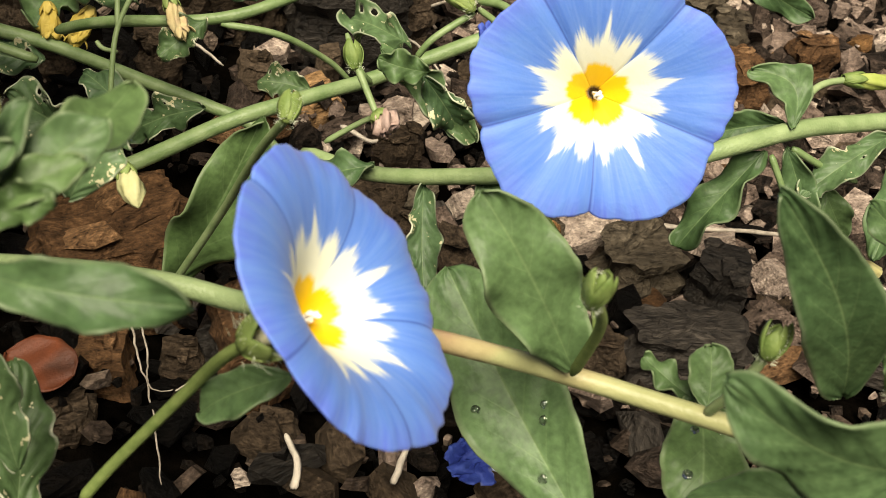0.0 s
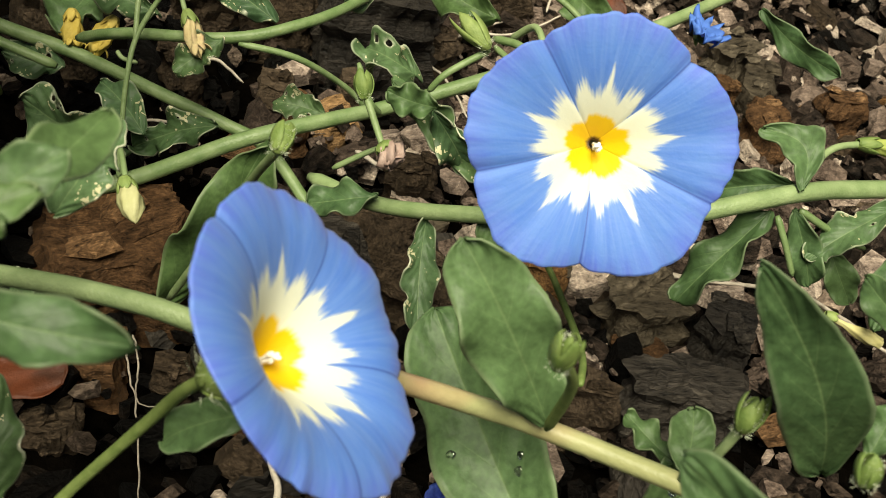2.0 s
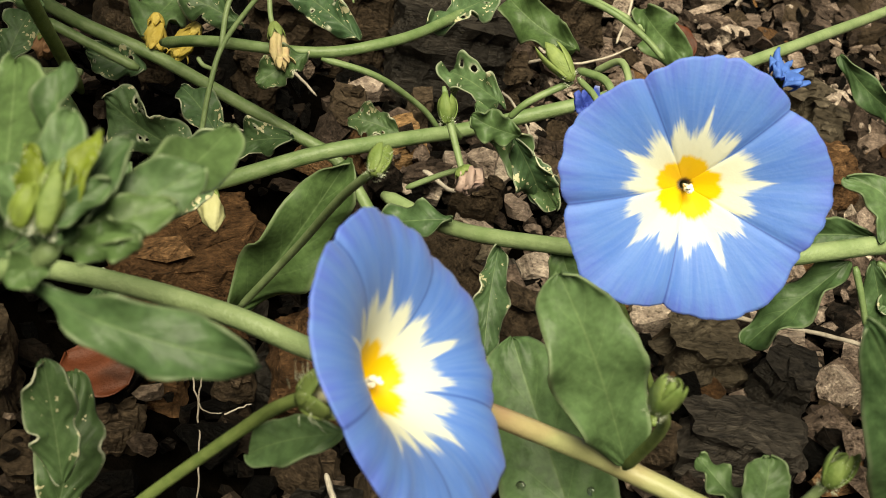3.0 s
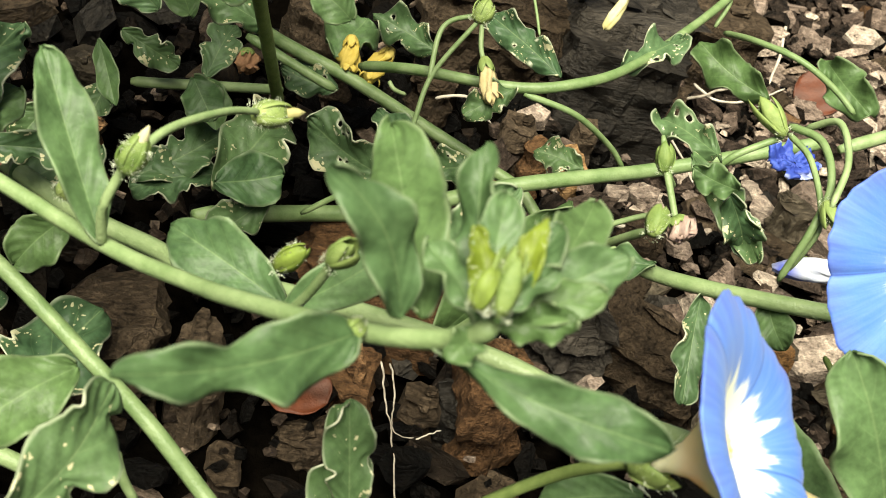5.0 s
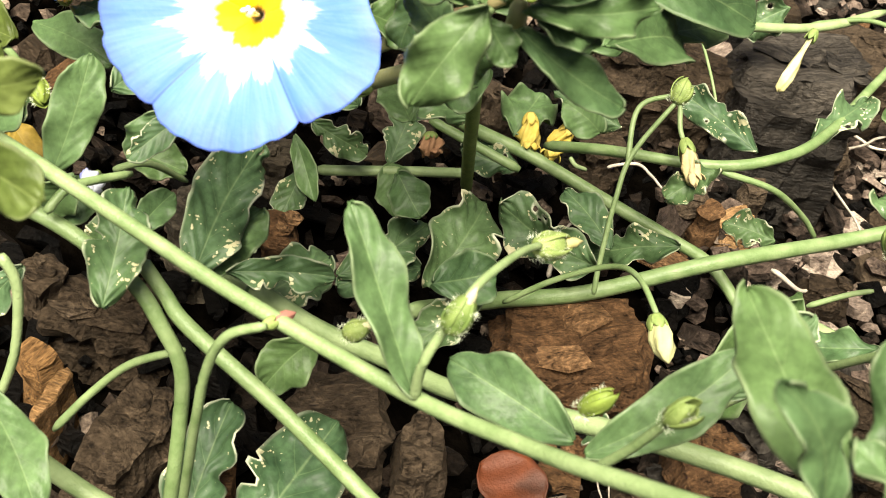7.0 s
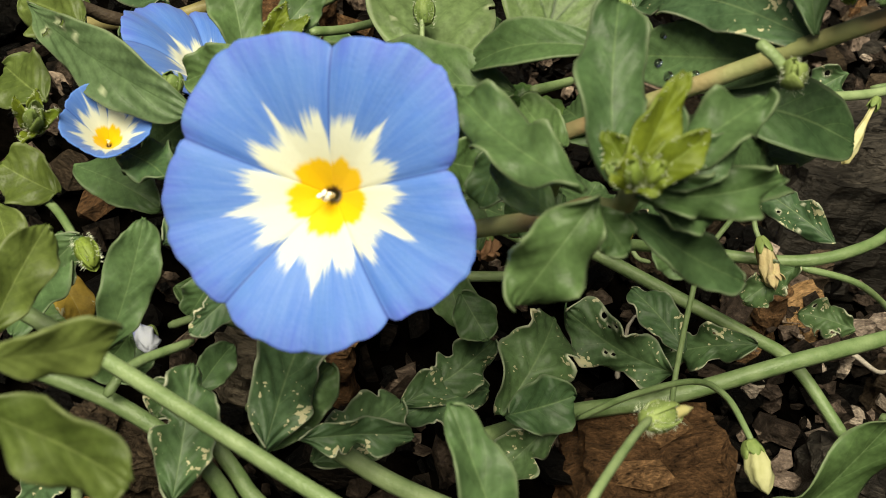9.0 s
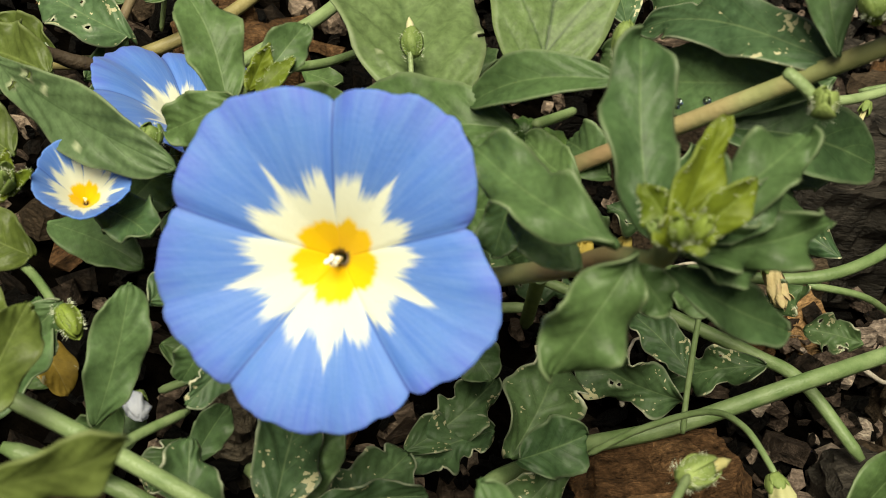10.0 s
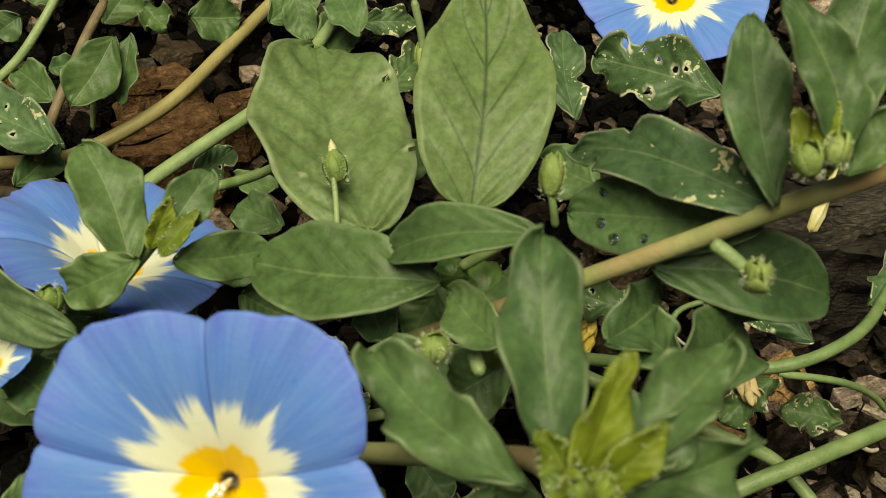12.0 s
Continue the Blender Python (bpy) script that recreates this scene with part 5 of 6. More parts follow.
stem(vine, [(-0.1408, 0.1503, 0.0597), (-0.1300, 0.1464, 0.0617), (-0.1140, 0.1405, 0.0611), (-0.0993, 0.1357, 0.0633), (-0.0891, 0.1297, 0.0675), (-0.0717, 0.1255, 0.0730), (-0.0559, 0.1210, 0.0782), (-0.0406, 0.1176, 0.0803), (-0.0291, 0.1134, 0.0819), (-0.0140, 0.0995, 0.0956)], 1.6, 1.5)
leaf(vine, (-0.0901, 0.1741, 0.0456), (-0.1011, 0.1594, 0.0404), 9.2, (0.20, -0.70, 0.69), roll=15, wave=0.7, kind="spots")
leaf(vine, (-0.0998, 0.1703, 0.0474), (-0.0930, 0.1900, 0.0559), 13.9, (0.06, -0.73, 0.68), roll=0, wave=0.5, kind="spots")
leaf(vine, (-0.1034, 0.1810, 0.0415), (-0.1182, 0.1721, 0.0395), 11.2, (0.12, -0.70, 0.71), roll=10, wave=0.4, kind="spots")
leaf(vine, (-0.0669, 0.1340, 0.0621), (-0.0621, 0.1277, 0.0669), 8.0, (0.08, -0.67, 0.74), roll=0, holes=2)
leaf(vine, (-0.0546, 0.0913, 0.0731), (-0.0584, 0.0972, 0.0884), 6.9, (0.04, -0.58, 0.81), roll=0, kind="spots")
stalk(vine, [(-0.0855, 0.1841, 0.0342), (-0.0766, 0.1851, 0.0431), (-0.0668, 0.1835, 0.0521), (-0.0619, 0.1759, 0.0581), (-0.0576, 0.1653, 0.0596)], 0.59)
rolled(vine, (-0.0579, 0.1658, 0.0587), (-0.0541, 0.1584, 0.0559), 4.4, "pale")
leaf(vine, (-0.0529, 0.1205, 0.0920), (-0.0458, 0.1267, 0.1037), 8.1, (-0.22, -0.70, 0.68), roll=0, kind="spots")

vine = root("trailing_vine", (-0.1347, 0.2113, 0.0269), "thin creeping vine with small leaves over dark soil", "plant", "trailing vines")
stem(vine, [(-0.1347, 0.2113, 0.0332), (-0.1246, 0.2135, 0.0344), (-0.1133, 0.2160, 0.0359), (-0.1004, 0.2155, 0.0399)], 1.3, 1.2)
leaf(vine, (-0.1189, 0.2164, 0.0368), (-0.1122, 0.2059, 0.0309), 10.0, (0.12, -0.75, 0.65), roll=0)
leaf(vine, (-0.1353, 0.2017, 0.0405), (-0.1370, 0.1902, 0.0344), 7.4, (0.21, -0.72, 0.66), roll=10, kind="spots")
leaf(vine, (-0.1368, 0.1987, 0.0521), (-0.1288, 0.1891, 0.0441), 5.0, (0.20, -0.74, 0.64), roll=20, fold=0.4)
leaf(vine, (-0.1359, 0.2090, 0.0484), (-0.1233, 0.2101, 0.0424), 7.5, (0.18, -0.76, 0.62), roll=10, kind="spots")
leaf(vine, (-0.1189, 0.2164, 0.0368), (-0.1169, 0.2291, 0.0442), 9.4, (0.13, -0.78, 0.61), roll=0, kind="spots")
# stem in the brighter calyx green, to lighten it in the cluster's shade
stem(vine, [(-0.0985, 0.1650, 0.1110), (-0.0994, 0.1788, 0.0931), (-0.0998, 0.1960, 0.0650), (-0.1002, 0.2140, 0.0357)], 1.45, 1.4, CALYX)
leaf(vine, (-0.1013, 0.2010, 0.0654), (-0.1167, 0.1989, 0.0707), 9.0, (0.11, -0.80, 0.59), roll=10, kind="spots", wave=0.5)
stem(vine, [(-0.1125, 0.2247, 0.0450), (-0.1011, 0.2232, 0.0422), (-0.0896, 0.2217, 0.0395)], 1.2, 1.2)
leaf(vine, (-0.0931, 0.2346, 0.0388), (-0.0895, 0.2481, 0.0440), 13.6, (0.03, -0.81, 0.58), roll=0, wave=0.4)
leaf(vine, (-0.0695, 0.2333, 0.0496), (-0.0866, 0.2370, 0.0524), 9.1, (-0.02, -0.82, 0.57), roll=10, wave=0.7, holes=2)
stalk(vine, [(-0.1533, 0.1501, 0.0754), (-0.1481, 0.1521, 0.0769), (-0.1440, 0.1587, 0.0690)], 0.59)
leaf(vine, (-0.1362, 0.1409, 0.0989), (-0.1425, 0.1339, 0.0937), 4.8, (0.33, -0.71, 0.63), roll=10, kind="spots")
wilted(vine, (-0.1117, 0.2226, 0.0427), (-0.1098, 0.2194, 0.0391), 4.7, "brown")

vine = root("trailing_vine", (-0.1277, 0.1595, 0.0279), "stout vine with broad leaves, hairy buds and seed capsules", "plant", "trailing vines")
stem(vine, [(-0.1280, 0.1640, 0.0870), (-0.1155, 0.1548, 0.1003), (-0.1060, 0.1477, 0.1106), (-0.0987, 0.1422, 0.1185), (-0.0945, 0.1370, 0.1258), (-0.0915, 0.1300, 0.1320), (-0.0908, 0.1255, 0.1385)], 1.35, 1.15, STEM_RED)
leaf(vine, (-0.0925, 0.1270, 0.1378), (-0.0957, 0.1443, 0.1484), 7.7, (-0.06, -0.82, 0.57), roll=10, fold=0.2, wave=0.4)
leaf(vine, (-0.0938, 0.1226, 0.1391), (-0.0996, 0.1155, 0.1289), 8.0, (-0.05, -0.72, 0.69), roll=-10, fold=0.15, wave=0.4, kind="wide")
leaf(vine, (-0.0955, 0.1257, 0.1367), (-0.1108, 0.1396, 0.1362), 6.9, (0.01, -0.78, 0.63), roll=15, wave=0.55)
leaf(vine, (-0.0894, 0.1252, 0.1414), (-0.0795, 0.1359, 0.1460), 6.1, (-0.15, -0.80, 0.58), roll=-10, wave=0.5)
leaf(vine, (-0.0895, 0.1235, 0.1394), (-0.0758, 0.1321, 0.1385), 5.3, (-0.17, -0.77, 0.62), roll=25, fold=0.4, wave=0.7)
leaf(vine, (-0.0904, 0.1251, 0.1356), (-0.0769, 0.1304, 0.1252), 5.5, (-0.15, -0.73, 0.66), roll=0, wave=0.3)
leaf(vine, (-0.0915, 0.1226, 0.1416), (-0.0880, 0.1285, 0.1506), 4.6, (-0.11, -0.80, 0.59), roll=20, kind="young")
leaf(vine, (-0.0910, 0.1216, 0.1420), (-0.0948, 0.1252, 0.1448), 3.8, (-0.08, -0.78, 0.62), roll=-20, kind="young")
leaf(vine, (-0.0902, 0.1214, 0.1430), (-0.0850, 0.1254, 0.1468), 3.9, (-0.13, -0.78, 0.61), roll=10, kind="young")
leaf(vine, (-0.0911, 0.1198, 0.1429), (-0.0892, 0.1212, 0.1457), 3.6, (-0.11, -0.77, 0.63), roll=0, kind="young")
leaf(vine, (-0.0920, 0.1204, 0.1421), (-0.0922, 0.1208, 0.1457), 3.0, (-0.09, -0.77, 0.63), roll=0, kind="young")
leaf(vine, (-0.0938, 0.1234, 0.1369), (-0.0902, 0.1226, 0.1327), 4.4, (-0.09, -0.74, 0.67), roll=0)
bud(vine, (-0.0912, 0.1202, 0.1433), (-0.0920, 0.1199, 0.1460), 1.5, "young")
bud(vine, (-0.0900, 0.1205, 0.1435), (-0.0893, 0.1203, 0.1461), 1.7, "young")
bud(vine, (-0.0927, 0.1210, 0.1428), (-0.0939, 0.1210, 0.1445), 1.3, "hairy")
leaf(vine, (-0.0897, 0.1234, 0.1408), (-0.0882, 0.1281, 0.1473), 3.5, (-0.12, -0.79, 0.60), roll=30, fold=0.3)
leaf(vine, (-0.0886, 0.1243, 0.1403), (-0.0819, 0.1303, 0.1431), 4.5, (-0.15, -0.78, 0.61), roll=20, fold=0.3)
leaf(vine, (-0.0887, 0.1251, 0.1381), (-0.0820, 0.1282, 0.1349), 4.7, (-0.14, -0.76, 0.64), roll=-20, fold=0.3)
leaf(vine, (-0.0980, 0.1326, 0.1271), (-0.1053, 0.1404, 0.1278), 5.7, (-0.00, -0.76, 0.65), roll=10, wave=0.3)
leaf(vine, (-0.0975, 0.1312, 0.1285), (-0.0941, 0.1314, 0.1225), 4.9, (-0.05, -0.73, 0.68), roll=0)
leaf(vine, (-0.1059, 0.1494, 0.1232), (-0.1073, 0.1452, 0.1157), 5.6, (0.03, -0.76, 0.65), roll=10)
stem(vine, [(-0.1280, 0.1800, 0.0830), (-0.1130, 0.1768, 0.0965), (-0.0980, 0.1740, 0.1094), (-0.0888, 0.1723, 0.1173), (-0.0786, 0.1704, 0.1261), (-0.0701, 0.1689, 0.1334), (-0.0612, 0.1672, 0.1410), (-0.0572, 0.1665, 0.1445)], 1.3, 1.2, STEM_RED)
leaf(vine, (-0.0693, 0.1738, 0.1269), (-0.0925, 0.1837, 0.1181), 11.0, (-0.12, -0.75, 0.65), roll=10, arch=0.08, wave=0.05, drops=True)
leaf(vine, (-0.0809, 0.1724, 0.1202), (-0.0583, 0.1758, 0.1153), 11.9, (-0.20, -0.72, 0.67), roll=-10, arch=0.06, wave=0.05)
leaf(vine, (-0.0705, 0.1684, 0.1345), (-0.0936, 0.1919, 0.1229), 8.6, (-0.11, -0.79, 0.61), roll=10, fold=0.15, arch=0.07, wave=0.25, belly=0.45, kind="spots")
leaf(vine, (-0.0953, 0.1663, 0.1292), (-0.1143, 0.1701, 0.1207), 7.1, (0.05, -0.73, 0.68), roll=30, fold=0.45, arch=0.1, wave=0.05)
leaf(vine, (-0.1067, 0.1682, 0.1178), (-0.1315, 0.1730, 0.1139), 13.4, (0.14, -0.70, 0.70), roll=15, arch=0.08, wave=0.05)
leaf(vine, (-0.1198, 0.1935, 0.1032), (-0.1348, 0.2297, 0.1094), 25.1, (0.16, -0.77, 0.61), roll=10, arch=0.05, kind="round", wave=0.12, holes=3)
leaf(vine, (-0.1049, 0.1925, 0.1094), (-0.1065, 0.2235, 0.1289), 20.3, (0.05, -0.81, 0.58), roll=0, kind="veined", wave=0.05)
leaf(vine, (-0.0899, 0.2340, 0.0965), (-0.0932, 0.2533, 0.1033), 8.5, (-0.03, -0.83, 0.56), roll=10, kind="spots")
leaf(vine, (-0.0618, 0.2541, 0.0910), (-0.0862, 0.2652, 0.0910), 15.5, (-0.10, -0.83, 0.55), roll=10, wave=0.4, holes=9)
leaf(vine, (-0.0704, 0.1674, 0.1355), (-0.0754, 0.1791, 0.1517), 7.6, (-0.19, -0.81, 0.56), roll=5, fold=0.15, wave=0.15, belly=0.6, curl=0.0)
leaf(vine, (-0.0663, 0.1653, 0.1432), (-0.0636, 0.1795, 0.1570), 8.6, (-0.26, -0.81, 0.53), roll=-10, fold=0.2, belly=0.6, curl=0.0)
leaf(vine, (-0.0662, 0.1623, 0.1459), (-0.0741, 0.1719, 0.1586), 6.4, (-0.21, -0.83, 0.52), roll=20, fold=0.3, wave=0.3, belly=0.5, bend=0.08, curl=0.0)
leaf(vine, (-0.0686, 0.1633, 0.1427), (-0.0713, 0.1660, 0.1489), 3.2, (-0.24, -0.80, 0.55), roll=20, kind="young")
bud(vine, (-0.0698, 0.1610, 0.1448), (-0.0707, 0.1625, 0.1480), 3.0, "hairy")
bud(vine, (-0.0677, 0.1612, 0.1463), (-0.0676, 0.1626, 0.1493), 2.6, "hairy")
leaf(vine, (-0.0652, 0.1638, 0.1430), (-0.0614, 0.1673, 0.1494), 4.6, (-0.24, -0.80, 0.55), roll=-10, wave=0.4)
leaf(vine, (-0.0680, 0.1620, 0.1442), (-0.0683, 0.1652, 0.1508), 3.0, (-0.23, -0.80, 0.56), roll=-20, kind="young")
leaf(vine, (-0.0794, 0.1534, 0.1194), (-0.0671, 0.1754, 0.1103), 10.3, (-0.18, -0.68, 0.71), roll=0)
bud(vine, (-0.0738, 0.1535, 0.1365), (-0.0748, 0.1517, 0.1404), 3.2, "hairy")
stalk(vine, [(-0.0790, 0.1542, 0.1406), (-0.0766, 0.1533, 0.1394), (-0.0740, 0.1528, 0.1372)], 0.67)
stalk(vine, [(-0.0932, 0.1803, 0.1182), (-0.0937, 0.1802, 0.1211), (-0.0943, 0.1809, 0.1233)], 0.5)
bud(vine, (-0.0943, 0.1806, 0.1230), (-0.0942, 0.1845, 0.1272), 3.1, "hairy")
stalk(vine, [(-0.1241, 0.1915, 0.1044), (-0.1247, 0.1942, 0.1074), (-0.1256, 0.1970, 0.1105)], 0.42)
bud(vine, (-0.1248, 0.1966, 0.1087), (-0.1261, 0.1998, 0.1123), 3.6, "tipped")
bud(vine, (-0.1058, 0.1542, 0.1200), (-0.1059, 0.1545, 0.1233), 3.8, "hairy")
stalk(vine, [(-0.1200, 0.2450, 0.1114), (-0.1185, 0.2437, 0.1056), (-0.1179, 0.2427, 0.1015)], 0.67)
bud(vine, (-0.1181, 0.2447, 0.1037), (-0.1179, 0.2402, 0.0988), 2.7, "plain")
wilted(vine, (-0.1100, 0.1420, 0.1104), (-0.1149, 0.1391, 0.1105), 2.2, "dusky")
capsule(vine, (-0.1021, 0.1817, 0.1046), 7.8)
capsule(vine, (-0.1060, 0.1762, 0.1118), 4.6)
stalk(vine, [(-0.1047, 0.1755, 0.1139), (-0.1019, 0.1800, 0.1125), (-0.0991, 0.1844, 0.1112)], 0.7)
stalk(vine, [(-0.1019, 0.1627, 0.1143), (-0.1045, 0.1684, 0.1121), (-0.1073, 0.1746, 0.1105)], 0.74)
stalk(vine, [(-0.1008, 0.1588, 0.1129), (-0.1020, 0.1667, 0.1100), (-0.0981, 0.1732, 0.1080)], 0.89)
leaf(vine, (-0.1129, 0.1676, 0.1063), (-0.1169, 0.1786, 0.1042), 6.9, (0.10, -0.67, 0.73), roll=0)
leaf(vine, (-0.1150, 0.1589, 0.1114), (-0.1074, 0.1641, 0.1078), 8.5, (0.08, -0.65, 0.76), roll=0)

vine = root("trailing_vine", (-0.1553, 0.1708, 0.0347), "dense leafy vine with round leaves and brown stems", "plant", "trailing vines")
stem(vine, [(-0.1527, 0.1697, 0.1052), (-0.1478, 0.1719, 0.1116), (-0.1433, 0.1745, 0.1167)], 1.5, 1.4)
leaf(vine, (-0.1461, 0.1693, 0.1143), (-0.1547, 0.1806, 0.1245), 9.0, (0.34, -0.68, 0.65), roll=10, fold=0.2)
leaf(vine, (-0.1428, 0.1716, 0.1165), (-0.1379, 0.1800, 0.1222), 6.2, (0.28, -0.70, 0.66), roll=0, fold=0.2)
leaf(vine, (-0.1449, 0.1685, 0.1162), (-0.1551, 0.1673, 0.1100), 7.3, (0.34, -0.64, 0.69), roll=0)
leaf(vine, (-0.1409, 0.1703, 0.1149), (-0.1310, 0.1798, 0.1097), 7.2, (0.24, -0.68, 0.69), roll=0)
leaf(vine, (-0.1436, 0.1703, 0.1166), (-0.1414, 0.1750, 0.1214), 3.3, (0.30, -0.68, 0.67), roll=20, kind="young")
leaf(vine, (-0.1421, 0.1693, 0.1168), (-0.1384, 0.1743, 0.1205), 2.9, (0.28, -0.68, 0.67), roll=-20, kind="young")
bud(vine, (-0.1572, 0.1672, 0.1072), (-0.1571, 0.1678, 0.1108), 3.7, "hairy")
leaf(vine, (-0.1882, 0.1845, 0.1063), (-0.1535, 0.1601, 0.1093), 10.0, (0.10, -0.72, 0.69), roll=8, fold=0.2, arch=0.10, wave=0.15, holes=5, kind="pale", belly=0.68)
leaf(vine, (-0.1816, 0.1891, 0.1010), (-0.1961, 0.1943, 0.1007), 12.1, (0.42, -0.72, 0.55), roll=0, wave=0.3, kind="olive")
leaf(vine, (-0.1762, 0.1595, 0.1012), (-0.1771, 0.1574, 0.1080), 2.6, (0.15, -0.70, 0.70), roll=0, kind="young")
leaf(vine, (-0.1762, 0.1595, 0.1012), (-0.1742, 0.1587, 0.1090), 2.8, (0.15, -0.70, 0.70), roll=0, kind="young")
leaf(vine, (-0.1762, 0.1595, 0.1012), (-0.1710, 0.1576, 0.1074), 2.4, (0.15, -0.70, 0.70), roll=0, kind="young")
leaf(vine, (-0.1762, 0.1595, 0.1012), (-0.1745, 0.1538, 0.1037), 2.6, (0.15, -0.70, 0.70), roll=0, kind="young")
bud(vine, (-0.1754, 0.1584, 0.1029), (-0.1735, 0.1566, 0.1082), 2.6, "hairy")
leaf(vine, (-0.1790, 0.1738, 0.0836), (-0.1613, 0.1669, 0.0847), 8.3, (0.34, -0.65, 0.68), roll=0)
leaf(vine, (-0.1743, 0.1595, 0.0898), (-0.1853, 0.1635, 0.0897), 9.7, (0.41, -0.63, 0.66), roll=10, kind="olive")
leaf(vine, (-0.1562, 0.1354, 0.0845), (-0.1528, 0.1449, 0.1018), 8.0, (0.32, -0.60, 0.73), roll=5, fold=0.1)
leaf(vine, (-0.1725, 0.1558, 0.0855), (-0.1694, 0.1341, 0.0847), 8.3, (0.39, -0.57, 0.72), roll=10)
leaf(vine, (-0.1393, 0.0888, 0.1377), (-0.1311, 0.0953, 0.1369), 5.7, (0.37, -0.56, 0.75), roll=40, fold=0.1, wave=0.2, kind="olive")
leaf(vine, (-0.1408, 0.0881, 0.1326), (-0.1269, 0.0846, 0.1314), 8.1, (0.35, -0.50, 0.80), roll=35, fold=0.15, kind="olive")
leaf(vine, (-0.1578, 0.1140, 0.1094), (-0.1570, 0.1288, 0.1139), 7.1, (0.41, -0.58, 0.70), roll=10, kind="olive")
leaf(vine, (-0.1443, 0.1490, 0.0908), (-0.1479, 0.1460, 0.0835), 5.9, (0.26, -0.62, 0.74), roll=0)
leaf(vine, (-0.1796, 0.1515, 0.0933), (-0.1710, 0.1410, 0.0896), 7.4, (0.42, -0.59, 0.69), roll=0, kind="olive")
stalk(vine, [(-0.1829, 0.1613, 0.0869), (-0.1757, 0.1596, 0.0871), (-0.1673, 0.1512, 0.0886), (-0.1642, 0.1476, 0.0872)], 0.67)
bud(vine, (-0.1657, 0.1501, 0.0901), (-0.1619, 0.1463, 0.0884), 3.6, "young")
leaf(vine, (-0.1779, 0.1606, 0.0709), (-0.1708, 0.1555, 0.0646), 6.6, (0.36, -0.58, 0.73), roll=0, kind="yellowed")
stalk(vine, [(-0.1515, 0.1253, 0.0874), (-0.1494, 0.1299, 0.0894), (-0.1443, 0.1386, 0.0866)], 0.67)
stem(vine, [(-0.2219, 0.2563, 0.0540), (-0.2028, 0.2512, 0.0610), (-0.1884, 0.2464, 0.0689), (-0.1736, 0.2588, 0.0736), (-0.1655, 0.2758, 0.0769), (-0.1573, 0.2934, 0.0808), (-0.1516, 0.3079, 0.0814)], 1.6, 1.5, STEM_TAN)
stem(vine, [(-0.1715, 0.2268, 0.0748), (-0.1672, 0.2344, 0.0754), (-0.1594, 0.2437, 0.0776), (-0.1523, 0.2527, 0.0795), (-0.1461, 0.2680, 0.0810), (-0.1418, 0.2836, 0.0830)], 1.5, 1.4)
stalk(vine, [(-0.1475, 0.2080, 0.0957), (-0.1437, 0.2133, 0.0937), (-0.1403, 0.2189, 0.0922), (-0.1327, 0.2352, 0.0875)], 0.81)
stem(vine, [(-0.1954, 0.2404, 0.0702), (-0.1949, 0.2510, 0.0746), (-0.1925, 0.2650, 0.0823), (-0.1905, 0.2761, 0.0869)], 1.1, 1.1, STEM_BROWN)
stem(vine, [(-0.2151, 0.2592, 0.0709), (-0.2074, 0.2659, 0.0774), (-0.2023, 0.2731, 0.0848), (-0.2015, 0.2825, 0.0877)], 1.1, 1.0)
leaf(vine, (-0.1815, 0.2565, 0.0908), (-0.1870, 0.2434, 0.0829), 10.5, (0.36, -0.74, 0.56), roll=10)
leaf(vine, (-0.1796, 0.2605, 0.0891), (-0.1797, 0.2491, 0.0797), 6.4, (0.34, -0.75, 0.56), roll=20)
stalk(vine, [(-0.1855, 0.2512, 0.0811), (-0.1867, 0.2497, 0.0722)], 0.52)
leaf(vine, (-0.1820, 0.2763, 0.0862), (-0.1761, 0.2719, 0.0839), 7.4, (0.32, -0.79, 0.53), roll=0, wave=0.5)
leaf(vine, (-0.1736, 0.2799, 0.0822), (-0.1626, 0.2812, 0.0825), 11.4, (0.27, -0.80, 0.53), roll=0)
leaf(vine, (-0.1521, 0.2866, 0.0874), (-0.1474, 0.2796, 0.0792), 7.6, (0.20, -0.82, 0.53), roll=10)
leaf(vine, (-0.1423, 0.2726, 0.0784), (-0.1400, 0.2881, 0.0834), 10.1, (0.17, -0.82, 0.55), roll=10)
leaf(vine, (-0.1378, 0.2893, 0.0787), (-0.1255, 0.2941, 0.0769), 7.2, (0.13, -0.83, 0.54), roll=0, kind="spots", wave=0.4)
leaf(vine, (-0.1887, 0.2375, 0.0775), (-0.2153, 0.2498, 0.0785), 13.0, (0.30, -0.75, 0.58), roll=10, fold=0.15, wave=0.4, holes=5)
leaf(vine, (-0.2012, 0.2650, 0.0758), (-0.1952, 0.2665, 0.0769), 5.0, (0.38, -0.74, 0.56), roll=0)
leaf(vine, (-0.1505, 0.2282, 0.0817), (-0.1421, 0.2239, 0.0835), 5.3, (0.23, -0.73, 0.65), roll=0)
leaf(vine, (-0.2033, 0.2781, 0.0831), (-0.2100, 0.2834, 0.0851), 7.6, (0.40, -0.76, 0.51), roll=0)
leaf(vine, (-0.2136, 0.2813, 0.0774), (-0.2183, 0.2782, 0.0745), 7.8, (0.42, -0.74, 0.52), roll=0)
leaf(vine, (-0.1431, 0.1854, 0.0996), (-0.1361, 0.1898, 0.0965), 6.8, (0.24, -0.68, 0.70), roll=0)
leaf(vine, (-0.1653, 0.1662, 0.0953), (-0.1548, 0.1574, 0.0992), 8.4, (0.37, -0.55, 0.75), roll=0)
leaf(vine, (-0.1467, 0.1688, 0.0835), (-0.1587, 0.1772, 0.0870), 11.1, (0.27, -0.69, 0.67), roll=0)
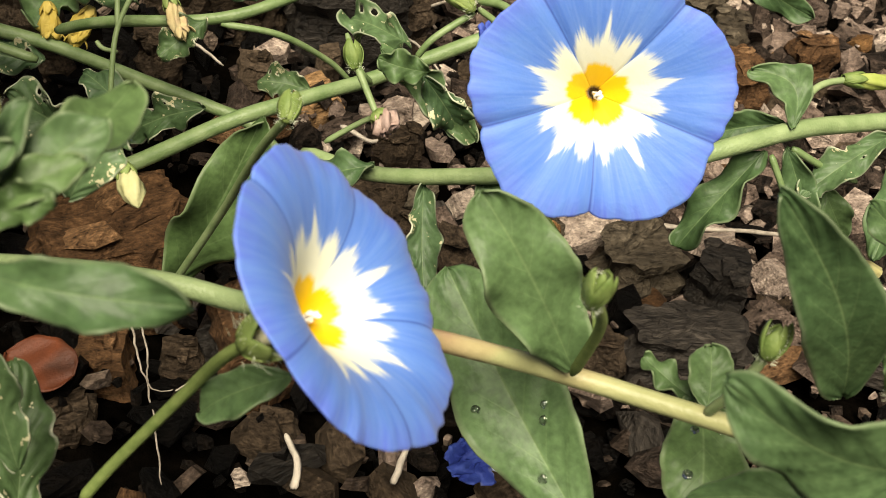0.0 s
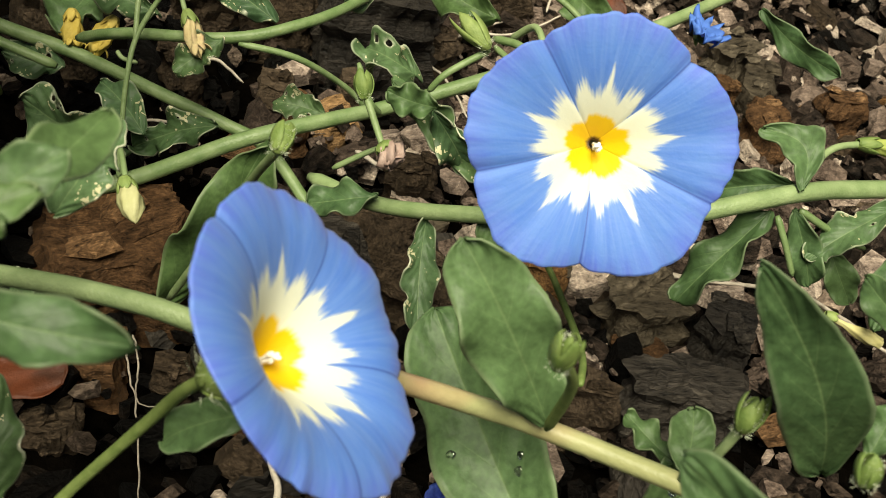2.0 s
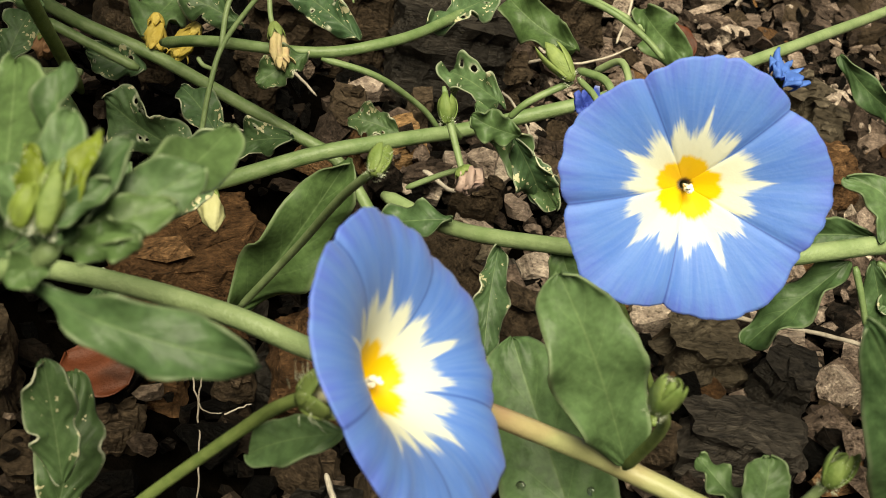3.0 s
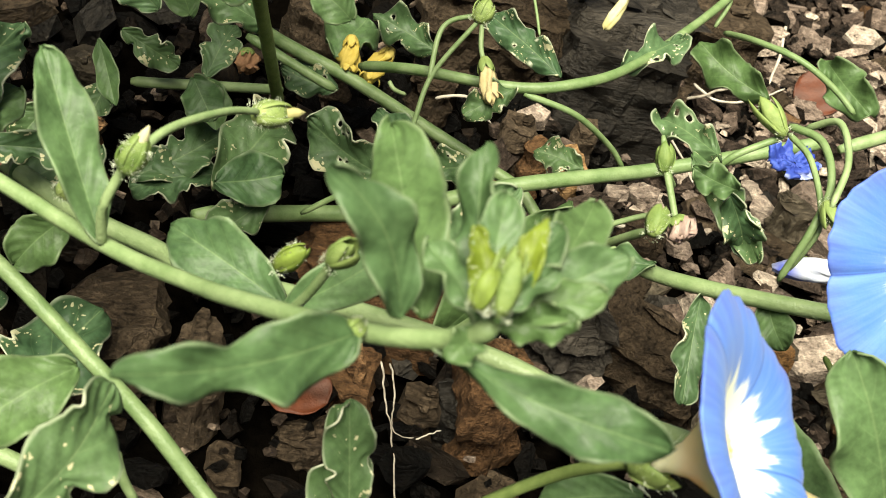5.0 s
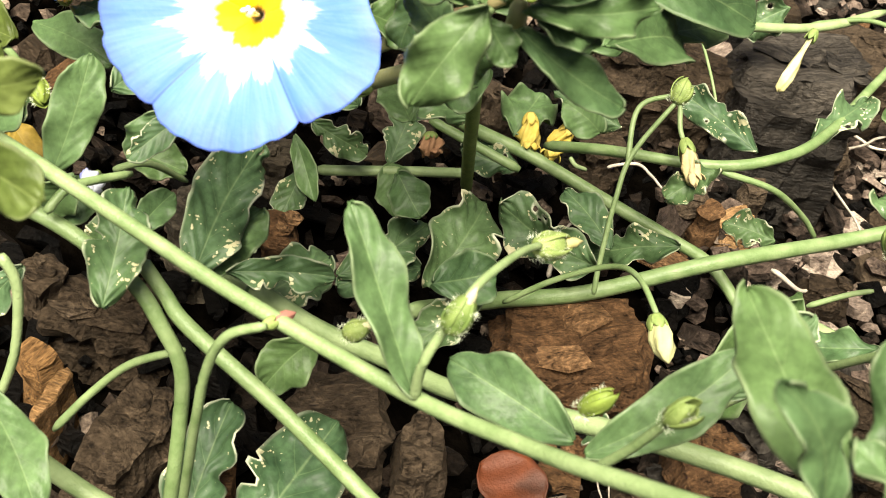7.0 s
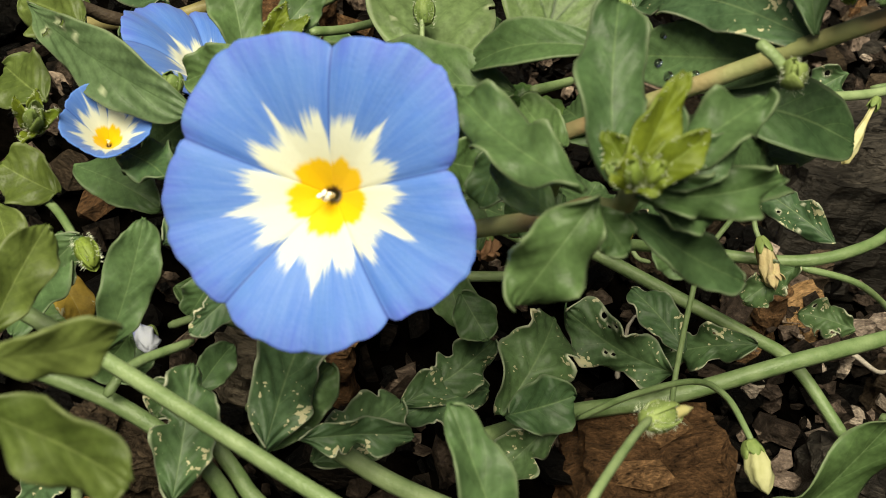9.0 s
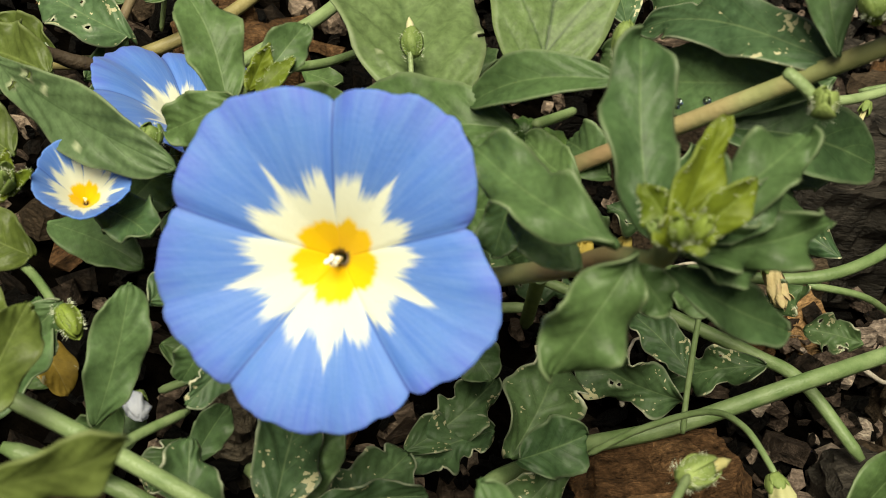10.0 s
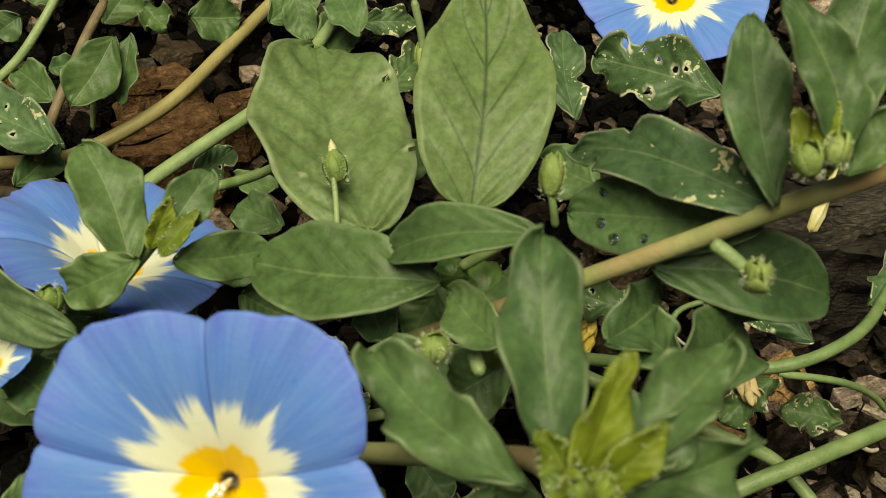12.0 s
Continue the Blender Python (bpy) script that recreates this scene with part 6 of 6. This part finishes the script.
leaf(vine, (-0.1607, 0.1694, 0.0640), (-0.1486, 0.1689, 0.0619), 7.9, (0.26, -0.62, 0.74), roll=0)

vine = root("trailing_vine", (-0.2001, 0.2368, 0.0468), "low leafy shoots filling the shade under the vines", "plant", "trailing vines")
leaf(vine, (-0.1994, 0.2365, 0.0664), (-0.1932, 0.2473, 0.0703), 8.2, (0.39, -0.68, 0.62), roll=0)
leaf(vine, (-0.1814, 0.2233, 0.0792), (-0.1836, 0.2069, 0.0834), 9.2, (0.39, -0.66, 0.64), roll=10, wave=0.3)
leaf(vine, (-0.1640, 0.2367, 0.0705), (-0.1573, 0.2507, 0.0704), 7.0, (0.26, -0.73, 0.63), roll=0, holes=2)
leaf(vine, (-0.1449, 0.1860, 0.0931), (-0.1505, 0.1830, 0.0904), 7.8, (0.27, -0.64, 0.72), roll=0)
leaf(vine, (-0.1381, 0.1868, 0.0933), (-0.1308, 0.1873, 0.0888), 9.6, (0.20, -0.66, 0.72), roll=10)
leaf(vine, (-0.1393, 0.2157, 0.0815), (-0.1489, 0.2211, 0.0810), 8.2, (0.22, -0.71, 0.67), roll=0)
leaf(vine, (-0.1157, 0.1916, 0.0964), (-0.1213, 0.1993, 0.0981), 9.7, (0.11, -0.71, 0.69), roll=20)
leaf(vine, (-0.0975, 0.1779, 0.0942), (-0.1052, 0.1756, 0.0882), 10.7, (0.01, -0.65, 0.76), roll=10)
leaf(vine, (-0.0938, 0.1724, 0.1096), (-0.1003, 0.1813, 0.1083), 8.4, (-0.01, -0.70, 0.71), roll=-10)
leaf(vine, (-0.0857, 0.1645, 0.1148), (-0.0782, 0.1761, 0.1121), 9.3, (-0.12, -0.70, 0.71), roll=10)
leaf(vine, (-0.0774, 0.1637, 0.1131), (-0.0823, 0.1736, 0.1099), 8.6, (-0.13, -0.68, 0.72), roll=0)
leaf(vine, (-0.0866, 0.2037, 0.1067), (-0.0954, 0.2094, 0.1065), 9.7, (-0.04, -0.78, 0.63), roll=0)
leaf(vine, (-0.0707, 0.1750, 0.1103), (-0.0618, 0.1871, 0.1081), 8.4, (-0.21, -0.71, 0.67), roll=0)
leaf(vine, (-0.1242, 0.2418, 0.0940), (-0.1183, 0.2534, 0.0958), 8.7, (0.11, -0.81, 0.57), roll=0, holes=2)
leaf(vine, (-0.1192, 0.2158, 0.0941), (-0.1151, 0.2287, 0.0931), 8.9, (0.10, -0.77, 0.63), roll=0)
leaf(vine, (-0.1342, 0.2691, 0.0883), (-0.1414, 0.2834, 0.0901), 9.7, (0.17, -0.83, 0.53), roll=0)
leaf(vine, (-0.1563, 0.2811, 0.0818), (-0.1487, 0.2939, 0.0849), 10.2, (0.21, -0.82, 0.52), roll=0)
leaf(vine, (-0.1972, 0.2565, 0.0734), (-0.2084, 0.2642, 0.0756), 8.6, (0.40, -0.72, 0.57), roll=0)
leaf(vine, (-0.1919, 0.2769, 0.0807), (-0.1872, 0.2878, 0.0848), 10.2, (0.34, -0.78, 0.52), roll=0)
leaf(vine, (-0.1891, 0.1861, 0.0858), (-0.2013, 0.1928, 0.0871), 12.0, (0.44, -0.68, 0.59), roll=0, kind="olive")
leaf(vine, (-0.1952, 0.1966, 0.0906), (-0.1919, 0.2069, 0.0942), 11.3, (0.42, -0.72, 0.55), roll=10, holes=2)
leaf(vine, (-0.1917, 0.2099, 0.0902), (-0.2051, 0.2155, 0.0905), 9.7, (0.42, -0.73, 0.54), roll=0, kind="olive")
leaf(vine, (-0.1668, 0.1758, 0.0863), (-0.1615, 0.1858, 0.0893), 10.5, (0.32, -0.70, 0.64), roll=0)
leaf(vine, (-0.1739, 0.1563, 0.0657), (-0.1843, 0.1616, 0.0656), 8.6, (0.38, -0.57, 0.73), roll=0)
leaf(vine, (-0.1585, 0.1543, 0.0691), (-0.1606, 0.1447, 0.0661), 8.1, (0.30, -0.56, 0.77), roll=0)
leaf(vine, (-0.1484, 0.1448, 0.0721), (-0.1505, 0.1362, 0.0701), 7.7, (0.26, -0.55, 0.80), roll=10, kind="spots")
leaf(vine, (-0.1320, 0.1337, 0.0725), (-0.1262, 0.1467, 0.0788), 10.0, (0.15, -0.58, 0.80), roll=0)
leaf(vine, (-0.1275, 0.1422, 0.0595), (-0.1161, 0.1546, 0.0645), 10.8, (0.10, -0.57, 0.81), roll=10, kind="spots", wave=0.4)
leaf(vine, (-0.1120, 0.1885, 0.0574), (-0.1053, 0.1819, 0.0538), 8.5, (0.03, -0.68, 0.74), roll=0)
leaf(vine, (-0.1185, 0.1730, 0.0412), (-0.1044, 0.1888, 0.0466), 10.8, (0.04, -0.64, 0.77), roll=0, wave=0.4, kind="spots")
leaf(vine, (-0.0989, 0.1658, 0.0528), (-0.0878, 0.1736, 0.0527), 11.0, (-0.05, -0.63, 0.78), roll=0)
leaf(vine, (-0.1092, 0.1766, 0.0804), (-0.1156, 0.1851, 0.0817), 8.6, (0.05, -0.73, 0.68), roll=0)
leaf(vine, (-0.1079, 0.1794, 0.1052), (-0.1110, 0.1765, 0.0980), 7.9, (0.04, -0.78, 0.62), roll=0)
leaf(vine, (-0.0984, 0.1586, 0.1178), (-0.1054, 0.1678, 0.1170), 6.9, (0.00, -0.80, 0.61), roll=0)
leaf(vine, (-0.0770, 0.1586, 0.1006), (-0.0832, 0.1587, 0.1044), 7.1, (-0.14, -0.73, 0.67), roll=0)
leaf(vine, (-0.1583, 0.1460, 0.0754), (-0.1645, 0.1440, 0.0666), 7.6, (0.38, -0.64, 0.67), roll=0)
leaf(vine, (-0.1667, 0.1516, 0.0897), (-0.1723, 0.1455, 0.0837), 8.2, (0.43, -0.67, 0.60), roll=0, kind="spots")
leaf(vine, (-0.1560, 0.1567, 0.0867), (-0.1515, 0.1649, 0.0881), 7.6, (0.35, -0.73, 0.59), roll=0, holes=2)
leaf(vine, (-0.1237, 0.1988, 0.0637), (-0.1336, 0.1997, 0.0703), 9.2, (0.19, -0.79, 0.59), roll=0, kind="spots")
leaf(vine, (-0.1358, 0.1739, 0.0523), (-0.1386, 0.1651, 0.0474), 8.9, (0.23, -0.69, 0.69), roll=0, kind="spots")
leaf(vine, (-0.1466, 0.1421, 0.0696), (-0.1436, 0.1524, 0.0718), 5.7, (0.31, -0.67, 0.68), roll=0)
flower((0.0178, 0.1413, 0.1001), (0.02, -0.86, 0.51), 36.5, -18, "open blue funnel flower with white star and yellow throat", cup=0.42, wide=1.03)
flower((-0.0150, 0.0879, 0.1116), (0.77, -0.05, 0.635), 33.8, 10, "open blue trumpet flower turned sideways on its yellow tube", cup=0.62, bell=2.4, wide=0.91, reflex=0.05, lobes=(0.98, 1.01, 0.95, 1.01, 0.99), folds=(1.05, 1.04, 1.05, 1.04, 1.01), plait=0.008)
flower((-0.1230, 0.1262, 0.1288), (-0.06, -0.80, 0.60), 34.6, 26, "large open blue funnel flower with white star and yellow throat", cup=0.45, wide=1.03, lobes=(1.05, 1.02, 0.97, 0.95, 0.98), folds=(0.87, 1.01, 0.95, 0.98, 0.90))
flower((-0.1651, 0.1612, 0.1047), (0.17, -0.31, 0.94), 13.0, 10, "small half-open blue flower with white and yellow throat", cup=1.25, bell=1.1)
flower((-0.1565, 0.1874, 0.1000), (0.25, 0.22, 0.94), 35, 0, "open blue flower half hidden among leaves", cup=0.46)
flower((-0.0707, 0.2849, 0.0965), (-0.07, -0.41, 0.91), 40, 5, "open blue and white flower above the foliage")
crumpled_flower((0.0531, 0.2412, 0.0606), 15.0, "folded")
crumpled_flower((0.0097, 0.1366, 0.0175), 16.0, "crumpled")
crumpled_flower((0.0136, 0.2241, 0.0522), 13.9, "crumpled")
crumpled_flower((0.0185, 0.1953, 0.0490), 12.9, "tubular")
crumpled_flower((-0.1572, 0.1495, 0.0723), 8.4, "tubular")
rock((-0.0685, 0.1879, 0.0137), 35, 30, 9, 8, "rust")
rock((0.0526, 0.2091, 0.0000), 21, 21, 7, 15, "shard")
rock((0.0592, 0.1790, 0.0000), 31, 16, 11, 5, "slate")
rock((0.0711, 0.2005, 0.0000), 15, 17, 10, -20, "slate")
rock((0.0344, 0.1746, 0.0000), 9, 22, 11, 80, "bark")
rock((-0.0072, 0.2026, 0.0014), 17, 44, 10, 70, "bark")
rock((-0.0073, 0.2410, 0.0015), 13, 10, 7, 0, "bark")
rock((-0.0112, 0.2186, 0.0022), 15, 11, 8, 20, "bark")
rock((-0.0455, 0.2585, 0.0091), 11, 10, 6, 15, "bark")
rock((0.0884, 0.3290, 0.0000), 22, 15, 6, 40, "shard")
rock((0.0946, 0.3124, 0.0000), 11, 27, 5, -15, "shard")
rock((0.0951, 0.2918, 0.0000), 15, 19, 5, 20, "rust")
rock((0.1215, 0.3082, 0.0000), 14, 12, 6, 0, "rust")
rock((0.0844, 0.3082, 0.0000), 10, 7, 4, -40, "rust")
rock((-0.0356, 0.2981, 0.0071), 20, 14, 10, 10, "tan")
rock((-0.0710, 0.2608, 0.0142), 13, 11, 6, 5, "bark")
rock((-0.0367, 0.1690, 0.0073), 16, 22, 10, 20, "rust")
rock((-0.0226, 0.1999, 0.0045), 20, 31, 10, 20, "slate")
rock((-0.0229, 0.2896, 0.0046), 35, 24, 25, 10, "slate")
rock((0.0096, 0.3489, 0.0000), 26, 33, 16, 10, "bark")
rock((-0.0506, 0.2964, 0.0101), 29, 20, 18, 0, "bark")
rock((0.0347, 0.2699, 0.0000), 11, 13, 6, 20, "shard")
rock((-0.0225, 0.3188, 0.0045), 35, 14, 12, 5, "slate")
rock((-0.0228, 0.3029, 0.0046), 42, 38, 30, 15, "slate")
rock((-0.0678, 0.2957, 0.0136), 32, 24, 18, 20, "bark")
rock((0.0036, 0.3537, 0.0000), 20, 31, 14, 20, "bark")
rock((-0.1019, 0.2531, 0.0204), 9, 22, 14, 80, "bark")
rock((-0.1726, 0.1552, 0.0300), 10, 11, 5, 0, "bark")
rock((-0.1644, 0.1370, 0.0300), 6, 9, 5, 70, "tan")
rock((-0.1446, 0.2087, 0.0289), 10, 9, 6, 0, "shard")
rock((-0.1361, 0.1879, 0.0272), 9, 8, 6, 0, "rust")
rock((-0.1827, 0.2784, 0.0365), 26, 17, 12, 18, "rust")
rock((-0.1896, 0.2960, 0.0379), 23, 14, 12, 30, "rust")
rock((-0.1722, 0.2996, 0.0344), 12, 12, 8, 0, "rust")
rock((-0.0050, 0.3053, 0.0010), 14, 11, 6, 0, "bark")
rock((-0.1519, 0.1805, 0.0304), 11, 14, 8, 0, "shard")
twig([(-0.0604, 0.1661, 0.0170), (-0.0583, 0.1612, 0.0160), (-0.0564, 0.1561, 0.0155), (-0.0541, 0.1510, 0.0150), (-0.0519, 0.1447, 0.0150), (-0.0499, 0.1375, 0.0145), (-0.0478, 0.1295, 0.0140)], .3)
twig([(-0.0584, 0.1658, 0.0175), (-0.0563, 0.1617, 0.0170), (-0.0551, 0.1568, 0.0160), (-0.0547, 0.1527, 0.0155), (-0.0527, 0.1506, 0.0150), (-0.0495, 0.1514, 0.0145)], .27)
twig([(-0.0490, 0.1512, 0.0145), (-0.0468, 0.1534, 0.0145), (-0.0444, 0.1554, 0.0140)], .25)
twig([(0.0491, 0.2180, 0.0080), (0.0619, 0.2178, 0.0080), (0.0795, 0.2193, 0.0070), (0.0965, 0.2172, 0.0070), (0.1146, 0.2020, 0.0060)], .9)
twig([(0.0621, 0.2352, 0.0050), (0.0664, 0.2306, 0.0070), (0.0745, 0.2342, 0.0060), (0.0850, 0.2429, 0.0050)], 1.3)
twig([(-0.0239, 0.1340, 0.0088), (-0.0242, 0.1396, 0.0098), (-0.0266, 0.1456, 0.0103)], 1.1)
twig([(-0.0047, 0.1391, 0.0049), (-0.0031, 0.1455, 0.0056), (-0.0015, 0.1535, 0.0063)], 1.0)
twig([(-0.0688, 0.2514, 0.0238), (-0.0610, 0.2552, 0.0242), (-0.0532, 0.2520, 0.0206)], .6)
twig([(-0.0771, 0.2095, 0.0204), (-0.0767, 0.2188, 0.0213), (-0.0746, 0.2307, 0.0199), (-0.0676, 0.2340, 0.0185)], .7)
twig([(0.0037, 0.3220, 0.0060), (0.0113, 0.3163, 0.0060), (0.0221, 0.3218, 0.0060), (0.0333, 0.3340, 0.0060)], .6)
twig([(0.0349, 0.3819, 0.0060), (0.0322, 0.3561, 0.0070), (0.0286, 0.3349, 0.0060)], .8)
twig([(-0.0104, 0.3082, 0.0101), (-0.0022, 0.3066, 0.0084), (0.0137, 0.3211, 0.0080)], .8)
twig([(-0.0089, 0.2950, 0.0078), (-0.0002, 0.2873, 0.0060), (0.0060, 0.2734, 0.0050)], .6)
twig([(-0.0220, 0.2416, 0.0124), (-0.0135, 0.2384, 0.0107), (-0.0056, 0.2439, 0.0091)], .9)
twig([(-0.1948, 0.2007, 0.0990), (-0.1867, 0.2023, 0.0953), (-0.1775, 0.2070, 0.0905)], 1.9, BRANCH, "dark brown woody branch resting among the leaves")
rock((-0.1416, 0.1254, 0.0283), 14, 23, 9, -8, "bark")
rock((-0.1102, 0.1443, 0.0220), 21, 27, 9, 14, "bark")
rock((-0.0931, 0.1454, 0.0186), 10, 19, 9, 10, "bark")
rock((-0.1570, 0.1281, 0.0314), 3, 15, 6, 0, "tan")
rock((-0.1601, 0.1549, 0.0260), 22, 15, 6, 12, "bark")
rock((-0.1263, 0.1310, 0.0213), 4, 13, 4, 20, "rust")
rock((-0.0703, 0.1469, 0.0021), 13, 11, 6, 12, "bark")
rock((-0.0655, 0.1635, 0.0051), 11, 15, 6, 5, "rust")
rock((-0.0502, 0.1643, 0.0040), 9, 10, 5, 10, "bark")
rock((-0.0423, 0.1674, 0.0025), 11, 12, 6, 30, "slate")
rock((-0.0293, 0.1515, -0.0021), 9, 8, 5, 0, "bark")
rock((-0.0825, 0.1330, 0.0065), 7, 11, 5, 15, "bark")
dry_leaf((-0.0748, 0.1524, 0.0180), 13.2, 14.2, (0.10, -0.25, 0.95), 72)
dry_leaf((0.0457, 0.3387, 0.0060), 18.3, 16.5, (-0.24, -0.84, 0.49), 60)
rock((-0.0272, 0.2724, 0.0054), 7, 8, 5, 10, "bark")
rock((-0.0396, 0.2548, 0.0079), 7, 7, 5, 40, "rust")
rock((0.0271, 0.2134, 0.0000), 7, 15, 6, 80, "tan")
rock((0.0315, 0.2150, 0.0000), 8, 8, 5, 10, "shard")
rock((-0.0300, 0.2597, 0.0000), 13, 14, 6, 35, "tan")

# ---- loose mulch ----
FLAKES = []
frng = random.Random(21)
for i in range(10):
    v, f = chip(frng, 0.013 * frng.uniform(0.8, 1.6), 0.010 * frng.uniform(0.7, 1.2), 0.005 * frng.uniform(0.6, 1.3))
    me = mesh_of("bark_flake", v, f, None, False)
    me.materials.append((BARK, RUST, BARK, SLATE, PALESTONE, BARK, RUST, SLATE, BARK, TANWOOD)[i])
    FLAKES.append(me)
for i in range(230):
    x, y = frng.uniform(-0.28, 0.16), frng.uniform(0.08, 0.5)
    if (x < -0.055 and y < 0.2) or (-0.14 < x < -0.04 and y > 0.24):
        continue
    me = FLAKES[frng.choice((0, 0, 1, 2, 3, 4, 5, 6, 7, 8, 0, 2, 3, 5, 9))]
    ob = place("bark_flake", me, None, None, Matrix.Translation((x, y, ground_height(x, y) + 0.008)) @ pose(0, 0, 0, frng.gauss(0, 16), frng.gauss(0, 16), frng.uniform(0, 360)))
    tagged(ob, "small angular flake of bark lying among the mulch", "bark", "bark flakes")
strewn("bark_mulch", 5, 21000, over_bed, 0.0022, 0.0070, 0.0, MULCH, "dark wet bark chips and small stone flakes, gap shade in their colour")
strewn("fine_grit", 8, 4000, grit_patch, 0.0018, 0.0095, 0.003, GRIT, "pale brown fine grit and crumbs of bark on soil", 24)
